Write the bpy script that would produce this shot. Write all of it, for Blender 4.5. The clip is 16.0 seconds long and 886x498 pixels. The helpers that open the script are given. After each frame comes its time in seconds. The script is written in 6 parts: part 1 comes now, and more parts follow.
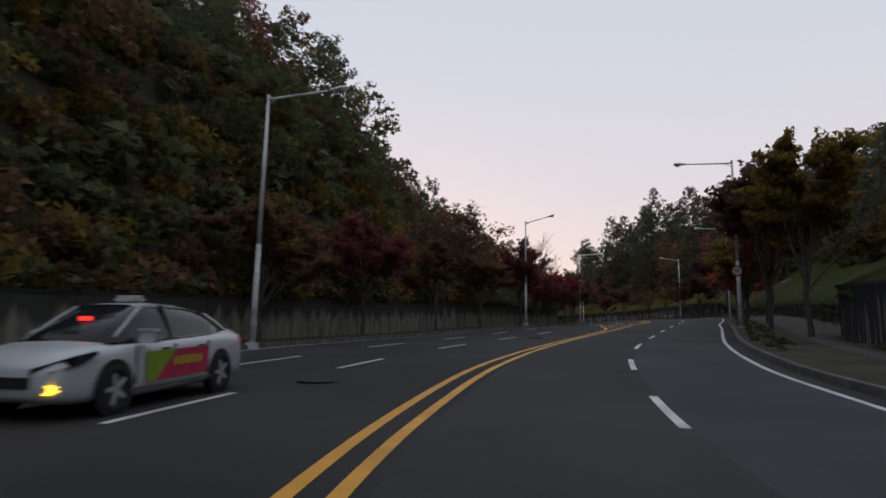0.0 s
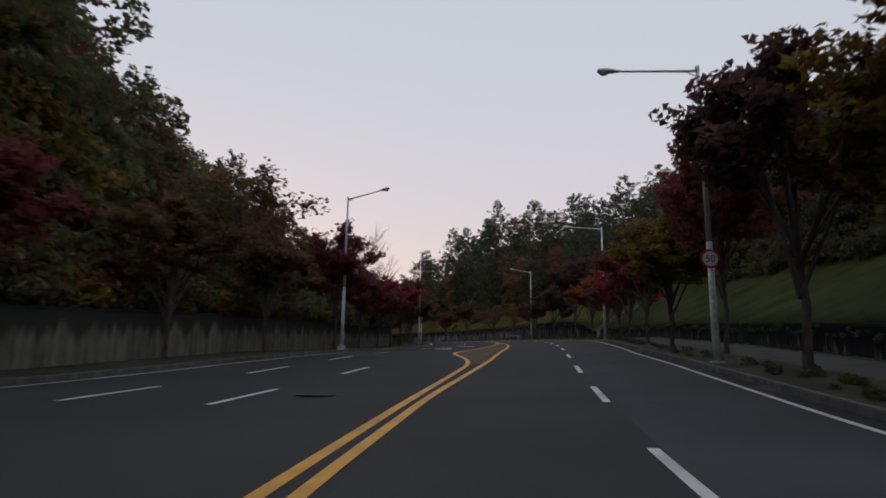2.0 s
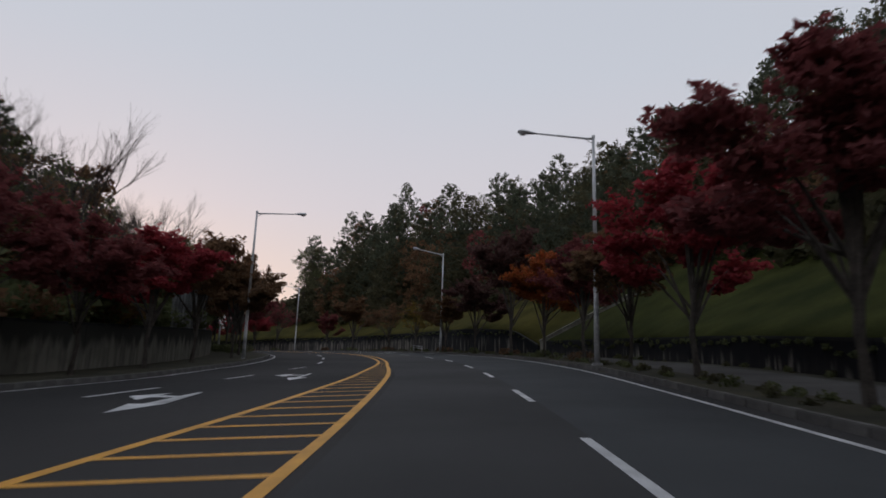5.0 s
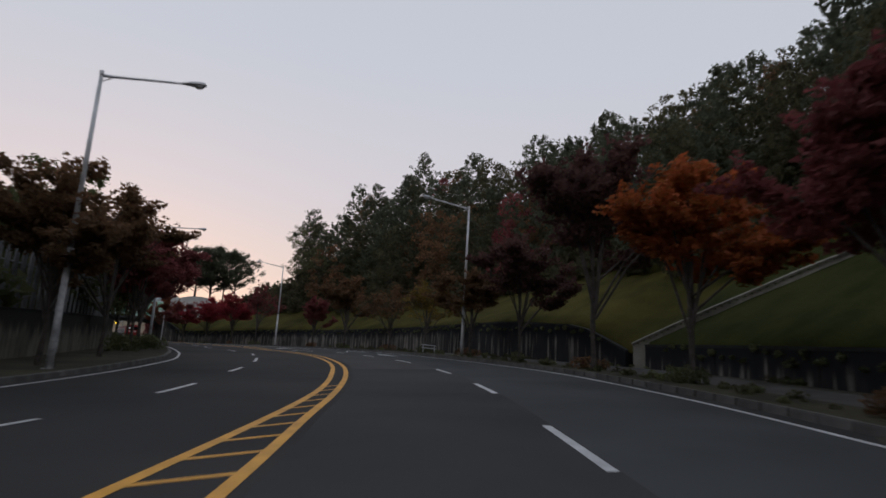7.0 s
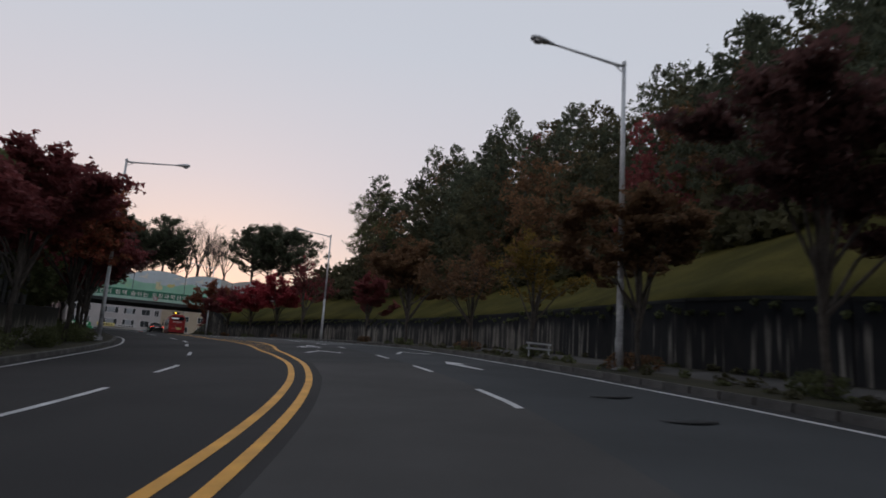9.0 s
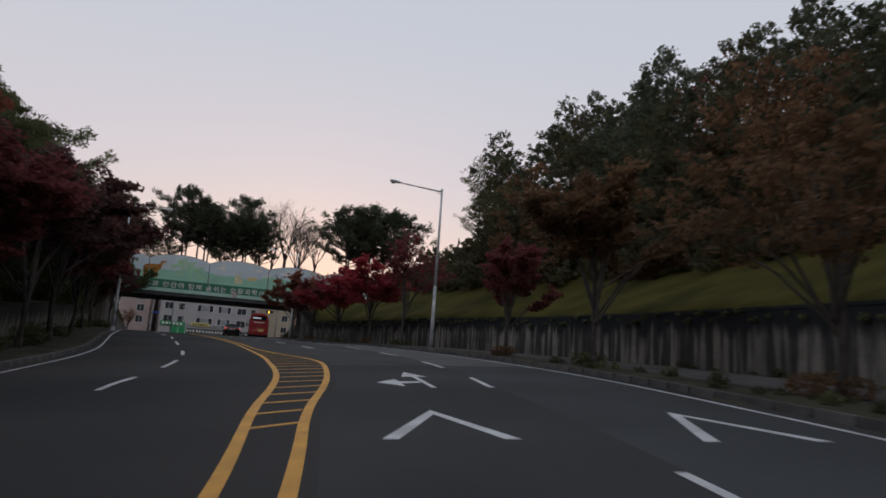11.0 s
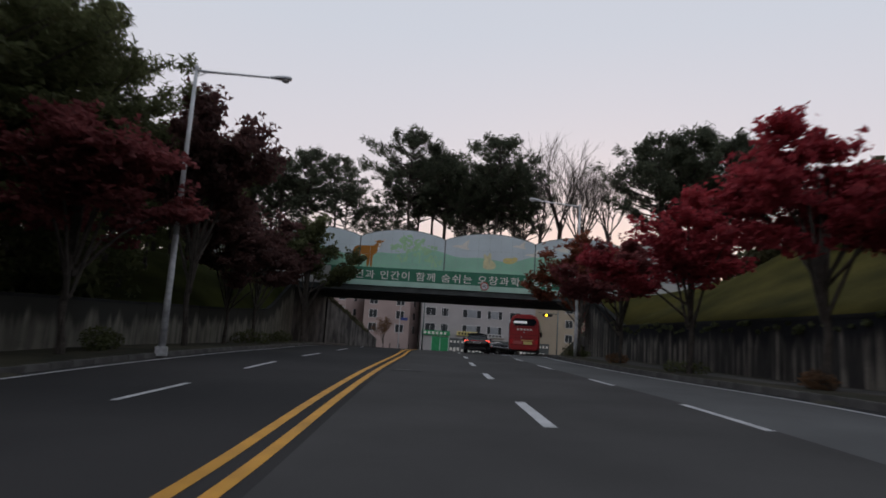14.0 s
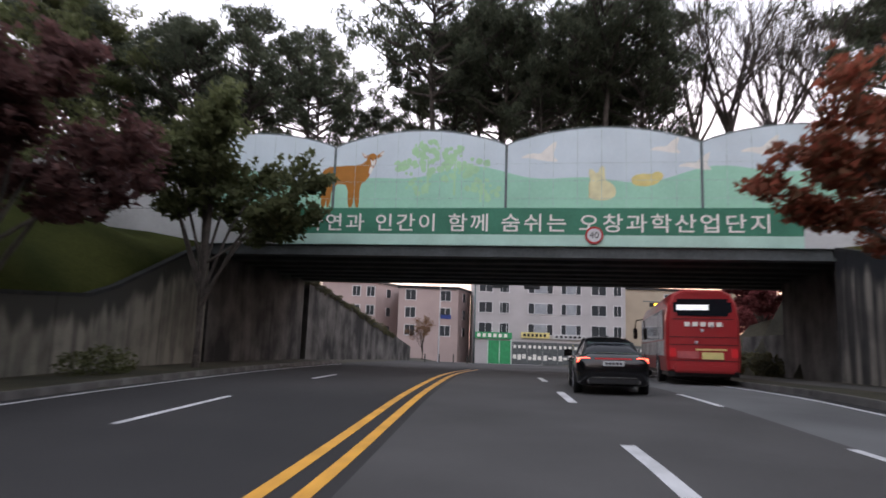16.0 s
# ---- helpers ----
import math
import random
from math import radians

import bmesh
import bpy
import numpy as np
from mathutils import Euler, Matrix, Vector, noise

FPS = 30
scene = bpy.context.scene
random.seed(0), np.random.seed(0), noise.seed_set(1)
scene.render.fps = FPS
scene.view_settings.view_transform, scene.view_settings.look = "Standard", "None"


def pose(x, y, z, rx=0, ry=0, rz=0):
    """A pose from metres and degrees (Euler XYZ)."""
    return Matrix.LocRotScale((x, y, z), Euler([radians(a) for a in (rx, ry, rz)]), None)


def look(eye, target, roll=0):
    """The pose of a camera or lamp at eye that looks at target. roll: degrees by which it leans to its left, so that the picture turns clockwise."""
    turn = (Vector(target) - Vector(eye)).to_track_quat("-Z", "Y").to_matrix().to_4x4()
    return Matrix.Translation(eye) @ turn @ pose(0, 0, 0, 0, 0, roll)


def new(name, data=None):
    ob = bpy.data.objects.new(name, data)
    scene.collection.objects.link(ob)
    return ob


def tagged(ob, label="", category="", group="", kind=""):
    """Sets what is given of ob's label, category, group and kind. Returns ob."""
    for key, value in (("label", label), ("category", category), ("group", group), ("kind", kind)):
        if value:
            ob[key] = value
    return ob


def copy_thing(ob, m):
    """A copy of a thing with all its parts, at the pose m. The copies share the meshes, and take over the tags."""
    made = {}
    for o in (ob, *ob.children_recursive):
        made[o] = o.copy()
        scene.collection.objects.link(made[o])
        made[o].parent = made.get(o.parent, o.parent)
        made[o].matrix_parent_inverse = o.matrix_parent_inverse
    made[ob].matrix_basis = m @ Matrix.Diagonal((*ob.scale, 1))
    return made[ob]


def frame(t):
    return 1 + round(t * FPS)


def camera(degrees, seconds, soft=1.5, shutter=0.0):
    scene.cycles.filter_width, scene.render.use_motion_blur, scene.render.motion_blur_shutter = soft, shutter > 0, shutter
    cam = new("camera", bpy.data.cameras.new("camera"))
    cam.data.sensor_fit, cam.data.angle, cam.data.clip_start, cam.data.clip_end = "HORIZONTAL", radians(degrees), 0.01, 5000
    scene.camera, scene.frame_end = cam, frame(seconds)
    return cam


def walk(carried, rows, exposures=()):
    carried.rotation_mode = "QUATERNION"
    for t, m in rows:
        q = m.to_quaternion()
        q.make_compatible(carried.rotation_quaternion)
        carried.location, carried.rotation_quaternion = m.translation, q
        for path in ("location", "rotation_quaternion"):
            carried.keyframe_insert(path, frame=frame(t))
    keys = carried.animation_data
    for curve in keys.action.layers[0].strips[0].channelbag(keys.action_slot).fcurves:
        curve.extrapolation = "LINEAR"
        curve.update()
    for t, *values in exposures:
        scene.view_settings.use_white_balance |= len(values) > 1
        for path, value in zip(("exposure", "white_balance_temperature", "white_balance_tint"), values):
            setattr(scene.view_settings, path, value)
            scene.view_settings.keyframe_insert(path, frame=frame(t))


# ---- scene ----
cam = camera(68.53, 16.0, soft=1.65, shutter=0.35)
PATH = [
    (0, (9.101, -1.950, 1.323), (8.592, 7.894, 3.007), 1.07),
    (0.5, (9.359, 3.396, 1.709), (9.428, 13.238, 3.479), 0.92),
    (1, (9.853, 8.680, 2.069), (10.583, 18.479, 3.925), 1.02),
    (1.5, (10.821, 13.900, 2.484), (12.162, 23.619, 4.422), 0.94),
    (2, (12.092, 19.016, 2.909), (14.010, 28.627, 4.892), 0.82),
    (2.5, (13.662, 24.175, 3.335), (16.053, 33.670, 5.365), 0.60),
    (3, (15.406, 29.319, 3.808), (18.131, 38.718, 5.868), 0.84),
    (3.5, (17.144, 34.303, 4.240), (20.152, 43.607, 6.329), 1.07),
    (4, (18.879, 39.430, 4.704), (22.087, 48.665, 6.809), 1.20),
    (4.2, (19.571, 41.521, 4.857), (22.801, 50.744, 6.979), 1.47),
    (6.3, (27.818, 64.503, 6.859), (30.923, 73.782, 8.920), 2.80),
    (6.5, (28.485, 66.759, 7.005), (31.561, 76.048, 9.071), 3.14),
    (7, (30.308, 72.592, 7.460), (33.224, 81.941, 9.483), 3.46),
    (7.5, (32.081, 78.498, 7.899), (34.744, 87.939, 9.844), 3.37),
    (8, (33.516, 84.093, 8.289), (35.956, 93.606, 10.171), 3.57),
    (8.5, (34.750, 89.387, 8.667), (36.908, 98.977, 10.501), 3.51),
    (9, (35.842, 94.900, 9.025), (37.519, 104.592, 10.829), 3.81),
    (9.2, (36.189, 97.036, 9.147), (37.658, 106.764, 10.934), 3.80),
    (11.3, (35.469, 121.963, 10.578), (35.261, 131.824, 12.232), 4.23),
    (11.5, (35.392, 124.270, 10.635), (34.956, 134.121, 12.295), 4.36),
    (12, (34.944, 130.300, 10.877), (33.879, 140.106, 12.521), 4.14),
    (12.5, (33.966, 136.516, 11.184), (32.073, 146.206, 12.773), 3.77),
    (13, (32.610, 142.729, 11.437), (29.795, 152.204, 12.954), 3.41),
    (13.5, (30.418, 149.198, 11.664), (26.801, 158.401, 13.154), 3.77),
    (14, (27.797, 155.309, 11.839), (23.747, 164.332, 13.312), 3.68),
    (14.5, (24.791, 161.866, 12.100), (20.540, 170.798, 13.565), 3.49),
    (15, (21.775, 168.359, 12.257), (17.363, 177.213, 13.719), 3.04),
    (15.5, (18.593, 175.228, 12.366), (14.025, 183.996, 13.871), 3.00),
    (16, (15.481, 182.392, 12.550), (10.695, 191.050, 14.015), 2.01),
]
walk(cam, [(t, look(eye, target, roll)) for t, eye, target, roll in PATH],
     exposures=[(0.0, 0.18, 6500, 10), (1.5, 0.11, 6500, 10), (2.0, 0.05, 6500, 10), (3.0, 0.02, 6500, 10), (4.0, 0.0, 6500, 10), (13.5, 0.0, 6500, 10), (14.5, 0.3, 6500, 10), (15.0, 0.42, 6500, 10), (15.5, 0.70, 6460, 10), (16.0, 1.48, 6600, 15)])

# ---- dusk sky and the faint glow after sunset ----
world = bpy.data.worlds.new("dusk_sky")
scene.world = world
world.use_nodes = True
wn, wl = world.node_tree.nodes, world.node_tree.links
wn.clear()
sky = wn.new("ShaderNodeTexSky")
sky.sky_type, sky.sun_disc = "NISHITA", False
sky.sun_elevation, sky.sun_rotation = radians(1.0), radians(-10)
sky.air_density, sky.dust_density, sky.ozone_density = 1.0, 2.0, 2.0
clear = wn.new("ShaderNodeBackground")
clear.inputs["Strength"].default_value = 0.05
wl.new(sky.outputs[0], clear.inputs["Color"])
veil = wn.new("ShaderNodeBackground")
# thin haze: peach at the horizon, grey-blue overhead
way = wn.new("ShaderNodeTexCoord")
parts_ = wn.new("ShaderNodeSeparateXYZ")
haze = wn.new("ShaderNodeValToRGB")
wl.new(way.outputs["Generated"], parts_.inputs[0])
wl.new(parts_.outputs["Z"], haze.inputs["Fac"])
haze.color_ramp.elements[0].position, haze.color_ramp.elements[0].color = 0.0, (0.80, 0.60, 0.50, 1)
haze.color_ramp.elements[1].position, haze.color_ramp.elements[1].color = 0.75, (0.525, 0.56, 0.63, 1)
for at_, tone in ((0.12, (0.745, 0.612, 0.57)), (0.26, (0.655, 0.605, 0.64)), (0.45, (0.575, 0.595, 0.655))):
    haze.color_ramp.elements.new(at_).color = (*tone, 1)
wl.new(haze.outputs["Color"], veil.inputs["Color"])
veil.inputs["Strength"].default_value = 0.95
both = wn.new("ShaderNodeAddShader")
wl.new(clear.outputs[0], both.inputs[0])
wl.new(veil.outputs[0], both.inputs[1])
wout = wn.new("ShaderNodeOutputWorld")
wl.new(both.outputs[0], wout.inputs["Surface"])

sun_data = bpy.data.lights.new("sun", "SUN")
sun_data.energy, sun_data.angle, sun_data.color = 0.15, radians(20), (1.0, 0.85, 0.75)
sun = new("sun", sun_data)
sun.matrix_world = look((0, 0, 60), (-15, -56, 55))

# ---- materials ----


def material(name, base, rough=0.8, metal=0.0, vary=0.25, scale=3.0, fine=40.0, bump=0.15, tint=None, spec=0.3, per_object=0.0, per_island=0.0):
    """A surface with large stains and a fine grain."""
    m = bpy.data.materials.new(name)
    m.use_nodes = True
    n, l = m.node_tree.nodes, m.node_tree.links
    b = n["Principled BSDF"]
    b.inputs["Roughness"].default_value, b.inputs["Metallic"].default_value = rough, metal
    b.inputs["Specular IOR Level"].default_value = spec
    tc = n.new("ShaderNodeTexCoord")
    big, small = n.new("ShaderNodeTexNoise"), n.new("ShaderNodeTexNoise")
    big.inputs["Scale"].default_value, big.inputs["Detail"].default_value = scale, 4
    small.inputs["Scale"].default_value, small.inputs["Detail"].default_value = fine, 3
    l.new(tc.outputs["Object"], big.inputs["Vector"])
    l.new(tc.outputs["Object"], small.inputs["Vector"])
    ramp = n.new("ShaderNodeValToRGB")
    lo = [c * (1 - vary) for c in base]
    hi = [min(1, c * (1 + vary)) for c in (tint or base)]
    ramp.color_ramp.elements[0].position, ramp.color_ramp.elements[1].position = 0.3, 0.7
    ramp.color_ramp.elements[0].color, ramp.color_ramp.elements[1].color = (*lo, 1), (*hi, 1)
    l.new(big.outputs["Fac"], ramp.inputs["Fac"])
    mix = n.new("ShaderNodeMix")
    mix.data_type, mix.blend_type = "RGBA", "OVERLAY"
    mix.inputs["Factor"].default_value = min(1.0, vary * 1.2)
    l.new(ramp.outputs["Color"], mix.inputs[6])
    l.new(small.outputs["Fac"], mix.inputs[7])
    last = mix.outputs[2]
    if per_object or per_island:
        if per_object:
            src = n.new("ShaderNodeObjectInfo").outputs["Random"]
        else:
            src = n.new("ShaderNodeNewGeometry").outputs["Random Per Island"]
        hsv = n.new("ShaderNodeHueSaturation")
        mr = n.new("ShaderNodeMapRange")
        k = per_object or per_island
        mr.inputs["To Min"].default_value, mr.inputs["To Max"].default_value = 1 - k, 1 + k
        l.new(src, mr.inputs["Value"])
        l.new(mr.outputs[0], hsv.inputs["Value"])
        l.new(last, hsv.inputs["Color"])
        last = hsv.outputs[0]
    l.new(last, b.inputs["Base Color"])
    if bump:
        bp = n.new("ShaderNodeBump")
        bp.inputs["Strength"].default_value, bp.inputs["Distance"].default_value = bump, 0.02
        l.new(small.outputs["Fac"], bp.inputs["Height"])
        l.new(bp.outputs[0], b.inputs["Normal"])
    return m


def lamp_material(name, color, strength):
    m = bpy.data.materials.new(name)
    m.use_nodes = True
    b = m.node_tree.nodes["Principled BSDF"]
    b.inputs["Base Color"].default_value = (*color, 1)
    b.inputs["Emission Color"].default_value = (*color, 1)
    b.inputs["Emission Strength"].default_value = strength
    return m


def leaf_material(name, low, high, spread=0.35):
    """Leaves: each clump differs in shade, a little light passes through."""
    m = bpy.data.materials.new(name)
    m.use_nodes = True
    n, l = m.node_tree.nodes, m.node_tree.links
    b = n["Principled BSDF"]
    b.inputs["Roughness"].default_value = 0.7
    b.inputs["Specular IOR Level"].default_value = 0.15
    geo = n.new("ShaderNodeNewGeometry")
    ramp = n.new("ShaderNodeValToRGB")
    ramp.color_ramp.elements[0].color = (*low, 1)
    ramp.color_ramp.elements[1].color = (*high, 1)
    l.new(geo.outputs["Random Per Island"], ramp.inputs["Fac"])
    tc, noise_ = n.new("ShaderNodeTexCoord"), n.new("ShaderNodeTexNoise")
    noise_.inputs["Scale"].default_value = 0.35
    l.new(tc.outputs["Object"], noise_.inputs["Vector"])
    mr = n.new("ShaderNodeMapRange")
    mr.inputs["From Min"].default_value, mr.inputs["From Max"].default_value = 0.3, 0.7
    mr.inputs["To Min"].default_value, mr.inputs["To Max"].default_value = 1 - spread, 1 + spread
    l.new(noise_.outputs["Fac"], mr.inputs["Value"])
    hsv = n.new("ShaderNodeHueSaturation")
    l.new(ramp.outputs["Color"], hsv.inputs["Color"])
    l.new(mr.outputs[0], hsv.inputs["Value"])
    l.new(hsv.outputs[0], b.inputs["Base Color"])
    thin, mix = n.new("ShaderNodeBsdfTranslucent"), n.new("ShaderNodeMixShader")
    l.new(hsv.outputs[0], thin.inputs["Color"])
    mix.inputs["Fac"].default_value = 0.5
    l.new(b.outputs[0], mix.inputs[1])
    l.new(thin.outputs[0], mix.inputs[2])
    l.new(mix.outputs[0], n["Material Output"].inputs["Surface"])
    return m


def streaked(name, base, dark, scale=(1.3, 1.3, 0.12)):
    """Old concrete with dark water streaks that run down it."""
    m = bpy.data.materials.new(name)
    m.use_nodes = True
    n, l = m.node_tree.nodes, m.node_tree.links
    b = n["Principled BSDF"]
    b.inputs["Roughness"].default_value = 0.9
    b.inputs["Specular IOR Level"].default_value = 0.2
    tc, mp = n.new("ShaderNodeTexCoord"), n.new("ShaderNodeMapping")
    mp.inputs["Scale"].default_value = scale
    l.new(tc.outputs["Object"], mp.inputs["Vector"])
    st = n.new("ShaderNodeTexNoise")
    st.inputs["Scale"].default_value, st.inputs["Detail"].default_value = 1.0, 6
    st.inputs["Roughness"].default_value = 0.65
    l.new(mp.outputs[0], st.inputs["Vector"])
    ramp = n.new("ShaderNodeValToRGB")
    ramp.color_ramp.elements[0].position, ramp.color_ramp.elements[1].position = 0.40, 0.64
    ramp.color_ramp.elements[0].color, ramp.color_ramp.elements[1].color = (*dark, 1), (*base, 1)
    cloud = n.new("ShaderNodeTexNoise")
    cloud.inputs["Scale"].default_value, cloud.inputs["Detail"].default_value = 0.55, 6
    l.new(tc.outputs["Object"], cloud.inputs["Vector"])
    blend = n.new("ShaderNodeMix")
    blend.inputs["Factor"].default_value = 0.6
    l.new(st.outputs["Fac"], blend.inputs["A"])
    l.new(cloud.outputs["Fac"], blend.inputs["B"])
    l.new(blend.outputs["Result"], ramp.inputs["Fac"])
    fine = n.new("ShaderNodeTexNoise")
    fine.inputs["Scale"].default_value, fine.inputs["Detail"].default_value = 18, 4
    l.new(tc.outputs["Object"], fine.inputs["Vector"])
    mix = n.new("ShaderNodeMix")
    mix.data_type, mix.blend_type = "RGBA", "OVERLAY"
    mix.inputs["Factor"].default_value = 0.5
    l.new(ramp.outputs["Color"], mix.inputs[6])
    l.new(fine.outputs["Fac"], mix.inputs[7])
    l.new(mix.outputs[2], b.inputs["Base Color"])
    bp = n.new("ShaderNodeBump")
    bp.inputs["Strength"].default_value, bp.inputs["Distance"].default_value = 0.3, 0.02
    l.new(fine.outputs["Fac"], bp.inputs["Height"])
    l.new(bp.outputs[0], b.inputs["Normal"])
    return m




def weeping(name, pale, dark, wash=0.22, edge=(0.45, 0.58)):
    """Retaining wall: black with algae at the top, pale runs of lime below it. UV: metres along, metres below the top."""
    m = bpy.data.materials.new(name)
    m.use_nodes = True
    n, l = m.node_tree.nodes, m.node_tree.links
    b = n["Principled BSDF"]
    b.inputs["Roughness"].default_value, b.inputs["Specular IOR Level"].default_value = 0.95, 0.1
    uv = n.new("ShaderNodeTexCoord")
    sep = n.new("ShaderNodeSeparateXYZ")
    l.new(uv.outputs["UV"], sep.inputs[0])

    def noise(scale, detail=3.0):
        mp, tx = n.new("ShaderNodeMapping"), n.new("ShaderNodeTexNoise")
        mp.inputs["Scale"].default_value = scale
        tx.inputs["Scale"].default_value, tx.inputs["Detail"].default_value = 1.0, detail
        l.new(uv.outputs["UV"], mp.inputs["Vector"])
        l.new(mp.outputs[0], tx.inputs["Vector"])
        return tx.outputs["Fac"]

    def ramp(value, lo, hi, to_lo=0.0, to_hi=1.0):
        mr = n.new("ShaderNodeMapRange")
        mr.interpolation_type = "SMOOTHSTEP"
        for k, v in (("From Min", lo), ("From Max", hi), ("To Min", to_lo), ("To Max", to_hi)):
            mr.inputs[k].default_value = v
        l.new(value, mr.inputs["Value"])
        return mr.outputs[0]

    def calc(kind, a, c):
        q = n.new("ShaderNodeMath")
        q.operation = kind
        for i, v in enumerate((a, c)):
            if isinstance(v, float):
                q.inputs[i].default_value = v
            else:
                l.new(v, q.inputs[i])
        return q.outputs[0]

    runs = ramp(noise((2.7, 0.14, 1), 2.0), *edge)
    start = ramp(noise((1.1, 0.0, 1)), 0.35, 0.65, 0.25, 0.95)
    below = ramp(calc("SUBTRACT", sep.outputs["Y"], start), -0.15, 0.45)
    patchy = ramp(noise((0.35, 0.6, 1), 5.0), 0.35, 0.62, 0.45, 1.0)
    grain = noise((14, 14, 1), 5.0)
    fac = calc("MULTIPLY", calc("MULTIPLY", runs, below), calc("MULTIPLY", patchy, calc("ADD", grain, 0.4)))
    washed = calc("MULTIPLY", calc("MULTIPLY", below, wash), noise((2.5, 1.5, 1), 6.0))
    mix = n.new("ShaderNodeMix")
    mix.data_type, mix.clamp_factor = "RGBA", True
    mix.inputs[6].default_value, mix.inputs[7].default_value = (*dark, 1), (*pale, 1)
    l.new(calc("ADD", fac, washed), mix.inputs["Factor"])
    l.new(mix.outputs[2], b.inputs["Base Color"])
    bp = n.new("ShaderNodeBump")
    bp.inputs["Strength"].default_value, bp.inputs["Distance"].default_value = 0.3, 0.02
    l.new(grain, bp.inputs["Height"])
    l.new(bp.outputs[0], b.inputs["Normal"])
    return m


ASPHALT = material("asphalt", (0.036, 0.036, 0.037), 0.92, spec=0.12, vary=0.22, scale=0.12, fine=60, bump=0.25, tint=(0.044, 0.042, 0.042))
ASPHALT_NEW = material("asphalt_patch", (0.056, 0.059, 0.062), 0.92, spec=0.12, vary=0.15, scale=0.3, fine=60, bump=0.25)
YELLOW = material("yellow_line_paint", (0.62, 0.30, 0.035), 0.6, vary=0.2, scale=1.5, fine=25, bump=0.1)
WHITE = material("white_line_paint", (0.52, 0.52, 0.53), 0.6, vary=0.25, scale=1.2, fine=20, bump=0.1)
KERB = material("kerb_concrete", (0.105, 0.10, 0.097), 0.9, vary=0.3, scale=1.0, fine=20, per_object=0.2)
PAVING = material("pavement", (0.060, 0.056, 0.054), 0.9, vary=0.35, scale=0.5, fine=14)
SOIL = material("soil", (0.045, 0.042, 0.030), 0.95, vary=0.4, scale=0.4, fine=9, bump=0.4)
VERGE = material("verge_grass", (0.024, 0.025, 0.013), 0.95, vary=0.5, scale=0.5, fine=14, bump=0.5, tint=(0.034, 0.030, 0.017))
GRASS = material("mown_grass", (0.043, 0.043, 0.012), 0.95, vary=0.3, scale=0.35, fine=9, bump=0.9, tint=(0.060, 0.052, 0.014), spec=0.05)
WALL = streaked("stained_concrete", (0.135, 0.13, 0.123), (0.018, 0.018, 0.019), (0.9, 0.9, 0.10))
ASPHALT_LANE = material("lane_asphalt", (0.049, 0.049, 0.050), 0.92, spec=0.12, vary=0.2, scale=0.2, fine=60, bump=0.25)
ASPHALT_MID = material("worn_asphalt", (0.066, 0.064, 0.063), 0.92, spec=0.12, vary=0.18, scale=0.3, fine=60, bump=0.25)
ASPHALT_PALE = material("pale_asphalt", (0.116, 0.117, 0.118), 0.92, spec=0.12, vary=0.18, scale=0.3, fine=60, bump=0.25)
VERGE_WALL = weeping("grey_weeping_concrete", (0.20, 0.188, 0.16), (0.048, 0.048, 0.043), 0.9, (0.34, 0.68))
RUN_WALL = weeping("weeping_concrete", (0.25, 0.228, 0.20), (0.027, 0.028, 0.031), 0.25, (0.44, 0.61))
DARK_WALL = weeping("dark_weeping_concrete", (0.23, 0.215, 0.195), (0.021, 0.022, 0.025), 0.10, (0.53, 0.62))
WALL_TOP = material("mossy_coping", (0.022, 0.023, 0.023), 0.95, vary=0.4, scale=1.0, fine=12)
GALV = material("galvanised_steel", (0.55, 0.56, 0.58), 0.45, 0.3, vary=0.15, scale=1.5, fine=8, bump=0.02)
FENCE_GREY = material("weathered_fence_board", (0.17, 0.17, 0.175), 0.8, vary=0.4, scale=1.0, fine=9, bump=0.1, per_object=0.25)
GALV_OLD = material("patched_pole_paint", (0.42, 0.42, 0.43), 0.6, 0.1, vary=0.45, scale=1.2, fine=7, bump=0.05)
DARK_METAL = material("dark_metal", (0.03, 0.03, 0.032), 0.5, 0.4, vary=0.2)
BARK = material("bark", (0.075, 0.064, 0.056), 0.95, vary=0.4, scale=4, fine=25, bump=0.6)
LEAF_GREEN = leaf_material("leaves_dull_green", (0.093, 0.106, 0.049), (0.141, 0.152, 0.072))
LEAF_PINE = leaf_material("needles_dark_green", (0.072, 0.086, 0.058), (0.112, 0.126, 0.084))
# darker and browner than the dull green leaves
LEAF_DARK_OLIVE = leaf_material("leaves_brown_olive", (0.072, 0.070, 0.040), (0.108, 0.101, 0.056))
LEAF_BROWN = leaf_material("leaves_russet", (0.147, 0.086, 0.052), (0.224, 0.129, 0.069))
LEAF_WINE = leaf_material("leaves_wine_red", (0.182, 0.055, 0.059), (0.267, 0.079, 0.079))
# dark plum; the shade on the left-hand maples is put into this colour
LEAF_PLUM_SHADED = leaf_material("leaves_plum_shaded", (0.101, 0.055, 0.053), (0.156, 0.076, 0.069))
LEAF_RUST = leaf_material("leaves_rust_red", (0.171, 0.093, 0.053), (0.389, 0.109, 0.070))
LEAF_RED = leaf_material("leaves_bright_red", (0.299, 0.045, 0.060), (0.463, 0.071, 0.084))
LEAF_ORANGE = leaf_material("leaves_orange", (0.265, 0.099, 0.029), (0.450, 0.113, 0.043))
LEAF_OLIVE = leaf_material("leaves_yellow_olive", (0.163, 0.121, 0.031), (0.256, 0.163, 0.044))
GRASS_GREEN = material("green_grass", (0.028, 0.036, 0.010), 0.95, vary=0.3, scale=0.35, fine=9, bump=0.9, tint=(0.038, 0.042, 0.012), spec=0.05)

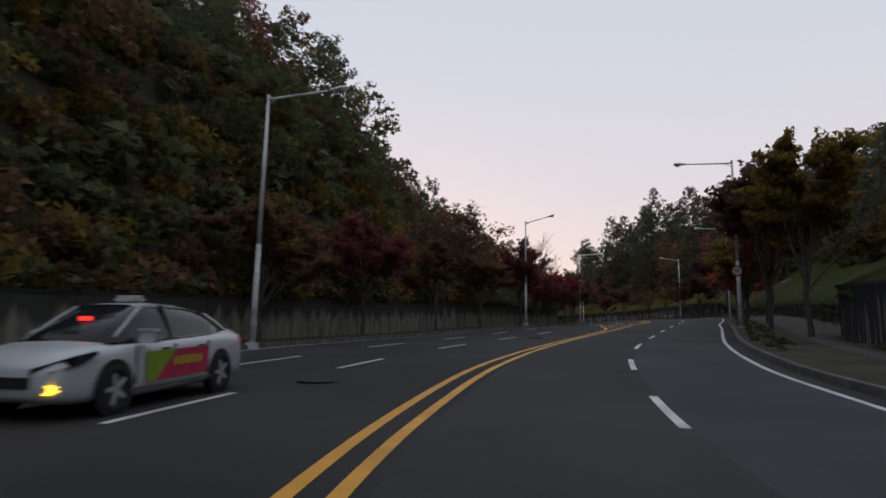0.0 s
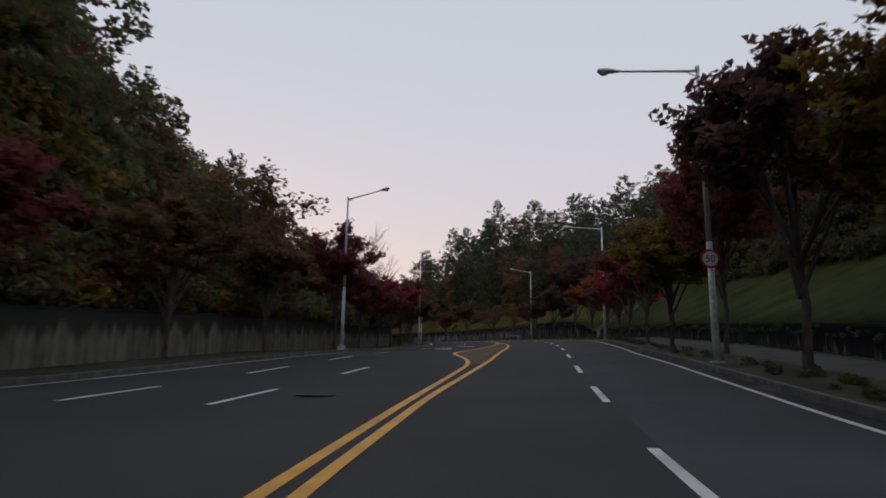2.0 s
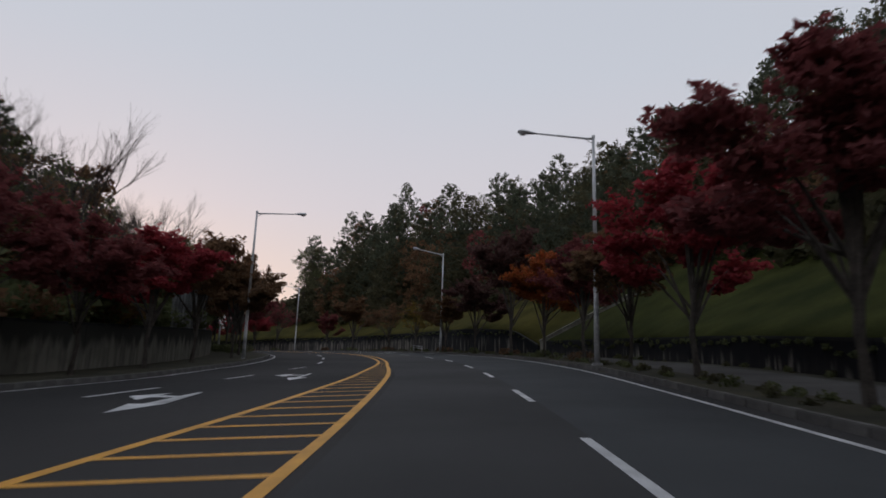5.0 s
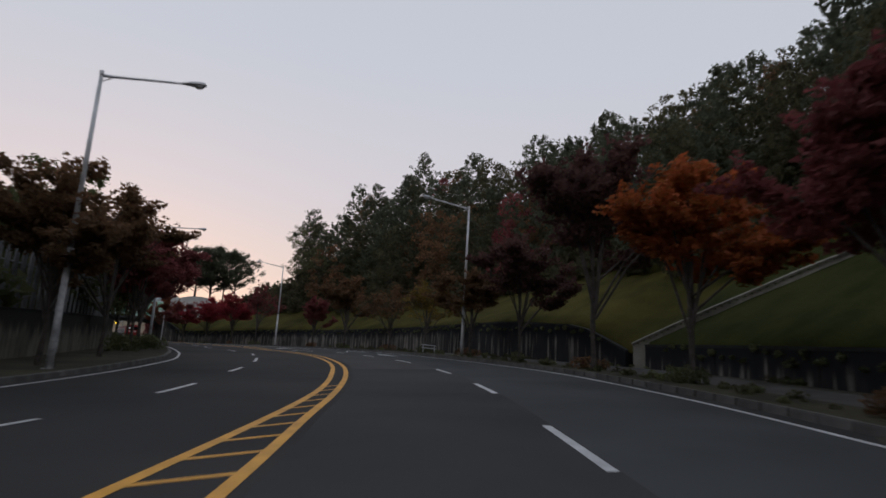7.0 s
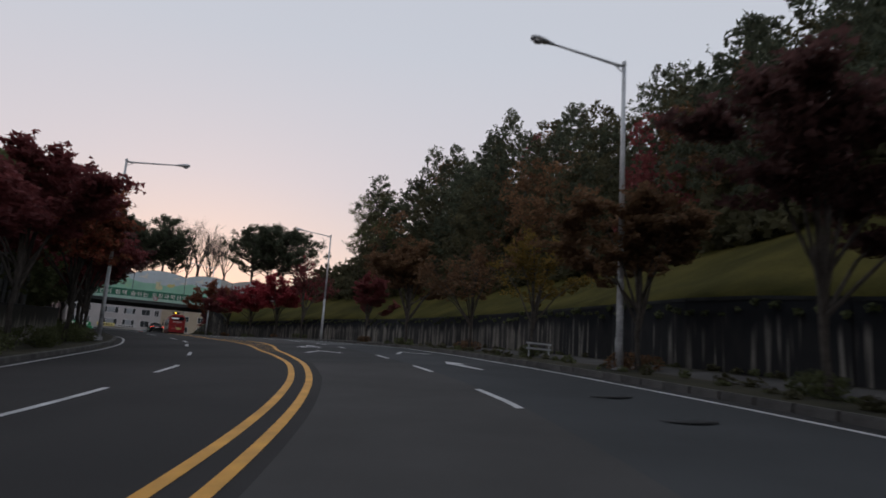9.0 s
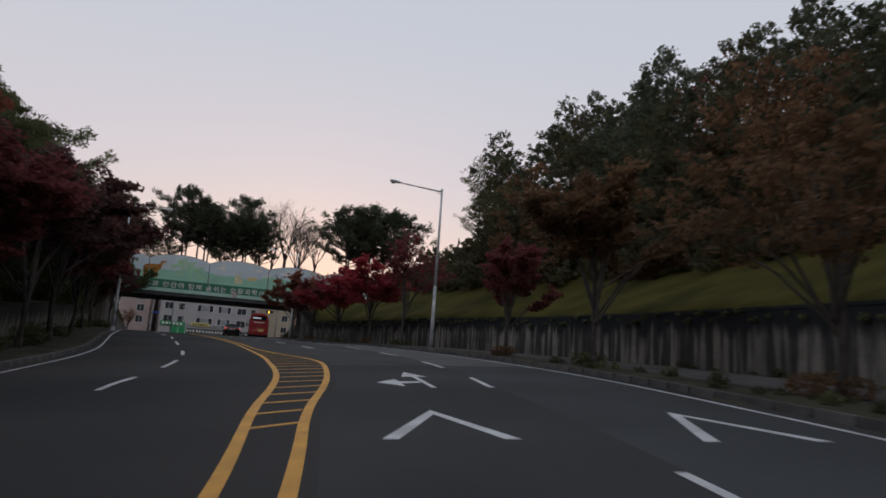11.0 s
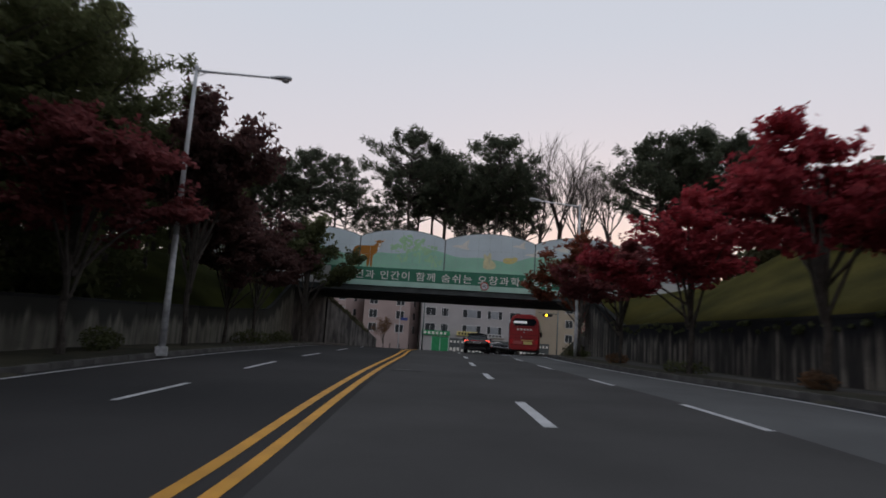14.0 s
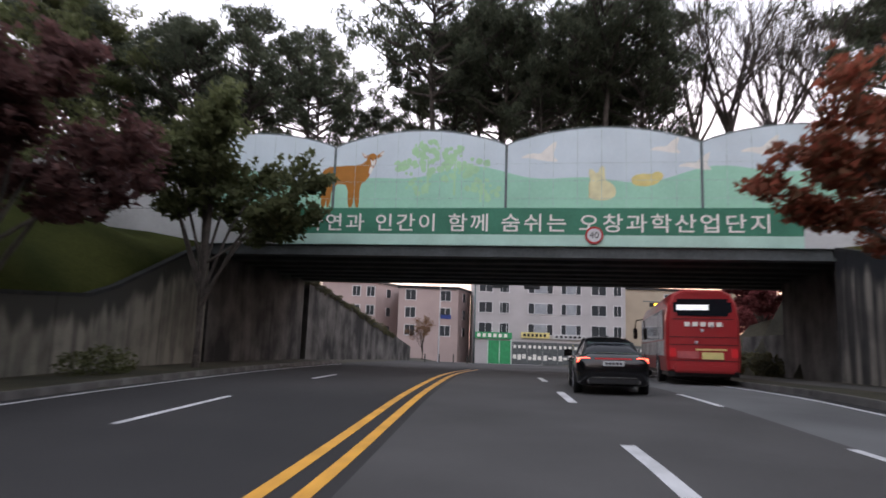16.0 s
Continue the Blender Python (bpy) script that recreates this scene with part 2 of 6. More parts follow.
# ---- the line of the road: way along, x, y, height, cross fall in degrees ----
ROAD = [
    -36, -18, 0, 8, 16, 24, 32, 40, 48, 56, 64, 72, 80, 88, 96, 104, 112, 120, 128, 136, 144, 152, 160, 168, 176, 184, 192, 200, 208, 216, 224, 236, 248, 272, 300,
]
ROAD_X = [8.24, 8.68, 9.11, 9.55, 10.84, 12.88, 15.35, 17.97, 20.65, 23.37, 26.05, 28.58, 30.95, 33.13, 34.99, 36.14, 36.42, 36.12, 35.61, 34.91, 33.68, 31.62, 28.80, 25.53, 22.13, 18.77, 15.52, 12.30, 9.08, 5.86, 2.64, -2.20, -7.03, -16.69, -27.97]
ROAD_Y = [-37.94, -19.94, -1.95, 6.04, 13.93, 21.66, 29.27, 36.83, 44.37, 51.89, 59.43, 67.02, 74.66, 82.36, 90.14, 98.05, 106.04, 114.03, 122.02, 129.99, 137.89, 145.61, 153.10, 160.40, 167.64, 174.90, 182.21, 189.53, 196.85, 204.18, 211.50, 222.48, 233.47, 255.44, 281.07]
ROAD_Z = [-2.72, -1.43, -0.13, 0.44, 1.04, 1.70, 2.36, 3.03, 3.73, 4.41, 5.01, 5.60, 6.17, 6.71, 7.25, 7.78, 8.26, 8.71, 9.10, 9.47, 9.81, 10.09, 10.32, 10.57, 10.80, 10.95, 11.10, 11.24, 11.40, 11.42, 11.38, 11.22, 11.05, 10.70, 10.30]
ROAD_FALL = [0.13, 0.13, 0.13, 0.07, -0.03, -0.21, 0.08, 0.61, 0.77, 1.01, 1.44, 2.01, 2.65, 2.70, 2.78, 2.98, 3.08, 3.11, 3.16, 3.20, 3.18, 3.12, 3.03, 2.56, 1.96, 1.12, 0.86, 1.00, 1.02, 0.60, 0.40, 0.00, 0.00, 0.00, 0.00]


def spline(keys, values, at):
    """A smooth curve through the values."""
    k, v = np.array(keys, float), np.array(values, float)
    slope = np.gradient(v, k)
    i = np.clip(np.searchsorted(k, at) - 1, 0, len(k) - 2)
    h = k[i + 1] - k[i]
    u = (at - k[i]) / h
    return ((2 * u**3 - 3 * u**2 + 1) * v[i] + (u**3 - 2 * u**2 + u) * h * slope[i]
            + (3 * u**2 - 2 * u**3) * v[i + 1] + (u**3 - u**2) * h * slope[i + 1])


S0, S1 = -36.0, 300.0
S_ALL = np.arange(S0, S1 + 0.25, 0.5)
RX, RY, RZ, RC = (spline(ROAD, v, S_ALL) for v in (ROAD_X, ROAD_Y, ROAD_Z, ROAD_FALL))
TX, TY = np.gradient(RX, S_ALL), np.gradient(RY, S_ALL)
TX, TY = TX / np.hypot(TX, TY), TY / np.hypot(TX, TY)
RK = np.tan(np.radians(RC))


def along(s, d, h=0.0):
    """Places s metres along the road, d to the right of its line and h over it (arrays or numbers)."""
    s, d = np.broadcast_arrays(np.asarray(s, float), np.asarray(d, float))
    x, y, z, k = (np.interp(s, S_ALL, v) for v in (RX, RY, RZ, RK))
    tx, ty = np.interp(s, S_ALL, TX), np.interp(s, S_ALL, TY)
    tilt = np.clip(d, -14, 12)
    return np.stack([x + d * ty, y - d * tx, z + k * tilt + h], -1)


def heading(s):
    """Degrees by which the road turns to the left of +y."""
    return math.degrees(math.atan2(-np.interp(s, S_ALL, TX), np.interp(s, S_ALL, TY)))


def stand(s, d, h=0.0, turn=0.0):
    """An upright pose beside the road; its +y looks along the road."""
    p = along(s, d, h)
    return pose(p[0], p[1], p[2], 0, 0, heading(s) + turn)


def line_at(pairs, s):
    return np.interp(s, [p[0] for p in pairs], [p[1] for p in pairs])


# ---- small builders ----


def mesh_ob(name, verts, faces, mat, smooth=False):
    me = bpy.data.meshes.new(name)
    me.from_pydata([tuple(v) for v in verts], [], [tuple(f) for f in faces])
    me.materials.append(mat)
    if smooth:
        me.polygons.foreach_set("use_smooth", [True] * len(me.polygons))
    me.update()
    return new(name, me)


def part(name, bm, mat, parent=None, label="", smooth=False, m=None):
    """One mesh object out of a bmesh, under a thing or a part."""
    me = bpy.data.meshes.new(name)
    bmesh.ops.recalc_face_normals(bm, faces=bm.faces)
    bm.to_mesh(me)
    bm.free()
    me.materials.append(mat)
    if smooth:
        me.polygons.foreach_set("use_smooth", [True] * len(me.polygons))
    ob = new(name, me)
    if parent:
        ob.parent = parent
    if m is not None:
        ob.matrix_basis = m
    if label:
        ob["label"] = label
    return ob


def empty(name, m=None):
    ob = new(name)
    ob.empty_display_size = 0.2
    if m is not None:
        ob.matrix_basis = m
    return ob


def box(bm, x0, x1, y0, y1, z0, z1, bevel=0.0):
    made = bmesh.ops.create_cube(bm, size=1.0)["verts"]
    for v in made:
        v.co = Vector((x0 + (v.co.x + 0.5) * (x1 - x0), y0 + (v.co.y + 0.5) * (y1 - y0), z0 + (v.co.z + 0.5) * (z1 - z0)))
    if bevel:
        edges = list({e for v in made for e in v.link_edges})
        bmesh.ops.bevel(bm, geom=edges, offset=bevel, segments=2, affect="EDGES")
    return bm


def tube(bm, points, radii, sides=8):
    """A round bar through the points."""
    rings = []
    pts = [Vector(p) for p in points]
    for i, p in enumerate(pts):
        ahead = (pts[min(i + 1, len(pts) - 1)] - pts[max(i - 1, 0)]).normalized()
        side = ahead.cross(Vector((0, 0, 1)))
        if side.length < 0.05:
            side = Vector((1, 0, 0))
        side.normalize()
        up = side.cross(ahead)
        rings.append([bm.verts.new(p + radii[i] * (math.cos(a) * side + math.sin(a) * up))
                      for a in [2 * math.pi * k / sides for k in range(sides)]])
    for a, b in zip(rings, rings[1:]):
        for k in range(sides):
            bm.faces.new((a[k], a[(k + 1) % sides], b[(k + 1) % sides], b[k]))
    bm.faces.new(rings[0][::-1])
    bm.faces.new(rings[-1])
    return bm


def strip(name, s_list, left, right, mat, h=0.0, cols=1, thick=0.0, h2=None):
    """A band along the road between two lines of offsets; h and h2: height at its left and right side."""
    s = np.asarray(s_list, float)
    le = np.broadcast_to(np.asarray(left, float), s.shape)
    ri = np.broadcast_to(np.asarray(right, float), s.shape)
    ha = np.broadcast_to(np.asarray(h, float), s.shape)
    hb = ha if h2 is None else np.broadcast_to(np.asarray(h2, float), s.shape)
    rows = []
    for c in range(cols + 1):
        u = c / cols
        rows.append(along(s, le + (ri - le) * u, ha + (hb - ha) * u))
    verts = np.stack(rows, 1).reshape(-1, 3)
    n, w = len(s), cols + 1
    faces = [(i * w + c, i * w + c + 1, (i + 1) * w + c + 1, (i + 1) * w + c) for i in range(n - 1) for c in range(cols)]
    if thick:
        low = verts.copy()
        low[:, 2] -= thick
        k = len(verts)
        verts = np.vstack([verts, low])
        for i in range(n - 1):
            a, b = i * w, (i + 1) * w
            faces += [(a, b, b + k, a + k), (a + cols, a + cols + k, b + cols + k, b + cols)]
        faces += [(c, c + k, c + 1 + k, c + 1) for c in range(cols)]
        e = (n - 1) * w
        faces += [(e + c, e + c + 1, e + c + 1 + k, e + c + k) for c in range(cols)]
    return mesh_ob(name, verts, faces, mat)

PAVING_PALE = material("pale_worn_concrete", (0.26, 0.25, 0.22), 0.9, vary=0.3, scale=1.0, fine=14)

# ---- the road: offsets of its lines from the alignment ----
EDGE_R = [(-36, 5.5), (13, 5.45), (18, 5.22), (31, 5.0), (46, 5.2), (54, 5.05), (63, 5.4), (80, 6.15), (90, 6.7), (100, 7.1), (107, 7.3),
          (120, 7.15), (139, 7.05), (143, 7.15), (150, 7.2), (158.6, 7.62), (163, 7.8), (183, 8.75), (189, 8.35), (196, 7.9), (205, 7.4), (210, 7.68), (300, 7.8)]
EDGE_L = [(-36, -12.3), (40, -12.3), (51, -11.8), (75, -11.0), (89, -10.5), (102, -9.55), (113, -8.6), (120, -8.6), (130, -9.0), (147, -9.6),
          (167, -9.4), (175, -9.3), (186, -9.0), (204, -9.25), (214, -9.1), (300, -9.1)]
YELLOW_L = [(-36, -1.7), (5, -1.72), (11, -1.82), (14, -1.95), (18, -2.08), (46, -2.1), (50.5, -2.75), (53.6, -3.65), (56.4, -4.1), (60, -3.95), (68, -3.45), (78, -3.0), (84, -2.86),
            (90, -2.55), (96, -2.3), (103, -2.1), (111, -1.45), (118, -1.05), (124, -1.1), (130, -1.6), (136, -2.3), (144, -2.45),
            (150, -2.65), (157, -2.57), (163, -2.42), (168, -2.15), (175, -2.12), (190, -2.06), (198, -2.08), (207.6, -2.2), (217, -2.22), (222, -2.0), (227, -1.4)]
YELLOW_R = [(-36, -1.28), (5, -1.3), (11, -1.33), (14, -1.45), (18, -1.58), (27, -1.75), (35, -1.8), (48, -1.5), (60, -1.6), (80, -1.7), (90, -1.95), (96, -1.85), (103, -1.58),
            (111, -1.0), (118, -0.6), (124, -0.6), (130, -0.95), (136, -1.4), (139, -1.27), (141, -1.17), (145, -1.0), (150, -0.68), (152, -0.62),
            (154.8, -1.15), (157, -1.48), (161.5, -1.98), (163, -2.0), (168, -1.78), (175, -1.73), (190, -1.67), (198, -1.66), (207.6, -1.8), (217, -1.82), (222, -1.6), (227, -1.0)]
LANE_R = [(-36, 2.15), (9, 2.15), (12, 2.13), (17.6, 2.0), (21, 1.83), (29.5, 1.66), (50, 1.8), (84, 2.1), (89, 2.15), (97, 2.27), (105, 2.52), (113, 2.98), (122, 3.1), (141, 2.95), (148, 3.45),
          (152, 3.75), (157, 4.2), (165, 4.85), (175, 5.15), (184, 5.35), (192, 5.12), (202, 4.75), (240, 4.7)]
LANE_R2 = [(160, 1.7), (176, 1.8), (184, 1.9), (192, 1.8), (200, 1.82), (207, 1.65), (240, 1.55)]
LANE_L = [(-36, -5.3), (11, -5.27), (16, -5.5), (20, -5.6), (50, -5.55)]
LANE_L2 = [(-36, -8.7), (61, -8.75), (65, -8.5), (86, -6.7), (89, -6.2), (97, -5.85), (103, -5.75), (111, -5.0), (115, -4.7), (122, -4.4),
           (130, -5.0), (141, -6.0), (151, -5.85), (165, -5.7), (177, -5.35), (191, -5.7), (207, -5.9), (300, -5.9)]
ROAD_END = 246.0


def edge_r(s):
    return line_at(EDGE_R, s)


def edge_l(s):
    return line_at(EDGE_L, s)


def kerb_r(s):
    return edge_r(s) + 0.55


def kerb_l(s):
    return edge_l(s) - 0.45


def step(a, b, x):
    u = np.clip((np.asarray(x, float) - a) / (b - a), 0, 1)
    return u * u * (3 - 2 * u)


# retaining walls: offset and height over the road
WALL_R = [(-36, 10.0), (24, 9.8), (33, 9.7), (34.6, 11.6), (38, 12.0), (96, 12.2), (103, 13.2), (107.6, 13.9), (109.3, 14.0), (121, 12.3), (133, 13.2), (161, 15.2), (180, 13.8),
          (197, 12.6), (206, 12.2), (218.3, 12.8)]
WALL_R_H = [(-36, 2.5), (33, 2.3), (34.6, 1.3), (38, 1.25), (96, 1.25), (107.6, 1.25), (109.3, 0.95), (113, 2.3), (118, 2.5), (190, 2.4), (206, 2.25), (209.5, 3.2), (218.3, 5.2)]
WALL_L = [(-36, -16.5), (60, -16.2), (100, -14.6), (125, -13.2), (145, -13.8), (185, -13.2), (205, -12.7), (220, -12.85)]
WALL_L_H = [(-36, 2.1), (90, 2.1), (150, 1.8), (190, 1.9), (205, 2.2), (212, 2.45), (219.5, 5.25)]


def ground_height(s, d, sheet=False):
    """Height of the ground over the road's surface, as arrays; sheet: of the soil below the banks."""
    s, d = np.broadcast_arrays(np.asarray(s, float), np.asarray(d, float))
    wr, wl_ = line_at(WALL_R, s), line_at(WALL_L, s)
    hr, hl = line_at(WALL_R_H, s), line_at(WALL_L_H, s)
    town = step(232, 244, s)
    h = np.full(s.shape, -0.4)
    h = np.where((d > kerb_r(s) + 0.1) | (d < kerb_l(s) - 0.1), 0.1, h)
    # right: mown bank, then the wooded ridge
    e = d - wr
    hill = 1 - 0.9 * step(194, 212, s)
    bank = hr + 0.1 + np.clip(e, 0, 9) * np.interp(s, [20, 60, 90, 98, 106, 112, 130, 190, 200, 210, 218], [0.40, 0.46, 0.52, 0.74, 0.74, 0.52, 0.46, 0.5, 0.62, 0.35, 0.1])
    ridge = bank + np.clip(e - 9, 0, 36) * 0.70 * hill + np.clip(e - 45, 0, 30) * 0.1 - np.clip(e - 75, 0, 120) * 0.25
    h = np.where(e > (3.4 if sheet else 0.1), (ridge - 0.35 * sheet) * (1 - town), h)
    # left: steep wooded hill that ends, then a low bank that climbs to the bridge
    e = wl_ - d
    hill = 1 - 0.08 * step(55, 70, s) - 0.1 * step(95, 118, s) - 0.82 * step(118, 168, s)
    spur = 11.0 * (1 - step(42, 63, s)) * np.clip((e - 1.1) / 5.4, 0, 1)
    left = hl + 0.1 + spur + hill * (np.clip(e - 3.8, 0, 28) * 0.78 + np.clip(e - 31.8, 0, 20) * 0.2 - np.clip(e - 75, 0, 120) * 0.25)
    rise = step(192, 206, s) * (np.clip(e, 0, 2.5) * 0.8 + np.clip(e - 2.5, 0, 4) * 0.4) * (1 - 0.75 * step(214, 219, s))
    h = np.where(e > (3.4 if sheet else 0.1), (left + rise - 0.35 * sheet) * (1 - town), h)
    return h


# the ground: one sheet out to the horizon
gx = np.concatenate([[-1500, -900, -500, -300, -200], np.arange(-130, 175, 2.5), [200, 260, 340, 500, 900, 1500]])
gy = np.concatenate([[-1500, -900, -500, -250, -150, -90], np.arange(-50, 330, 2.5), [345, 380, 440, 600, 1000, 1600]])
GX, GY = np.meshgrid(gx, gy)
fx, fy = GX.ravel(), GY.ravel()
gs, gd = np.zeros(len(fx)), np.zeros(len(fx))
coarse = slice(None, None, 4)
for a in range(0, len(fx), 4000):
    q = slice(a, a + 4000)
    near = np.argmin((fx[q, None] - RX[coarse][None]) ** 2 + (fy[q, None] - RY[coarse][None]) ** 2, 1) * 4
    ox, oy = fx[q] - RX[near], fy[q] - RY[near]
    gs[q] = S_ALL[near] + np.clip(ox * TX[near] + oy * TY[near], -2, 2)
    gd[q] = np.sign(ox * TY[near] - oy * TX[near]) * np.hypot(ox, oy)
gz = np.interp(gs, S_ALL, RZ) + np.interp(gs, S_ALL, RK) * np.clip(gd, -14, 12)
far = step(140, 320, np.abs(gd))
gz = (gz + ground_height(gs, gd, True)) * (1 - far) + 4.0 * far
nx, ny = len(gx), len(gy)
ground = mesh_ob("ground", np.stack([fx, fy, gz], 1),
                 [(j * nx + i, j * nx + i + 1, (j + 1) * nx + i + 1, (j + 1) * nx + i) for j in range(ny - 1) for i in range(nx - 1)], SOIL, True)
tagged(ground, "dark leaf-littered soil of the hills", "ground", kind="structure")

s_road = np.arange(-36, ROAD_END + 0.1, 1.0)
road = strip("road", s_road, kerb_l(s_road), kerb_r(s_road), ASPHALT, 0.0, cols=12)
tagged(road, "worn grey asphalt carriageway on a curve", "road", kind="structure")
s_lane = np.arange(-36, 150, 1.0)
patch = strip("lane_surface", s_lane, line_at(LANE_R, s_lane) + 0.1, edge_r(s_lane) - 0.08, ASPHALT_NEW, 0.004)
tagged(patch, "lighter grey asphalt of the kerbside lane", "road", kind="structure")
s_lane = np.arange(149, 226, 1.0)
patch = strip("lane_surface", s_lane, line_at(LANE_R, s_lane) + 0.1, edge_r(s_lane) - 0.08, ASPHALT_PALE, 0.004)
tagged(patch, "lighter grey asphalt of the kerbside lane", "road", kind="structure")
patch = strip("lane_surface", s_lane, line_at(YELLOW_R, s_lane) + 0.25, line_at(LANE_R, s_lane) + 0.1, ASPHALT_MID, 0.004)
tagged(patch, "worn grey asphalt of the middle lane", "road", kind="structure")
for a, b in ((-36, 107), (125, 150)):
    s_lane = np.arange(a, b, 1.0)
    patch = strip("lane_surface", s_lane, line_at(YELLOW_R, s_lane) + 0.25, line_at(LANE_R, s_lane) + 0.1, ASPHALT_LANE, 0.004)
    tagged(patch, "grey asphalt of the middle lane", "road", kind="structure")
s_lane = np.arange(106, 126, 1.0)
patch = strip("lane_surface", s_lane, line_at(YELLOW_R, s_lane) + 0.3, line_at(LANE_R, s_lane) + 0.1, ASPHALT_MID, 0.004)
tagged(patch, "lighter grey relaid asphalt of the middle lane", "road", kind="structure")
# the cross street behind the bridge
cross = strip("cross_street", np.arange(246, 262, 2.0), -60.0, 60.0, ASPHALT, 0.0, cols=30)
tagged(cross, "asphalt cross street behind the bridge", "road", kind="structure")


def paint_line(name, table, a, b, mat, width, label, h=0.008):
    s = np.arange(a, b + 0.01, 0.5)
    mid = line_at(table, s)
    soft = np.convolve(np.pad(mid, 4, "edge"), np.ones(9) / 9, "valid")
    ob = strip(name, s, soft - width / 2, soft + width / 2, mat, h)
    return tagged(ob, label, "road marking", kind="structure")


paint_line("yellow_line", YELLOW_L, -36, 227, YELLOW, 0.17, "worn solid yellow centre line")
paint_line("yellow_line", YELLOW_R, -36, 227, YELLOW, 0.17, "worn solid yellow centre line")
paint_line("edge_line", EDGE_R, -36, 238, WHITE, 0.14, "thin white edge line beside the gutter")
paint_line("edge_line", EDGE_L, -36, 230, WHITE, 0.12, "thin white edge line beside the gutter")


def dashes(table, spans, label, width=0.15):
    for a, b in spans:
        s = np.linspace(a, b, 7)
        mid = line_at(table, s)
        ob = strip("lane_dash", s, mid - width / 2, mid + width / 2, WHITE, 0.008)
        tagged(ob, label, "road marking", "lane dashes", "structure")


dashes(LANE_R, [(-25, -21.7), (-16.5, -13.2), (-8, -4.7), (0.5, 3.8), (9, 12.3), (17.6, 21), (26, 29.5), (34.2, 37.3), (41.7, 44.9), (50.2, 53.4), (59.6, 63.3),
                (68.4, 71.6), (77.2, 80.2), (85.2, 88.9), (94.9, 98.2), (103.1, 106.1), (112.1, 115.3), (120.5, 123.3)], "white lane dash on grey asphalt")
dashes(LANE_R, [(128.4, 131.4), (140.6, 143.5), (147.8, 151.6), (156.5, 160.2), (164.6, 168.0), (172.2, 175.8), (181.2, 184.4), (190.5, 193.9),
                (198.4, 201.6), (206.7, 210.0), (215, 218)], "white lane dash on grey asphalt")
dashes(LANE_R2, [(164.3, 167.3), (172.1, 175.4), (182.0, 184.9), (190.1, 193.4), (198.5, 201.4), (206.8, 209.8), (215, 218)], "broad white lane dash", 0.2)
dashes(LANE_L, [(16.2 + 8.3 * k, 19.4 + 8.3 * k) for k in range(-6, 4)], "white lane dash of the oncoming lanes")
dashes(LANE_L2, [(16.4 + 8.3 * k, 19.8 + 8.3 * k) for k in range(-6, 6)] + [(69.5, 73), (78, 81)], "white lane dash of the oncoming lanes")
dashes(LANE_L2, [(86.4, 89.2), (94.2, 97.3), (103.2, 106.0), (111.2, 115.4), (119.4, 122.4), (129, 132), (139.5, 143), (146.8, 150.8), (155, 158.8),
                 (165.3, 169.6), (174.1, 177.4), (182.3, 186.4), (191.6, 196.0), (202, 206.5), (213, 216)], "white lane dash of the oncoming lanes")

for a, b, gap in ((46.5, 97.0, 1.35), (134.2, 160.0, 1.5)):
    s = a
    while s < b:
        le, ri = float(line_at(YELLOW_L, s)), float(line_at(YELLOW_R, s + 0.6))
        if ri - le > 0.36:
            q = along([s, s + 0.17, s + 0.77, s + 0.6], [le + 0.06, le + 0.06, ri - 0.06, ri - 0.06], 0.0075)
            bar = mesh_ob("hatch_bar", q, [(0, 3, 2, 1)], YELLOW)
            tagged(bar, "slanting yellow bar of a hatched island", "road marking", "hatch bars", "structure")
        s += gap


def painted_shape(name, s, d, outline, label, turn=1.0):
    """A flat white sign on the lane: outline in metres, right and ahead."""
    pts = along([s + turn * p[1] for p in outline], [d + turn * p[0] for p in outline], 0.008)
    bm = bmesh.new()
    bm.faces.new([bm.verts.new(p) for p in pts])
    bmesh.ops.triangulate(bm, faces=bm.faces)
    return tagged(part(name, bm, WHITE), label, "road marking", kind="structure")


AHEAD_ARROW = [(0.07, 0), (0.07, 3.2), (0.38, 3.2), (0.0, 5.0), (-0.38, 3.2), (-0.07, 3.2), (-0.07, 0)]
LEFT_HOOK = [(-0.07, 1.2), (-0.07, 1.6), (-0.62, 1.55), (-0.62, 2.3), (-1.25, 1.2), (-0.62, 0.2), (-0.62, 1.0)]
painted_shape("lane_arrow", 140.5, 1.47, AHEAD_ARROW, "white straight-ahead arrow on the lane")
painted_shape("lane_arrow", 140.6, 1.42, LEFT_HOOK, "white left-turn arrow head on the lane")
painted_shape("lane_arrow", 121.5, 5.0, AHEAD_ARROW, "white straight-ahead arrow on the lane")
for s, d in ((81.7, -4.95), (71.0, -6.0)):
    painted_shape("lane_arrow", s, d, AHEAD_ARROW, "white arrow of the oncoming lane", -1.0)
    painted_shape("lane_arrow", s, d, [(-x, y) for x, y in LEFT_HOOK][::-1], "white turn arrow of the oncoming lane", -1.0)
for s, d in ((133.6, 0.8), (133.4, 5.2)):
    for side in (-1, 1):
        painted_shape("warning_lozenge", s, d, [(side * 0.95, -0.2), (side * 0.72, -0.2), (0, 2.2), (0, 2.75)], "white lozenge half painted on the lane")

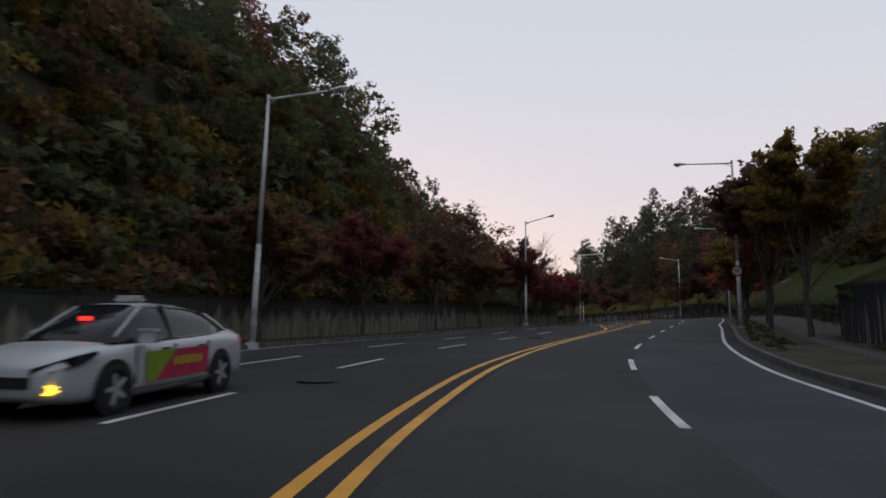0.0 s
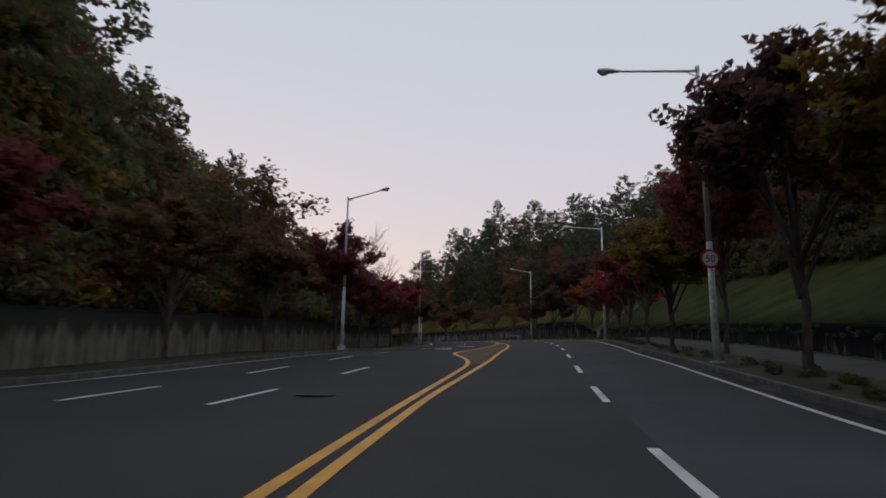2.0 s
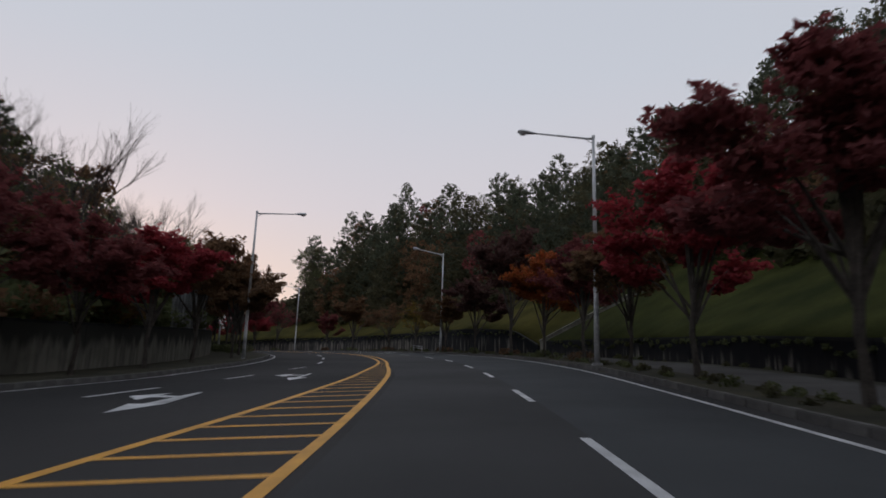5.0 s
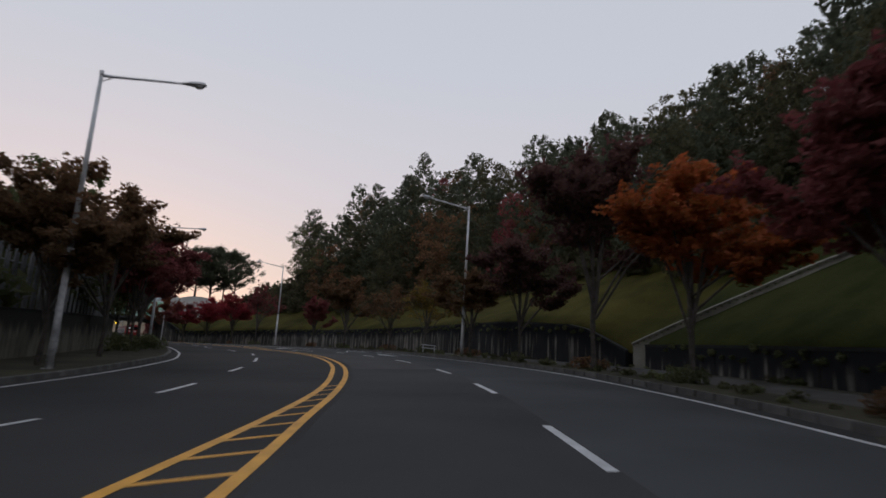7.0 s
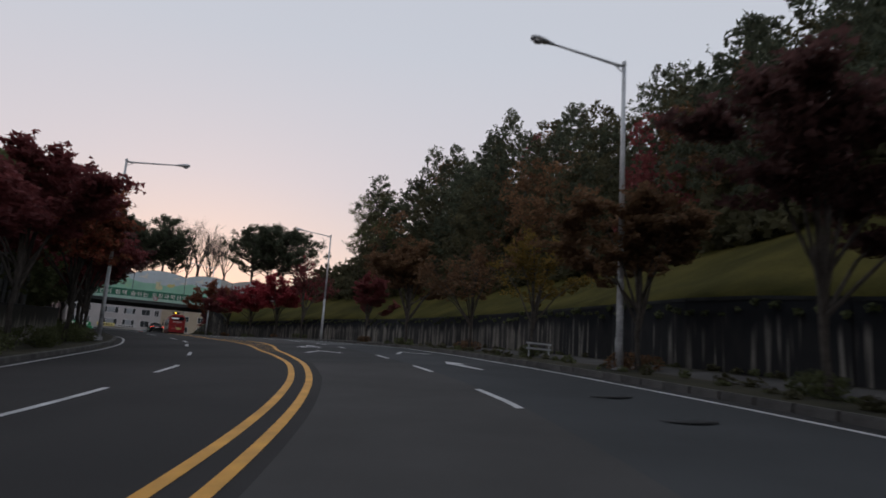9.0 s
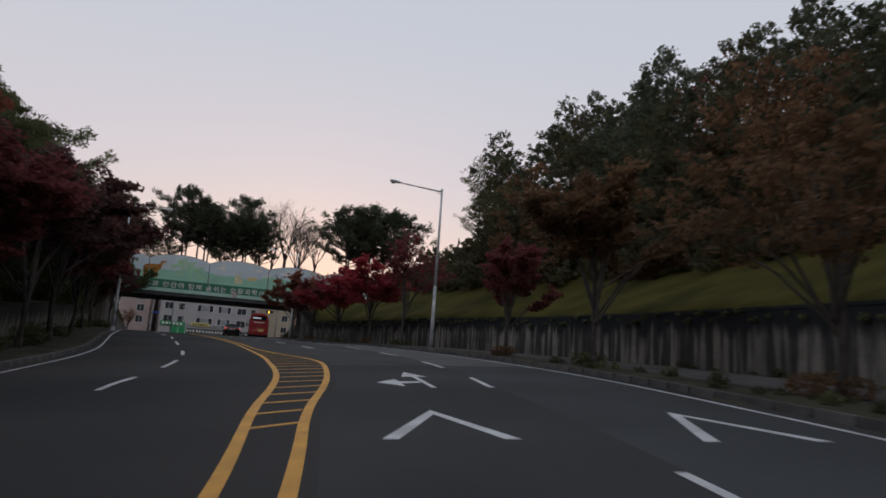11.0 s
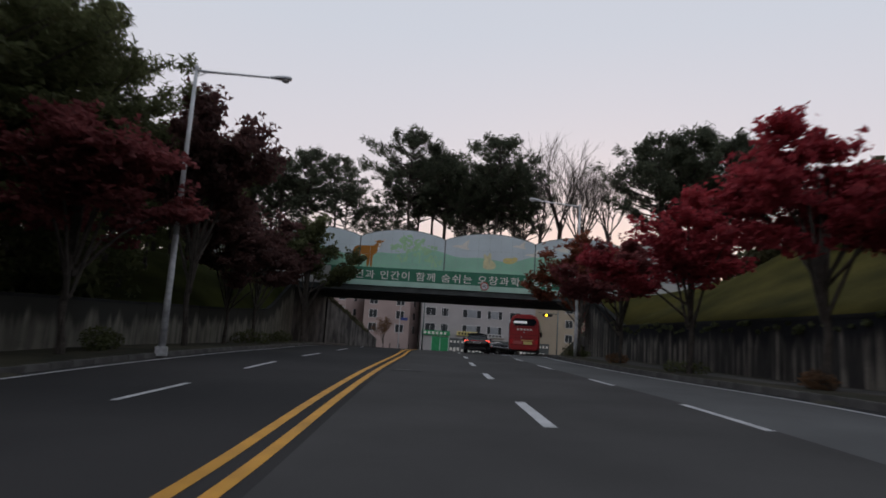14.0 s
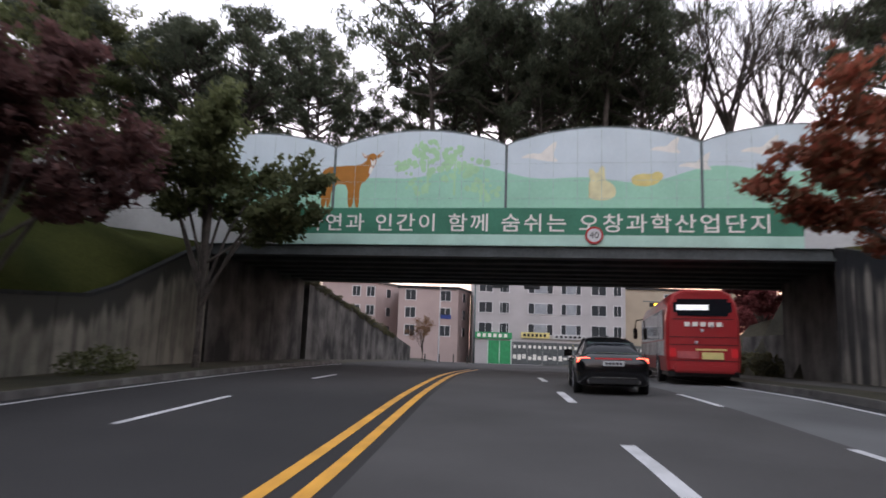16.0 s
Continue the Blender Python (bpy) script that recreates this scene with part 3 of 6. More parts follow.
# drain covers
for s, d in ((13.2, -4.6), (34.8, -4.2), (113.9, 5.5), (110.6, 5.2), (184.9, -0.7)):
    bm = bmesh.new()
    bmesh.ops.create_circle(bm, cap_ends=True, radius=0.46, segments=24)
    tagged(part("manhole_cover", bm, DARK_METAL, m=stand(s, d, 0.01) @ pose(0, 0, 0, 0, float(np.interp(s, S_ALL, RC)) * -1, 0)), "dark round iron manhole cover in the asphalt", "manhole cover", kind="structure")

# kerbs, pavements and verges
s_side = np.arange(-36, 232.1, 1.0)


def kerb_run(name, offset, side, label):
    base = empty(name)
    tagged(base, label, "kerb", kind="structure")
    bm = bmesh.new()
    box(bm, -0.09, 0.09, -0.495, 0.495, -0.25, 0.17, 0.02)
    first = None
    for s in np.arange(-20, 231, 1.0):
        m = stand(s, float(offset(s)) + side * 0.09)
        rise = math.degrees(math.atan2(np.interp(s + 0.5, S_ALL, RZ) - np.interp(s - 0.5, S_ALL, RZ), 1.0))
        drift = math.degrees(math.atan2(float(offset(s + 0.5) - offset(s - 0.5)), 1.0))
        m = m @ pose(0, 0, 0, rise, 0, -drift)
        if first is None:
            first = part("kerb_stone", bm, KERB, base, m=m)
        else:
            ob = new("kerb_stone", first.data)
            ob.parent, ob.matrix_basis = base, m


s_p = s_side
walk_r = strip("pavement", s_p, kerb_r(s_p) + 0.18, np.maximum(line_at(WALL_R, s_p) + 0.1, kerb_r(s_p) + 0.3), PAVING, 0.155, cols=4)
tagged(walk_r, "dark weathered pavement in front of a retaining wall", "pavement", kind="structure")
strip_r = strip("verge", s_p, kerb_r(s_p) + 0.18, kerb_r(s_p) + np.where(s_p < 60, 2.6, 1.75), VERGE, 0.162, cols=2)
tagged(strip_r, "narrow strip of dirt and dead grass with street trees", "verge", kind="structure")
strip_w = strip("verge", s_p, line_at(WALL_R, s_p) - 0.8, line_at(WALL_R, s_p) + 0.05, SOIL, 0.162)
tagged(strip_w, "strip of dark soil at the foot of the wall", "verge", kind="structure")
verge_l = strip("verge", s_p, line_at(WALL_L, s_p) - 0.1, kerb_l(s_p) - 0.18, VERGE, 0.155, cols=4)
tagged(verge_l, "dark unkempt grass verge before a wall", "verge", kind="structure")

# retaining walls


def wall_run(name, table, heights, a, b, side, label, parts=True):
    base = empty(name)
    tagged(base, label, "wall", kind="structure")
    s = a
    while s < b - 0.1:
        e = min(s + 6.0, b)
        ss = np.linspace(s + 0.02, e - 0.02, 5)
        d = line_at(table, ss)
        hh = line_at(heights, ss)
        front, back = d, d + side * 0.35
        pts = np.stack([along(ss, front, -0.3), along(ss, front, hh), along(ss, back, hh), along(ss, back, -0.3)], 1).reshape(-1, 3)
        faces = []
        for i in range(4):
            o, p = i * 4, i * 4 + 4
            faces += [(o + k, o + (k + 1) % 4, p + (k + 1) % 4, p + k) for k in range(4)]
        faces += [(0, 1, 2, 3), (16, 17, 18, 19)]
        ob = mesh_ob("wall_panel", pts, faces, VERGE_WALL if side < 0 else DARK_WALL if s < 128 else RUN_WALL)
        lay = ob.data.uv_layers.new(name="run")
        flat_uv = [(ss[v // 4], 0.0 if v % 4 in (1, 2) else hh[v // 4] + 0.3) for f in ob.data.polygons for v in f.vertices]
        lay.data.foreach_set("uv", np.array(flat_uv, np.float32).ravel())
        ob.parent = base
        cap = np.stack([along(ss, d - side * 0.025, hh), along(ss, d - side * 0.025, hh + 0.12), along(ss, back, hh + 0.12), along(ss, back, hh)], 1).reshape(-1, 3)
        ob = mesh_ob("coping", cap, faces, WALL_TOP)
        ob.parent = base
        s = e
    return base


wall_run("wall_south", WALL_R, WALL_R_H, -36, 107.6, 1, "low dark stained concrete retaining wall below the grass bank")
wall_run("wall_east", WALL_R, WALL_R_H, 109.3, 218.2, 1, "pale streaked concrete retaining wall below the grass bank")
wall_run("wall_west", WALL_L, WALL_L_H, -36, 219.8, -1, "grey streaked concrete wall at the foot of the wooded hill")

# the banks over the walls


def bank(name, table, side, a, b, rows, mat, label):
    s = np.arange(a, b + 0.1, 1.0)
    g = np.random.default_rng(4)
    d = line_at(table, s) + side * rows[0]
    # the turf's edge tucks in behind the wall
    made = [along(s, d - side * 0.08, ground_height(s, d) - 0.4)]
    for e in rows:
        d = line_at(table, s) + side * e
        made.append(along(s, d, ground_height(s, d) + g.normal(0, 0.02, len(s))))
    w = len(made)
    ob = mesh_ob(name, np.stack(made, 1).reshape(-1, 3), [(i * w + c, i * w + c + 1, (i + 1) * w + c + 1, (i + 1) * w + c)
                                                         for i in range(len(s) - 1) for c in range(w - 1)], mat, True)
    return tagged(ob, label, "bank", kind="structure")


E_ROWS = [0.3, 1.5, 3, 4.5, 6, 7.5, 9, 10.5]
bank("grass_bank", WALL_R, 1, -36, 108, E_ROWS, GRASS_GREEN, "mown dark green grass bank above the wall")
bank("grass_bank", WALL_R, 1, 108, 218, E_ROWS, GRASS, "mown yellow-green grass bank above the wall")
bank("hill_foot", WALL_L, -1, -36, 180, E_ROWS, SOIL, "dark leaf litter at the foot of the hill")
bank("grass_bank", WALL_L, -1, 180, 220, E_ROWS, GRASS_GREEN, "dark green grass mound behind the wall by the bridge")

# stair up the bank through the gap in the wall
stair = empty("stair")
tagged(stair, "pale concrete stair with side rails up the grass bank", "stairs", kind="structure")
h0, foot = 0.0, []
for k in range(30):
    a, b = k * 0.30, k * 0.30 + 0.36
    sc, dc = 108.6 - 0.865 * (a + b) / 2, 14.2 + 0.5 * (a + b) / 2
    h0 = max(h0 + 0.06, 0.12, float(ground_height(sc, dc)) - 0.22)
    foot.append(h0)
    pts = [along(108.6 - 0.865 * q - 0.5 * w, 14.2 + 0.5 * q - 0.865 * w, h0 + dh) for w in (-0.5, 0.5) for q in (a, b) for dh in (-1.3, 0.172)]
    ob = mesh_ob("step", pts, [(0, 1, 3, 2), (4, 6, 7, 5), (0, 4, 5, 1), (2, 3, 7, 6), (1, 5, 7, 3), (0, 2, 6, 4)], PAVING_PALE)
    ob.parent = stair
for w in (-0.6, 0.6):
    bm = bmesh.new()
    run = [along(108.6 - 0.865 * q - 0.5 * w, 14.2 + 0.5 * q - 0.865 * w, 0.16 + foot[min(29, int(q / 0.3))]) for q in (0, 0.6, 1.8, 3.6, 5.4, 7.2, 8.9)]
    tube(bm, run, [0.075] * 7, 4)
    part("side_rail", bm, PAVING_PALE, stair, "pale concrete side rail")

# ---- trees ----


def leaf_cloud(blobs, count, leaf, seed, flat=0.5, thin=0.6):
    """Leaves scattered through the blobs (x, y, z, radius, squash), thinner towards their middles."""
    g = np.random.default_rng(seed)
    b = np.array(blobs, float)
    weight = b[:, 3] ** 2
    pick = g.choice(len(b), count, p=weight / weight.sum())
    v = g.normal(size=(count, 3))
    v /= np.linalg.norm(v, axis=1)[:, None]
    r = g.uniform(0.25, 1.0, count) ** 0.5
    c = b[pick, :3] + v * (r * b[pick, 3])[:, None] * np.stack([np.ones(count), np.ones(count), b[pick, 4]], 1)
    n = v * 0.6 + g.normal(size=(count, 3)) * np.array([1, 1, 1 / max(flat, 0.1)])
    n /= np.linalg.norm(n, axis=1)[:, None]
    t = np.cross(n, g.normal(size=(count, 3)))
    t /= np.linalg.norm(t, axis=1)[:, None]
    u = np.cross(n, t)
    size = leaf * g.uniform(0.6, 1.35, count)[:, None]
    leaf_ = np.stack([c + t * size * 1.1, c - t * size * 0.6 - u * size * thin * 1.15, c - t * size * 0.6 + u * size * thin * 1.15], 1)
    return leaf_.reshape(-1, 3)


def quads(name, verts, mat):
    me = bpy.data.meshes.new(name)
    n = len(verts) // 3
    me.vertices.add(len(verts))
    me.vertices.foreach_set("co", np.asarray(verts, np.float32).ravel())
    me.loops.add(len(verts))
    me.loops.foreach_set("vertex_index", np.arange(len(verts), dtype=np.int32))
    me.polygons.add(n)
    me.polygons.foreach_set("loop_start", np.arange(0, len(verts), 3, dtype=np.int32))
    me.update(calc_edges=True)
    me.validate()
    me.materials.append(mat)
    return me


def maple_form(seed, height=6.5, spread=2.35, fork=1.5):
    """Limbs that spread like a vase and the layered sprays of leaves along them: (paths, blobs)."""
    g = np.random.default_rng(seed)
    paths, out = [], []
    count = 13
    for k in range(count):
        a = 2 * math.pi * (k * 0.618 + g.uniform(-0.06, 0.06))
        w = (0.15, 0.95, 0.6, 0.8, 0.4)[k % 5] * g.uniform(0.85, 1.15)
        reach = spread * w
        z0 = fork + g.uniform(-0.25, 0.9)
        z1 = height - 0.6 - (height - 3.6) * 0.58 * w ** 1.6 + g.uniform(-0.45, 0.35)
        c, s = math.cos(a), math.sin(a)
        rise = z1 - z0
        path = [(0.03 * c, 0.03 * s, z0), (c * reach * 0.38, s * reach * 0.38, z0 + rise * 0.5), (c * reach * 0.75, s * reach * 0.75, z0 + rise * 0.82), (c * reach, s * reach, z1)]
        paths.append(path)
        for q in range(7):
            f = g.uniform(0.42, 1.02)
            p = np.array([c * reach * f, s * reach * f, z0 + rise * (1.3 * f - 0.3 * f * f) - 0.05])
            b = a + g.normal(0, 0.95)
            far, up = g.uniform(0.45, 1.05), g.uniform(0.0, 0.5)
            for r in range(4):
                u = (r + 0.6) / 4
                out.append((p[0] + math.cos(b) * far * u, p[1] + math.sin(b) * far * u, p[2] + up * u * u, g.uniform(0.24, 0.46) * (1.1 - 0.45 * u), g.uniform(0.45, 0.7)))
        for q in range(2):
            b = g.uniform(0, 2 * math.pi)
            for r in range(4):
                out.append((c * reach + math.cos(b) * 0.12 * r, s * reach + math.sin(b) * 0.12 * r, z1 + 0.17 * r, 0.24 - 0.045 * r, 1.1))
    return paths, out


def pine_form(seed, height=9.0, spread=3.0, foot=4.3):
    """Rising branches with pads of needles on their outer halves, bare below: (paths, blobs)."""
    g = np.random.default_rng(seed)
    paths, out = [], []
    for k in range(36):
        u = (k + g.uniform(0, 1)) / 36
        z = foot + (height - 0.5 - foot) * u
        reach = spread * (0.78 + 0.35 * math.sin(math.pi * min(1.0, u * 1.3)) - 0.62 * u ** 2.2) * g.uniform(0.7, 1.12)
        a = 2 * math.pi * (k * 0.618 + g.uniform(-0.08, 0.08))
        c, s = math.cos(a), math.sin(a)
        lift = reach * g.uniform(0.15, 0.5)
        paths.append([(0, 0, z - 0.45), (c * reach * 0.5, s * reach * 0.5, z - 0.45 + lift * 0.4 + 0.15), (c * reach, s * reach, z + lift)])
        for q in range(6):
            f = g.uniform(0.38, 1.05)
            b = a + g.choice((-1, 1)) * g.uniform(0.3, 1.1)
            far = g.uniform(0.05, 0.55)
            x, y, h = c * reach * f + math.cos(b) * far, s * reach * f + math.sin(b) * far, z - 0.35 + (lift + 0.4) * f
            out.append((x, y, h, g.uniform(0.2, 0.4), 0.55))
            out.append((x, y, h + 0.22, g.uniform(0.12, 0.2), 1.3))
    for q in range(7):
        out.append((g.normal(0, 0.45), g.normal(0, 0.45), height - 0.5 + g.uniform(-0.2, 0.35), g.uniform(0.2, 0.36), 0.9))
    return paths, out


def stems(bm, paths, height, radius, lean):
    """Trunk and limbs along the paths of one tree."""
    tube(bm, [(0, 0, -0.3), (0, 0, 0.25), (lean * 0.3, 0, height * 0.25), (0, lean * 0.3, height * 0.6), (0, 0, height)], [radius * 1.4, radius, radius * 0.85, radius * 0.5, radius * 0.12], 9)
    for path in paths:
        n = len(path)
        tube(bm, path, [radius * (0.5 - 0.42 * i / (n - 1)) for i in range(n)], 5)
    return bm


TREES = {}


def tree(kind, seed, mat, label, m, size=1.0, group="", density=6500, leaf=0.115, wide=1.0):
    """A tree of its own: trunk and crown. Alike trees share their meshes."""
    key = (kind, seed, mat.name)
    if key not in TREES:
        base = empty("maple_tree" if kind == "maple" else "pine_tree")
        bm = bmesh.new()
        if kind == "maple":
            paths, blobs = maple_form(seed)
            stems(bm, paths, 4.6, 0.085, 0.25)
            verts = leaf_cloud(blobs, density, leaf, seed)
        else:
            paths, blobs = pine_form(seed)
            stems(bm, paths, 8.8, 0.11, 0.5)
            verts = leaf_cloud(blobs, density, leaf, seed, 0.7, 0.16)
        part("trunk", bm, BARK, base)
        crown = new("crown", quads("crown", verts, mat))
        crown.parent = base
        TREES[key] = base
        ob = base
    else:
        ob = copy_thing(TREES[key], m)
    ob.matrix_basis = m @ Matrix.Diagonal((size * wide, size * wide, size, 1))
    return tagged(ob, label, "tree", group)


def bare_tree(seed, m, label, size=1.0):
    """A leafless tree: forked branches down to thin twigs."""
    base = empty("bare_tree", m @ Matrix.Diagonal((size, size, size, 1)))
    tagged(base, label, "tree")
    g = random.Random(seed)
    bm, bm2 = bmesh.new(), bmesh.new()
    tube(bm, [(0, 0, -0.3), (0, 0, 1), (0.1, 0, 2.6)], [0.16, 0.12, 0.09], 7)

    def grow(p, way, length, r, depth):
        q = p + way * length
        mid = p + way * length * 0.5 + Vector((g.uniform(-1, 1), g.uniform(-1, 1), 0)) * length * 0.05
        tube(bm2 if depth < 4 else bm, [p, mid, q], [r, r * 0.8, r * 0.55], 3 if depth < 3 else 5)
        if depth == 0:
            return
        for k in range(4 if depth == 2 else 3):
            turn_ = Vector((g.uniform(-1, 1), g.uniform(-1, 1), g.uniform(-0.1, 0.6)))
            w = (way * 1.25 + turn_ * 0.72).normalized()
            grow(p + (q - p) * g.uniform(0.4, 1.0), w, length * g.uniform(0.6, 0.8), r * 0.52, depth - 1)

    for k in range(6):
        a = 2 * math.pi * k / 6 + g.uniform(-0.3, 0.3)
        lean = g.uniform(0.25, 0.75)
        grow(Vector((0.05, 0, 2.0 + 0.12 * k)), Vector((math.cos(a) * lean, math.sin(a) * lean, 1.0)).normalized(), 1.75, 0.045, 4)
    part("trunk", bm, BARK, base)
    part("twig_crown", bm2, BARK, base, "bare grey twigs")
    return base


def woods(name, templates, places, mat, label, seed):
    """Many far trees as one mass: places are x, y, z, size."""
    g = np.random.default_rng(seed)
    out = []
    for x, y, z, size in places:
        v = templates[g.integers(len(templates))]
        a = g.uniform(0, 2 * math.pi)
        c, s = math.cos(a) * size, math.sin(a) * size
        out.append(np.stack([v[:, 0] * c - v[:, 1] * s + x, v[:, 0] * s + v[:, 1] * c + y, v[:, 2] * size * g.uniform(0.92, 1.22) + z], 1))
    ob = new(name, quads(name, np.vstack(out), mat))
    return tagged(ob, label, "woods", kind="stuff")


def wood_places(s_range, d_range, gap, seed, keep=1.0, size=(0.8, 1.25)):
    g = np.random.default_rng(seed)
    out = []
    for s in np.arange(*s_range, gap):
        for d in np.arange(*d_range, gap):
            if g.uniform() > keep:
                continue
            ss, dd = s + g.uniform(-0.5, 0.5) * gap, d + g.uniform(-0.5, 0.5) * gap
            if line_at(WALL_L, ss) - 0.9 < dd < line_at(WALL_R, ss) + 0.9:
                continue
            p = along(ss, dd, float(ground_height(ss, dd)))
            out.append((p[0], p[1], p[2], g.uniform(*size)))
    return out


def broad_blobs(seed, height=8.5, spread=2.9):
    """A domed crown of many small uneven clumps."""
    g = np.random.default_rng(seed)
    out = []
    for k in range(60):
        u = g.uniform(0.1, 1.0)
        rr = spread * math.sqrt(max(0.05, 1 - ((u - 0.42) / 0.62) ** 2)) * g.uniform(0.35, 1.05)
        a = g.uniform(0, 2 * math.pi)
        out.append((math.cos(a) * rr, math.sin(a) * rr, u * height - 0.12 * rr * rr + 0.4, g.uniform(0.35, 0.8), 0.7))
    return out


BROAD = [leaf_cloud(broad_blobs(s), 1400, 0.19, s) for s in range(20, 26)]
PINES = [leaf_cloud(pine_form(s, 10.3, 3.0, 2.0)[1], 1400, 0.22, s, 0.7, 0.38) for s in range(30, 36)]
BUSHES = [leaf_cloud([(0, 0, 0.5, 0.8, 0.8), (0.7, 0.3, 0.4, 0.6, 0.8), (-0.6, 0.2, 0.6, 0.7, 0.8)], 100, 0.25, s) for s in range(40, 44)]
FINE_BUSHES = [leaf_cloud([(0, 0, 0.5, 0.8, 0.8), (0.7, 0.3, 0.4, 0.6, 0.8), (-0.6, 0.2, 0.6, 0.7, 0.8), (0.1, -0.6, 0.7, 0.5, 0.8)], 220, 0.15, s) for s in range(40, 44)]

right = []
for row in np.arange(23.0, 60, 4.4):
    right += wood_places((8, min(207.0, 178 + (row - 23) * 1.75)), (row, row + 1), 4.4, int(row))
rnd = random.Random(5)
kinds = {"pine": [], "green": [], "brown": [], "wine": []}
for p in right:
    kinds[rnd.choices(["pine", "green", "brown", "wine"], [0.48, 0.42, 0.08, 0.02])[0]].append(p)
woods("far_woods", PINES, kinds["pine"], LEAF_PINE, "dark pine wood on the ridge", 1)
woods("far_woods", BROAD, kinds["green"], LEAF_DARK_OLIVE, "brownish olive broadleaf wood on the ridge", 2)
woods("far_woods", BROAD, kinds["brown"], LEAF_BROWN, "russet autumn trees in the ridge wood", 3)
woods("far_woods", BROAD, kinds["wine"], LEAF_WINE, "wine red autumn trees in the ridge wood", 4)
left = wood_places((8, 60), (-52, -19.0), 4.2, 2, size=(0.6, 0.88)) + wood_places((60, 134), (-44, -19.0), 4.2, 22, size=(0.55, 0.85))
left += wood_places((49, 65), (-42, -24), 5.0, 66, size=(1.05, 1.32))
kinds = {"pine": [], "green": [], "brown": [], "wine": []}
for p in left:
    kinds[rnd.choices(["pine", "green", "brown", "wine"], [0.15, 0.45, 0.28, 0.12])[0]].append(p)
woods("hill_woods", PINES, kinds["pine"], LEAF_PINE, "dark pines on the steep hill", 5)
woods("hill_woods", BROAD, kinds["green"], LEAF_GREEN, "dull green trees on the steep hill", 6)
woods("hill_woods", BROAD, kinds["brown"], LEAF_BROWN, "russet trees on the steep hill", 7)
woods("hill_woods", BROAD, kinds["wine"], LEAF_WINE, "wine red trees at the foot of the hill", 8)
low = [p for p in wood_places((150, 200), (-40, -20), 4.4, 3, keep=0.9, size=(0.9, 1.3))] + wood_places((118, 150), (-34, -20), 4.6, 4, keep=0.7, size=(0.55, 0.8))
woods("bank_woods", BROAD, low[::2], LEAF_GREEN, "dark trees behind the verge wall", 9)
woods("bank_woods", BROAD, low[1::2], LEAF_WINE, "dark red trees behind the verge wall", 10)
edge_bush = wood_places((8, 212), (21.5, 24.5), 1.6, 7, size=(0.8, 1.6)) + wood_places((8, 212), (24.5, 44), 2.8, 17, size=(1.2, 2.2))
woods("undergrowth", BUSHES, edge_bush, LEAF_DARK_OLIVE, "dark undergrowth at the edge of the wood", 11)
edge_bush = wood_places((64, 194), (-20.5, -15.0), 1.5, 8, keep=0.8, size=(0.7, 1.5)) + wood_places((20, 60), (-36, -26), 1.5, 39, size=(0.9, 1.6)) + wood_places((8, 110), (-42, -20), 2.4, 18, size=(1.0, 2.0))
woods("undergrowth", BUSHES, edge_bush, LEAF_GREEN, "dark undergrowth over the wall", 12)
edge_bush = wood_places((12, 66), (-27, -17), 1.3, 38, size=(0.8, 1.5)) + wood_places((12, 64), (-23, -13.5), 0.9, 48, size=(0.8, 1.4))
g_ = np.random.default_rng(59)
for s in np.arange(10, 90, 0.45):
    e = g_.uniform(0.45, 1.5)
    d = float(line_at(WALL_L, s)) - e
    p = along(s, d, float(ground_height(s, d)))
    edge_bush.append((p[0], p[1], p[2] - 0.1, g_.uniform(0.55, 1.15)))
woods("undergrowth", FINE_BUSHES, edge_bush[::2], LEAF_GREEN, "dull green undergrowth on the steep hill", 12)
woods("undergrowth", FINE_BUSHES, edge_bush[1::4], LEAF_OLIVE, "olive undergrowth on the steep hill", 15)
woods("undergrowth", FINE_BUSHES, edge_bush[3::4], LEAF_BROWN, "russet undergrowth on the steep hill", 16)
end_trees = wood_places((212, 232), (-29, -18.5), 3.0, 31, size=(0.55, 0.85)) + wood_places((203, 212), (-29, -21), 3.0, 32, size=(0.5, 0.75))
woods("bank_woods", BROAD, end_trees, LEAF_GREEN, "dark trees on the mound beside the bridge", 19)
edge_trees = wood_places((118, 194), (-19.5, -14.4), 2.5, 28, size=(0.45, 0.85))
woods("bank_woods", BROAD, edge_trees, LEAF_GREEN, "dense dark trees close behind the verge wall", 14)

# creepers that hang over the wall's edge
creep = []
g_ = np.random.default_rng(9)
for s in np.arange(30, 208, 0.7):
    if 106 < s < 111:
        continue
    d, h = float(line_at(WALL_R, s)), float(line_at(WALL_R_H, s))
    p = along(s, d - 0.04, h - g_.uniform(0.0, 0.5))
    creep.append((p[0], p[1], p[2] - 0.05, g_.uniform(0.12, 0.26)))
woods("creeper", BUSHES, creep, LEAF_GREEN, "dark creeper hanging over the wall's top", 13)

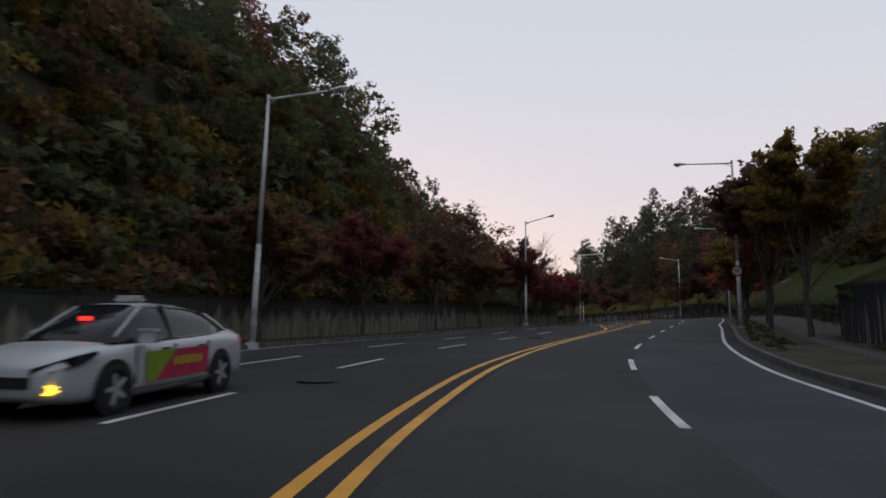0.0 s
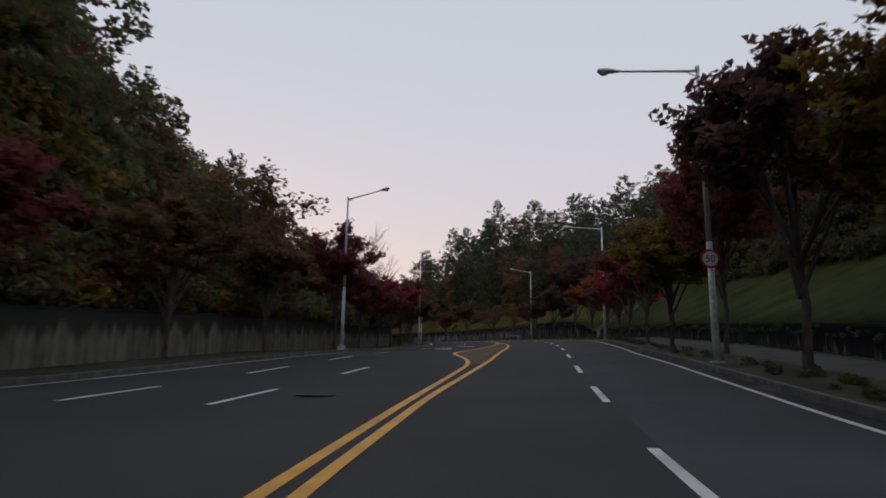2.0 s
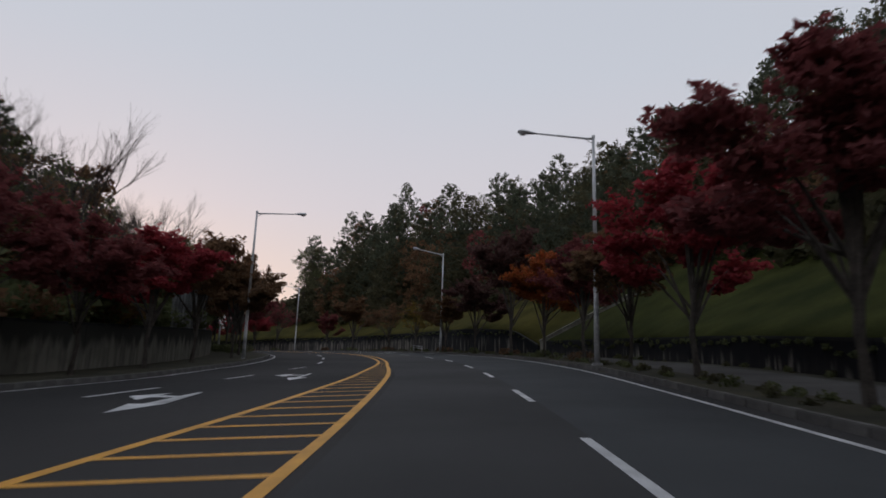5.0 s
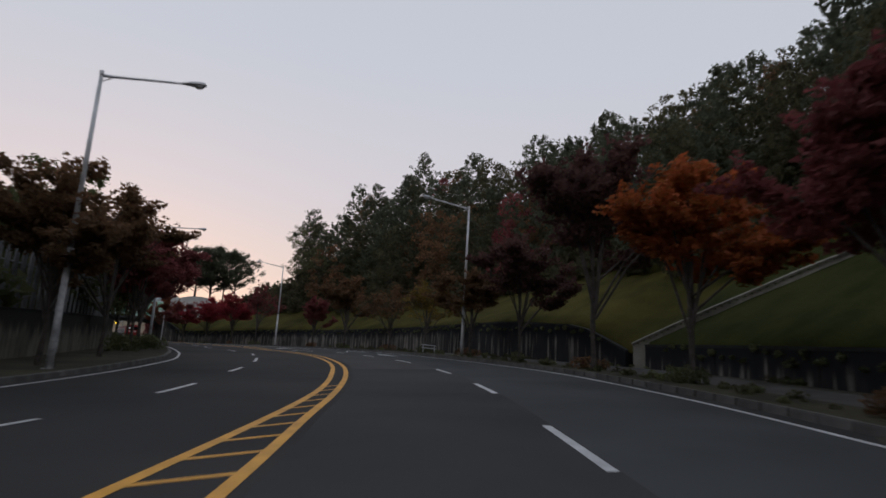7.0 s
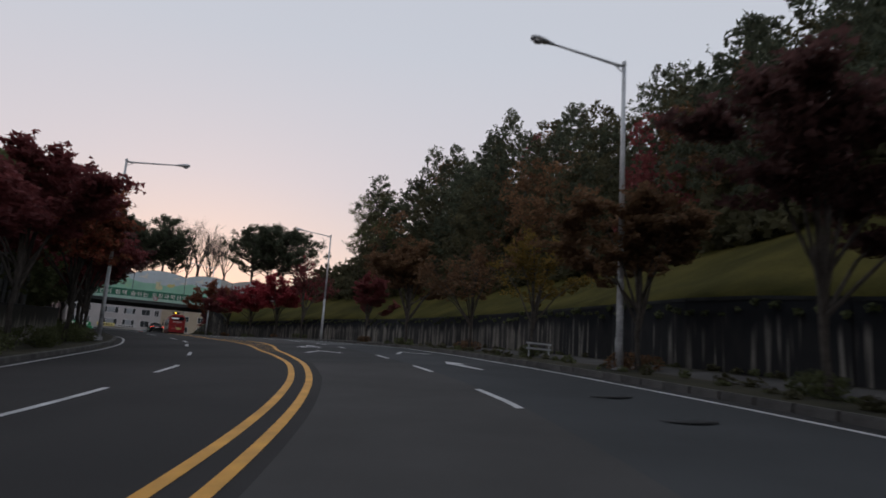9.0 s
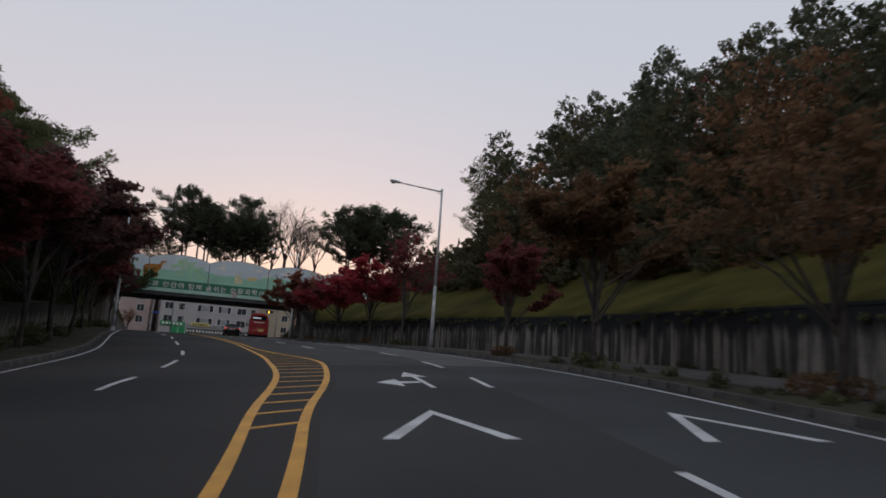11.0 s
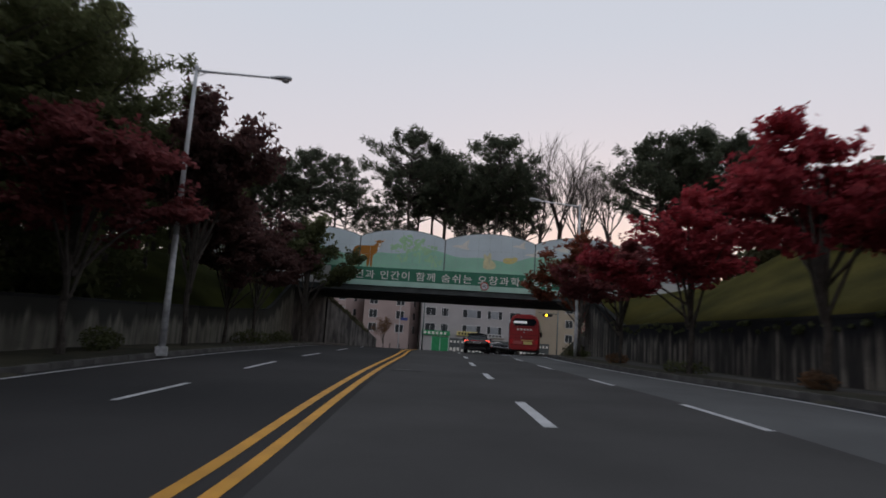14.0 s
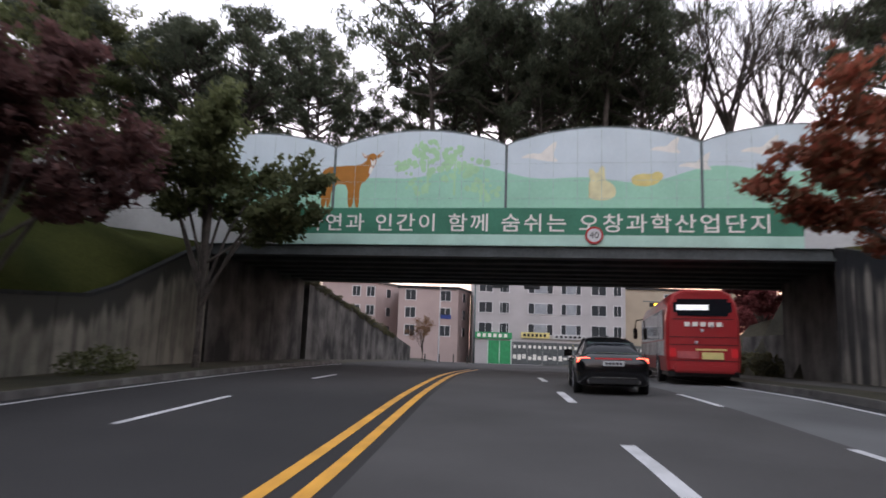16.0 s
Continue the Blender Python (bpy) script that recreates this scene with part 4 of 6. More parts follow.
# street trees: along, beyond the kerb, leaves, height, look
RIGHT_TREES = [
    (33, 3.0, LEAF_OLIVE, 9.6, "orange-olive", 1.1), (40, 1.9, LEAF_PLUM_SHADED, 10.2, "tall dark purple-brown", 1.1), (49.5, 2.4, LEAF_WINE, 10.2, "wine red", 0.85),
    (55.3, 1.4, LEAF_OLIVE, 7.4, "broad yellow-olive", 1.3), (66, 1.6, LEAF_WINE, 7.8, "dim wine red", 1.25), (74, 1.5, LEAF_RED, 7.4, "red", 1.2), (81, 1.5, LEAF_BROWN, 6.6, "russet", 1.1),
    (89, 1.5, LEAF_WINE, 7.4, "muted red", 1.15), (97, 1.3, LEAF_ORANGE, 7.6, "orange", 1.15), (104.5, 1.4, LEAF_PLUM_SHADED, 10.8, "broad dark wine red", 0.98), (112.3, 1.5, LEAF_PLUM_SHADED, 7.4, "dim dark red", 1.15),
    (119.5, 1.7, LEAF_BROWN, 6.4, "russet", 1.2), (128.5, 1.9, LEAF_OLIVE, 6.2, "thin olive", 1.1), (137, 1.9, LEAF_BROWN, 6.8, "thin russet", 1.2), (147.5, 1.6, LEAF_BROWN, 8.2, "tall russet", 1.18),
    (155, 1.4, LEAF_WINE, 6.2, "wine red", 1.05), (171.5, 1.6, LEAF_WINE, 9.4, "tall thin wine red", 0.9), (180, 1.5, LEAF_RED, 8.2, "bright red", 1.25),
    (189, 1.5, LEAF_RED, 7.7, "bright red", 1.3), (197.5, 1.5, LEAF_WINE, 7.2, "wine red", 1.3), (206.4, 1.6, LEAF_RUST, 8.6, "broad rust red and olive", 1.12),
]
for k, (s, off, mat, high, word, wide) in enumerate(RIGHT_TREES):
    thin = "thin" in word
    tree("maple", 50 + k % 5 + 10 * thin, mat, word + " maple beside the pavement", stand(s, float(kerb_r(s)) + off, 0.15, rnd.uniform(0, 360)), high / 6.7, "street trees",
         3000 if thin else 12500, 0.09, wide)
LEFT_TREES = [
    (26, 2.4, LEAF_BROWN, 7.0, "russet", 1.2), (36, 2.6, LEAF_WINE, 8.0, "wine red", 1.2), (47.5, 3.0, LEAF_BROWN, 7.6, "russet", 1.2), (56, 2.6, LEAF_BROWN, 7.2, "russet", 1.2),
    (66, 2.0, LEAF_WINE, 9.4, "wine red", 1.0), (72.5, 2.0, LEAF_WINE, 7.0, "wine red", 1.0), (79, 2.0, LEAF_WINE, 6.8, "wine red", 1.2), (86, 2.2, LEAF_RED, 7.2, "red", 1.3), (94, 2.6, LEAF_BROWN, 8.4, "russet", 1.2),
    (103, 2.1, LEAF_BROWN, 7.8, "russet", 1.1), (111, 2.4, LEAF_BROWN, 8.0, "russet", 1.15), (120, 2.2, LEAF_WINE, 7.4, "wine red", 1.2), (129, 2.0, LEAF_WINE, 8.8, "wine red", 1.2),
    (139, 2.0, LEAF_RUST, 9.2, "rust red", 1.2), (148, 2.0, LEAF_WINE, 7.8, "dark red", 1.2), (156, 2.0, LEAF_PLUM_SHADED, 8.6, "dark red", 1.3), (164, 2.0, LEAF_PLUM_SHADED, 9.8, "tall dark red", 1.3),
    (173.5, 1.8, LEAF_WINE, 8.8, "wine red", 1.3), (183, 1.9, LEAF_WINE, 8.6, "wine red", 1.3), (193, 2.0, LEAF_PLUM_SHADED, 13.0, "tall dark red", 0.92),
    (200, 2.4, LEAF_PLUM_SHADED, 8.2, "dark red", 1.15), (206.5, 2.6, LEAF_PLUM_SHADED, 9.4, "dark red", 1.15), (215.2, 1.35, LEAF_GREEN, 10.8, "dark russet green", 1.02),
]
for k, (s, off, mat, high, word, wide) in enumerate(LEFT_TREES):
    tree("maple", 50 + (k * 2) % 5, mat, word + " maple on the grass verge", stand(s, float(kerb_l(s)) - off, 0.15, rnd.uniform(0, 360)), high / 6.7, "street trees", 12500, 0.09, wide)


def on_slope(s, d, turn=0.0):
    p = along(s, d, float(ground_height(s, d)))
    return pose(p[0], p[1], p[2] - 0.1, 0, 0, turn)


# taller trees on the slopes
for k, (s, d, high) in enumerate([(186, -18.5, 15.5), (193, -19, 15.5), (200, -19.5, 9.5), (207, -21, 9.0), (178, -19, 14.5), (170, -18, 13.5), (162, -18, 12.5), (222, -22, 13), (183, -17.5, 12.0), (190, -17, 13.0), (197, -17, 9.5)]):
    tree("pine", 74 + k % 3, LEAF_GREEN, "tall dark green tree behind the verge wall", on_slope(s, d, k * 50), high / 9.4, "tall trees", 14000, 0.14, 1.35)
for k, (s, d, high) in enumerate([(181, -16.4, 9.5), (187, -16.6, 10.5), (194.5, -16.8, 11.0), (201, -17.6, 9.0), (206, -19.5, 9.0), (211, -20.5, 9.5), (204, -16.4, 8.0), (176, -16.4, 9.5), (168, -16.6, 9.0)]):
    tree("maple", 66 + k % 2, LEAF_GREEN, "broad dark green tree on the bank behind the wall", on_slope(s, d, k * 50), high / 6.7, "bank trees", 12500, 0.10, 1.2)
for k, (s, d, high) in enumerate([(181, 25.0, 8.8), (185, 26.5, 9.0), (188, 25, 8.5), (190, 28, 10.0), (194, 30, 12), (198, 33, 12)]):
    tree("pine", 84 + k % 3, LEAF_GREEN, "airy grey-green tree at the end of the ridge", on_slope(s, d, k * 50), high / 9.4, "airy trees", 4200, 0.15, 1.05)
for k, (s, d, high) in enumerate([(78, -16.8, 9.2), (85, -17.0, 11.0), (97, -16.4, 9.6), (90, -17, 8.0)]):
    bare_tree(90 + k, on_slope(s, d, k * 80), "leafless grey tree over the verge wall", high / 7.2)
for k, (s, d, high) in enumerate([(60, -18.2, 11.8), (66, -18.4, 9.4)]):
    tree("maple", 63 + k, LEAF_BROWN, "half-bare russet tree over the verge wall", on_slope(s, d, k * 80), high / 7.0, "half-bare trees", 2200, 0.09, 1.2)

# grey slatted fence behind the verge wall
fence_posts = empty("slat_fence")
tagged(fence_posts, "tall grey slat fence behind the wall, tops bent inwards", "fence")
bm = bmesh.new()
for a, c in (((0, 0, -0.2), (0, 0, 2.3)), ((0, 0, 2.3), (0.12, 0, 2.65)), ((0.12, 0, 2.65), (0.4, 0, 2.85))):
    tube(bm, [a, c], [0.11, 0.11], 4)
first_slat = None
for s in np.arange(98, 142, 0.95):
    d = float(line_at(WALL_L, s)) - 0.7
    m = stand(s, d, float(ground_height(s, d)))
    if first_slat is None:
        first_slat = part("slat", bm, FENCE_GREY, fence_posts, m=m)
    else:
        ob = new("slat", first_slat.data)
        ob.parent, ob.matrix_basis = fence_posts, m
for h in (0.6, 1.9):
    bm = bmesh.new()
    s_f = np.arange(98, 142, 1.0)
    tube(bm, [tuple(p) for p in along(s_f, line_at(WALL_L, s_f) - 0.78, ground_height(s_f, line_at(WALL_L, s_f) - 0.78) + h)], [0.03] * len(s_f), 4)
    part("rail", bm, FENCE_GREY, fence_posts)

# shrubs round the feet of the street trees
for k, (s, off, mat, high, word, wide) in enumerate(RIGHT_TREES):
    if s < 85:
        continue
    p = stand(s + 0.3, float(kerb_r(s)) + off, 0.16, k * 77)
    ob = new("shrub", quads("shrub", leaf_cloud([(0, 0, 0.25, 0.45, 0.7), (0.5, 0.2, 0.2, 0.4, 0.7), (-0.5, -0.2, 0.22, 0.42, 0.7)], 700, 0.06, k), LEAF_BROWN if k % 2 else LEAF_GREEN))
    ob.matrix_basis = p
    tagged(ob, "low dull brown-green shrub at the foot of a maple", "shrub", "pavement shrubs")
# weeds in the strip under the trees and along the foot of the wall
weeds = []
g_ = np.random.default_rng(77)
for s in np.arange(24, 150, 0.28):
    if g_.uniform() < 0.35:
        continue
    near = g_.uniform() < 0.6
    d = float(kerb_r(s)) + g_.uniform(0.5, 1.7) if near else float(line_at(WALL_R, s)) - g_.uniform(0.1, 0.35)
    p = along(s, d, 0.15)
    weeds.append((p[0], p[1], p[2] - 0.03, g_.uniform(0.08, 0.26)))
woods("weeds", BUSHES, weeds[::2], LEAF_DARK_OLIVE, "withered weeds along the pavement", 31)
woods("weeds", BUSHES, weeds[1::2], LEAF_GREEN, "dull green weeds along the pavement", 32)
# shrubs on the verge
for k, (s, off) in enumerate([(118, 2.6), (123.5, 1.3), (127, 2.4), (131.5, 1.2), (134, 2.6), (139.5, 1.4), (143, 2.8), (152, 2.6), (160, 2.2), (168, 2.6), (186, 2.4), (203, 1.8), (210, 1.6)]):
    ob = new("shrub", quads("shrub", leaf_cloud([(0, 0, 0.4, 0.6, 0.8), (0.6, 0.5, 0.3, 0.5, 0.8), (-0.4, -0.7, 0.35, 0.55, 0.8)], 900, 0.07, 60 + k), LEAF_GREEN))
    ob.matrix_basis = stand(s, float(kerb_l(s)) - off, 0.16, k * 77)
    tagged(ob, "dark unkempt shrub on the verge", "shrub", "verge shrubs")
# a low white rail beside the pavement trees
rail = empty("low_rail", stand(128.2, float(kerb_r(128.2)) + 2.1, 0.16, 20))
tagged(rail, "low white painted rail beside the pavement", "rail")
for x in (-0.6, 0.6):
    bm = bmesh.new()
    tube(bm, [(x, 0, -0.1), (x, 0, 0.62)], [0.035, 0.035], 8)
    part("post", bm, GALV, rail)
for z in (0.35, 0.58):
    bm = bmesh.new()
    box(bm, -0.75, 0.75, -0.03, 0.03, z - 0.04, z + 0.04, 0.01)
    part("bar", bm, GALV, rail)

# ---- street lamps: foot and lamp head in the plan ----
LAMPS = [
    ((0.25, 23.75, 1.84), (3.41, 23.44)), ((14.15, 63.79, 5.10), (16.61, 61.67)), ((24.82, 96.77, 7.16), (27.86, 96.84)),
    ((23.49, 134.53, 9.51), (26.56, 135.20)), ((9.55, 172.48, 11.17), (11.87, 174.67)),
    ((25.11, 38.31, 3.63), (22.48, 39.57)), ((38.37, 74.56, 6.87), (35.60, 75.78)), ((45.08, 114.36, 9.35), (41.85, 114.03)),
    ((35.63, 159.91, 11.01), (32.49, 159.34)), ((18.30, 199.00, 11.66), (15.05, 197.76)),
]
LENS = material("lamp_lens", (0.45, 0.46, 0.48), 0.25, vary=0.1)


def street_lamp(m):
    """A tall pole with one rising arm and a drop-lens lamp head; the arm runs along +x."""
    base = empty("street_lamp", m)
    bm = bmesh.new()
    box(bm, -0.2, 0.2, -0.2, 0.2, -0.3, 0.03, 0.01)
    part("base_plate", bm, GALV_OLD, base)
    bm = bmesh.new()
    tube(bm, [(0, 0, 0.0), (0, 0, 1.2), (0, 0, 4.0)], [0.125, 0.118, 0.1], 14)
    part("lower_pole", bm, GALV_OLD, base, "pole foot with patched flaking paint", True)
    bm = bmesh.new()
    tube(bm, [(0, 0, 4.0), (0, 0, 7.5), (0, 0, 10.3)], [0.095, 0.08, 0.065], 14)
    part("upper_pole", bm, GALV, base, "", True)
    bm = bmesh.new()
    box(bm, 0.07, 0.115, -0.09, 0.09, 0.55, 1.0, 0.01)
    part("service_door", bm, GALV_OLD, base)
    bm = bmesh.new()
    tube(bm, [(0, 0, 10.28), (0, 0, 10.42)], [0.085, 0.075], 12)
    part("pole_cap", bm, GALV, base)
    bm = bmesh.new()
    tube(bm, [(0, 0, 10.25), (0.35, 0, 10.27), (1.2, 0, 10.36), (2.75, 0, 10.52)], [0.055, 0.052, 0.045, 0.038], 10)
    tube(bm, [(0.02, 0, 10.02), (0.42, 0, 10.26)], [0.02, 0.02], 6)
    part("arm", bm, GALV, base, "", True)
    bm = bmesh.new()
    rings = []
    for x, w, t in ((2.62, 0.05, 0.05), (2.8, 0.09, 0.08), (3.0, 0.15, 0.12), (3.25, 0.17, 0.13), (3.42, 0.15, 0.11), (3.48, 0.06, 0.05)):
        z = 10.5 + (x - 2.62) * 0.1
        rings.append([bm.verts.new((x, w * math.cos(a), z + t * (math.sin(a) if math.sin(a) > 0 else 0.45 * math.sin(a)))) for a in [2 * math.pi * k / 14 for k in range(14)]])
    for a, b in zip(rings, rings[1:]):
        for k in range(14):
            bm.faces.new((a[k], a[(k + 1) % 14], b[(k + 1) % 14], b[k]))
    bm.faces.new(rings[0])
    bm.faces.new(rings[-1])
    head = part("lamp_head", bm, GALV, base, "", True)
    bm = bmesh.new()
    bmesh.ops.create_uvsphere(bm, u_segments=14, v_segments=8, radius=1.0)
    for v in bm.verts:
        v.co = Vector((3.24 + v.co.x * 0.17, v.co.y * 0.13, 10.51 + v.co.z * 0.1))
    part("lens", bm, LENS, head, "unlit drop glass", True)
    return tagged(base, "tall pale steel street lamp with a single arm, unlit", "street lamp", "street lamps")


first_lamp = None
for foot, head in LAMPS:
    yaw = math.degrees(math.atan2(head[1] - foot[1], head[0] - foot[0]))
    m = pose(foot[0], foot[1], foot[2], 0, 0, yaw)
    if first_lamp is None:
        first_lamp = street_lamp(m)
    else:
        copy_thing(first_lamp, m)


def split_words(me, mat, parent, m, label):
    """The words of a line of letters, each a part of its own."""
    bm = bmesh.new()
    bm.from_mesh(me)
    bmesh.ops.remove_doubles(bm, verts=bm.verts, dist=0.0005)
    seen, strokes = set(), []
    for v in bm.verts:
        if v in seen:
            continue
        seen.add(v)
        heap, stroke = [v], []
        while heap:
            q = heap.pop()
            stroke.append(q)
            for e in q.link_edges:
                o = e.other_vert(q)
                if o not in seen:
                    seen.add(o)
                    heap.append(o)
        strokes.append((min(q.co.x for q in stroke), max(q.co.x for q in stroke), stroke))
    strokes.sort(key=lambda c: c[0])
    words, reach = [], -1e9
    for lo, hi, stroke in strokes:
        if lo - reach > 0.26:
            words.append([])
        words[-1] += stroke
        reach = max(reach, hi)
    for word in words:
        keep = {q: i for i, q in enumerate(word)}
        faces = [[keep[q] for q in f.verts] for f in bm.faces if f.verts[0] in keep]
        data = bpy.data.meshes.new("word")
        data.from_pydata([tuple(q.co) for q in word], [], faces)
        data.materials.append(mat)
        ob = new("word", data)
        ob.parent, ob.matrix_basis = parent, m
        ob["label"] = label
    bm.free()


def flat_text(body, size, mat, parent, m, name="lettering", label="", depth=0.004, bold=0.0, gap=1.0):
    """Letters of the built-in font as a thin mesh."""
    cu = bpy.data.curves.new(name, "FONT")
    cu.body, cu.size, cu.extrude = body, size, depth
    cu.offset, cu.space_character = bold, gap
    cu.align_x, cu.align_y = "CENTER", "CENTER"
    tmp = bpy.data.objects.new(name, cu)
    me = bpy.data.meshes.new_from_object(tmp)
    bpy.data.objects.remove(tmp)
    me.materials.clear()
    me.materials.append(mat)
    if " " in body:
        return split_words(me, mat, parent, m, label)
    ob = new(name, me)
    ob.parent, ob.matrix_basis = parent, m
    if label:
        ob["label"] = label
    return ob


SIGN_RED = material("sign_red", (0.45, 0.03, 0.03), 0.5, vary=0.1)
SIGN_WHITE = material("sign_white", (0.62, 0.62, 0.62), 0.5, vary=0.08)
INK = material("black_ink", (0.02, 0.02, 0.022), 0.6, vary=0.1)


def round_sign(m, number, diameter, label):
    base = empty("speed_sign", m)
    r = diameter / 2
    bm = bmesh.new()
    bmesh.ops.create_cone(bm, cap_ends=True, segments=32, radius1=r, radius2=r, depth=0.02, matrix=pose(0, 0, 0, 90))
    part("disc", bm, SIGN_RED, base, "red rimmed plate")
    bm = bmesh.new()
    bmesh.ops.create_cone(bm, cap_ends=True, segments=32, radius1=r * 0.78, radius2=r * 0.78, depth=0.006, matrix=pose(0, -0.014, 0, 90))
    part("face", bm, SIGN_WHITE, base, "white face")
    flat_text(number, r * 1.05, INK, base, pose(0, -0.02, -0.02 * r, 90), "number")
    bm = bmesh.new()
    box(bm, -0.04, 0.04, 0.01, 0.14, -0.06, 0.06)
    part("bracket", bm, GALV_OLD, base)
    return tagged(base, label, "road sign")


round_sign(pose(24.95, 38.08, 7.0, 0, 0, heading(43) + 6), "50", 0.64, "round red-rimmed speed limit sign on a lamp post")

# ---- the planted bridge over the road ----
BRIDGE = pose(2.30, 206.2, 0, 0, 0, 28.9 - 9.4)  # its +x runs to the right along the face, +y through it
GREEN_BAND = material("green_fascia_paint", (0.05, 0.20, 0.125), 0.6, vary=0.15, scale=0.8, fine=12)
PALE_GREEN = material("pale_green_paint", (0.45, 0.66, 0.56), 0.6, vary=0.1, scale=0.7, fine=10)
MURAL_SKY = material("mural_sky_paint", (0.62, 0.71, 0.75), 0.6, vary=0.07, scale=0.5, fine=8)
MURAL_GREEN = material("mural_meadow_paint", (0.36, 0.66, 0.49), 0.6, vary=0.08, scale=0.5, fine=8)
MURAL_TREE = material("mural_tree_paint", (0.42, 0.68, 0.40), 0.6, vary=0.1, scale=1.0, fine=8)
MURAL_BROWN = material("mural_brown_paint", (0.42, 0.17, 0.025), 0.6, vary=0.1)
MURAL_YELLOW = material("mural_yellow_paint", (0.72, 0.62, 0.25), 0.6, vary=0.1)
MURAL_CREAM = material("mural_cream_paint", (0.74, 0.70, 0.42), 0.6, vary=0.1)
MURAL_WHITE = material("mural_white_paint", (0.82, 0.80, 0.74), 0.6, vary=0.06)
STEEL_POST = material("grey_steel_post", (0.14, 0.17, 0.17), 0.6, 0.2, vary=0.3)
SEAM = material("panel_seam", (0.43, 0.53, 0.51), 0.7, vary=0.3, scale=1.5, fine=8)
GIRDER = material("dark_girder", (0.075, 0.082, 0.082), 0.7, vary=0.3, scale=0.8, fine=10)
PALE_CONCRETE = material("pale_concrete", (0.55, 0.55, 0.54), 0.85, vary=0.12, scale=0.6, fine=12)
Z0 = 11.4
DEPTH = 12.0

bridge = empty("bridge", BRIDGE)
tagged(bridge, "planted road bridge with a painted parapet and dark girders", "bridge")
for k in range(7):
    y = 0.25 + k * (DEPTH - 0.5) / 6
    bm = bmesh.new()
    box(bm, -13.0, 18.5, y - 0.22, y + 0.22, Z0 + 4.95, Z0 + 5.35)
    box(bm, -13.0, 18.5, y - 0.4, y + 0.4, Z0 + 4.85, Z0 + 4.95)
    part("girder", bm, GIRDER, bridge)
bm = bmesh.new()
box(bm, -20, 26, 0.05, DEPTH, Z0 + 5.35, Z0 + 5.8)
part("deck", bm, GIRDER, bridge)
bm = bmesh.new()
box(bm, -7.4, 14.2, -0.12, 0.05, Z0 + 5.33, Z0 + 5.8, 0.01)
part("ledge", bm, PALE_GREEN, bridge, "pale green painted ledge")
bm = bmesh.new()
box(bm, -20, -7.4, -0.12, 0.05, Z0 + 5.33, Z0 + 6.9, 0.01)
part("fascia_end", bm, PALE_CONCRETE, bridge, "pale concrete end of the fascia")
bm = bmesh.new()
box(bm, 14.2, 26, -0.12, 0.05, Z0 + 5.33, Z0 + 6.9, 0.01)
part("fascia_end", bm, PALE_CONCRETE, bridge, "pale concrete end of the fascia")
bm = bmesh.new()
box(bm, -7.4, 14.2, -0.1, 0.05, Z0 + 5.8, Z0 + 6.93, 0.01)
fascia = part("fascia", bm, GREEN_BAND, bridge, "dark green fascia with white lettering")
flat_text("자연과 인간이 함께 숨쉬는 오창과학산업단지", 0.82, MURAL_WHITE, fascia, pose(3.45, -0.115, Z0 + 6.24, 90) @ Matrix.Diagonal((1.13, 1, 1, 1)), "lettering", "white slogan letters", 0.008, 0.007, 1.2)

JOINTS = [-20.2, -12.6, -4.95, 2.62, 10.5, 18.2, 26.0]


def crest(x):
    """Height of the parapet's wavy top."""
    for a, b in zip(JOINTS, JOINTS[1:]):
        if a <= x <= b:
            u = (x - a) / (b - a)
            return Z0 + 9.65 + 0.72 * math.sin(math.pi * u) ** 0.8
    return Z0 + 9.65


def meadow(x):
    return Z0 + 8.35 + 0.28 * math.sin(x * 0.55 + 1.0) + 0.15 * math.sin(x * 1.3)


for a, b in zip(JOINTS, JOINTS[1:]):
    for k in range(4):
        x0, x1 = a + (b - a) * k / 4 + 0.0015, a + (b - a) * (k + 1) / 4 - 0.0015
        xs = np.linspace(x0, x1, 5)
        for name, low_f, high_f, mat in (("meadow_panel", lambda x: Z0 + 6.95, meadow, MURAL_GREEN), ("sky_panel", meadow, crest, MURAL_SKY)):
            bm = bmesh.new()
            cols = []
            for x in xs:
                cols.append([bm.verts.new((x, y, z)) for y in (-0.03, 0.03) for z in (low_f(x), high_f(x))])
            for c, d in zip(cols, cols[1:]):
                for i, j in ((0, 1), (1, 3), (3, 2), (2, 0)):
                    bm.faces.new((c[i], c[j], d[j], d[i]))
            bm.faces.new((cols[0][0], cols[0][1], cols[0][3], cols[0][2]))
            bm.faces.new((cols[-1][0], cols[-1][1], cols[-1][3], cols[-1][2]))
            part(name, bm, PALE_CONCRETE if x1 > 17 or x0 < -12 else mat, bridge, "bare pale panel" if x1 > 17 or x0 < -12 else "")
    bm = bmesh.new()
    box(bm, a - 0.05, a + 0.05, -0.07, 0.1, Z0 + 6.95, crest(a) + 0.02)
    part("joint_post", bm, STEEL_POST, bridge)
    bm = bmesh.new()
    tube(bm, [(x, 0, crest(x) + 0.03) for x in np.linspace(a, b, 17)], [0.045] * 17, 6)
    part("top_rail", bm, STEEL_POST, bridge)
    for z in (Z0 + 7.35, Z0 + 8.1, Z0 + 8.85):
        bm = bmesh.new()
        box(bm, a, b, -0.037, -0.031, z, z + 0.012)
        part("seam", bm, SEAM, bridge)
    for k in range(1, 8):
        x = a + (b - a) * k / 8
        bm = bmesh.new()
        box(bm, x - 0.008, x + 0.008, -0.038, -0.031, Z0 + 6.96, crest(x) - 0.02)
        part("seam", bm, SEAM, bridge)


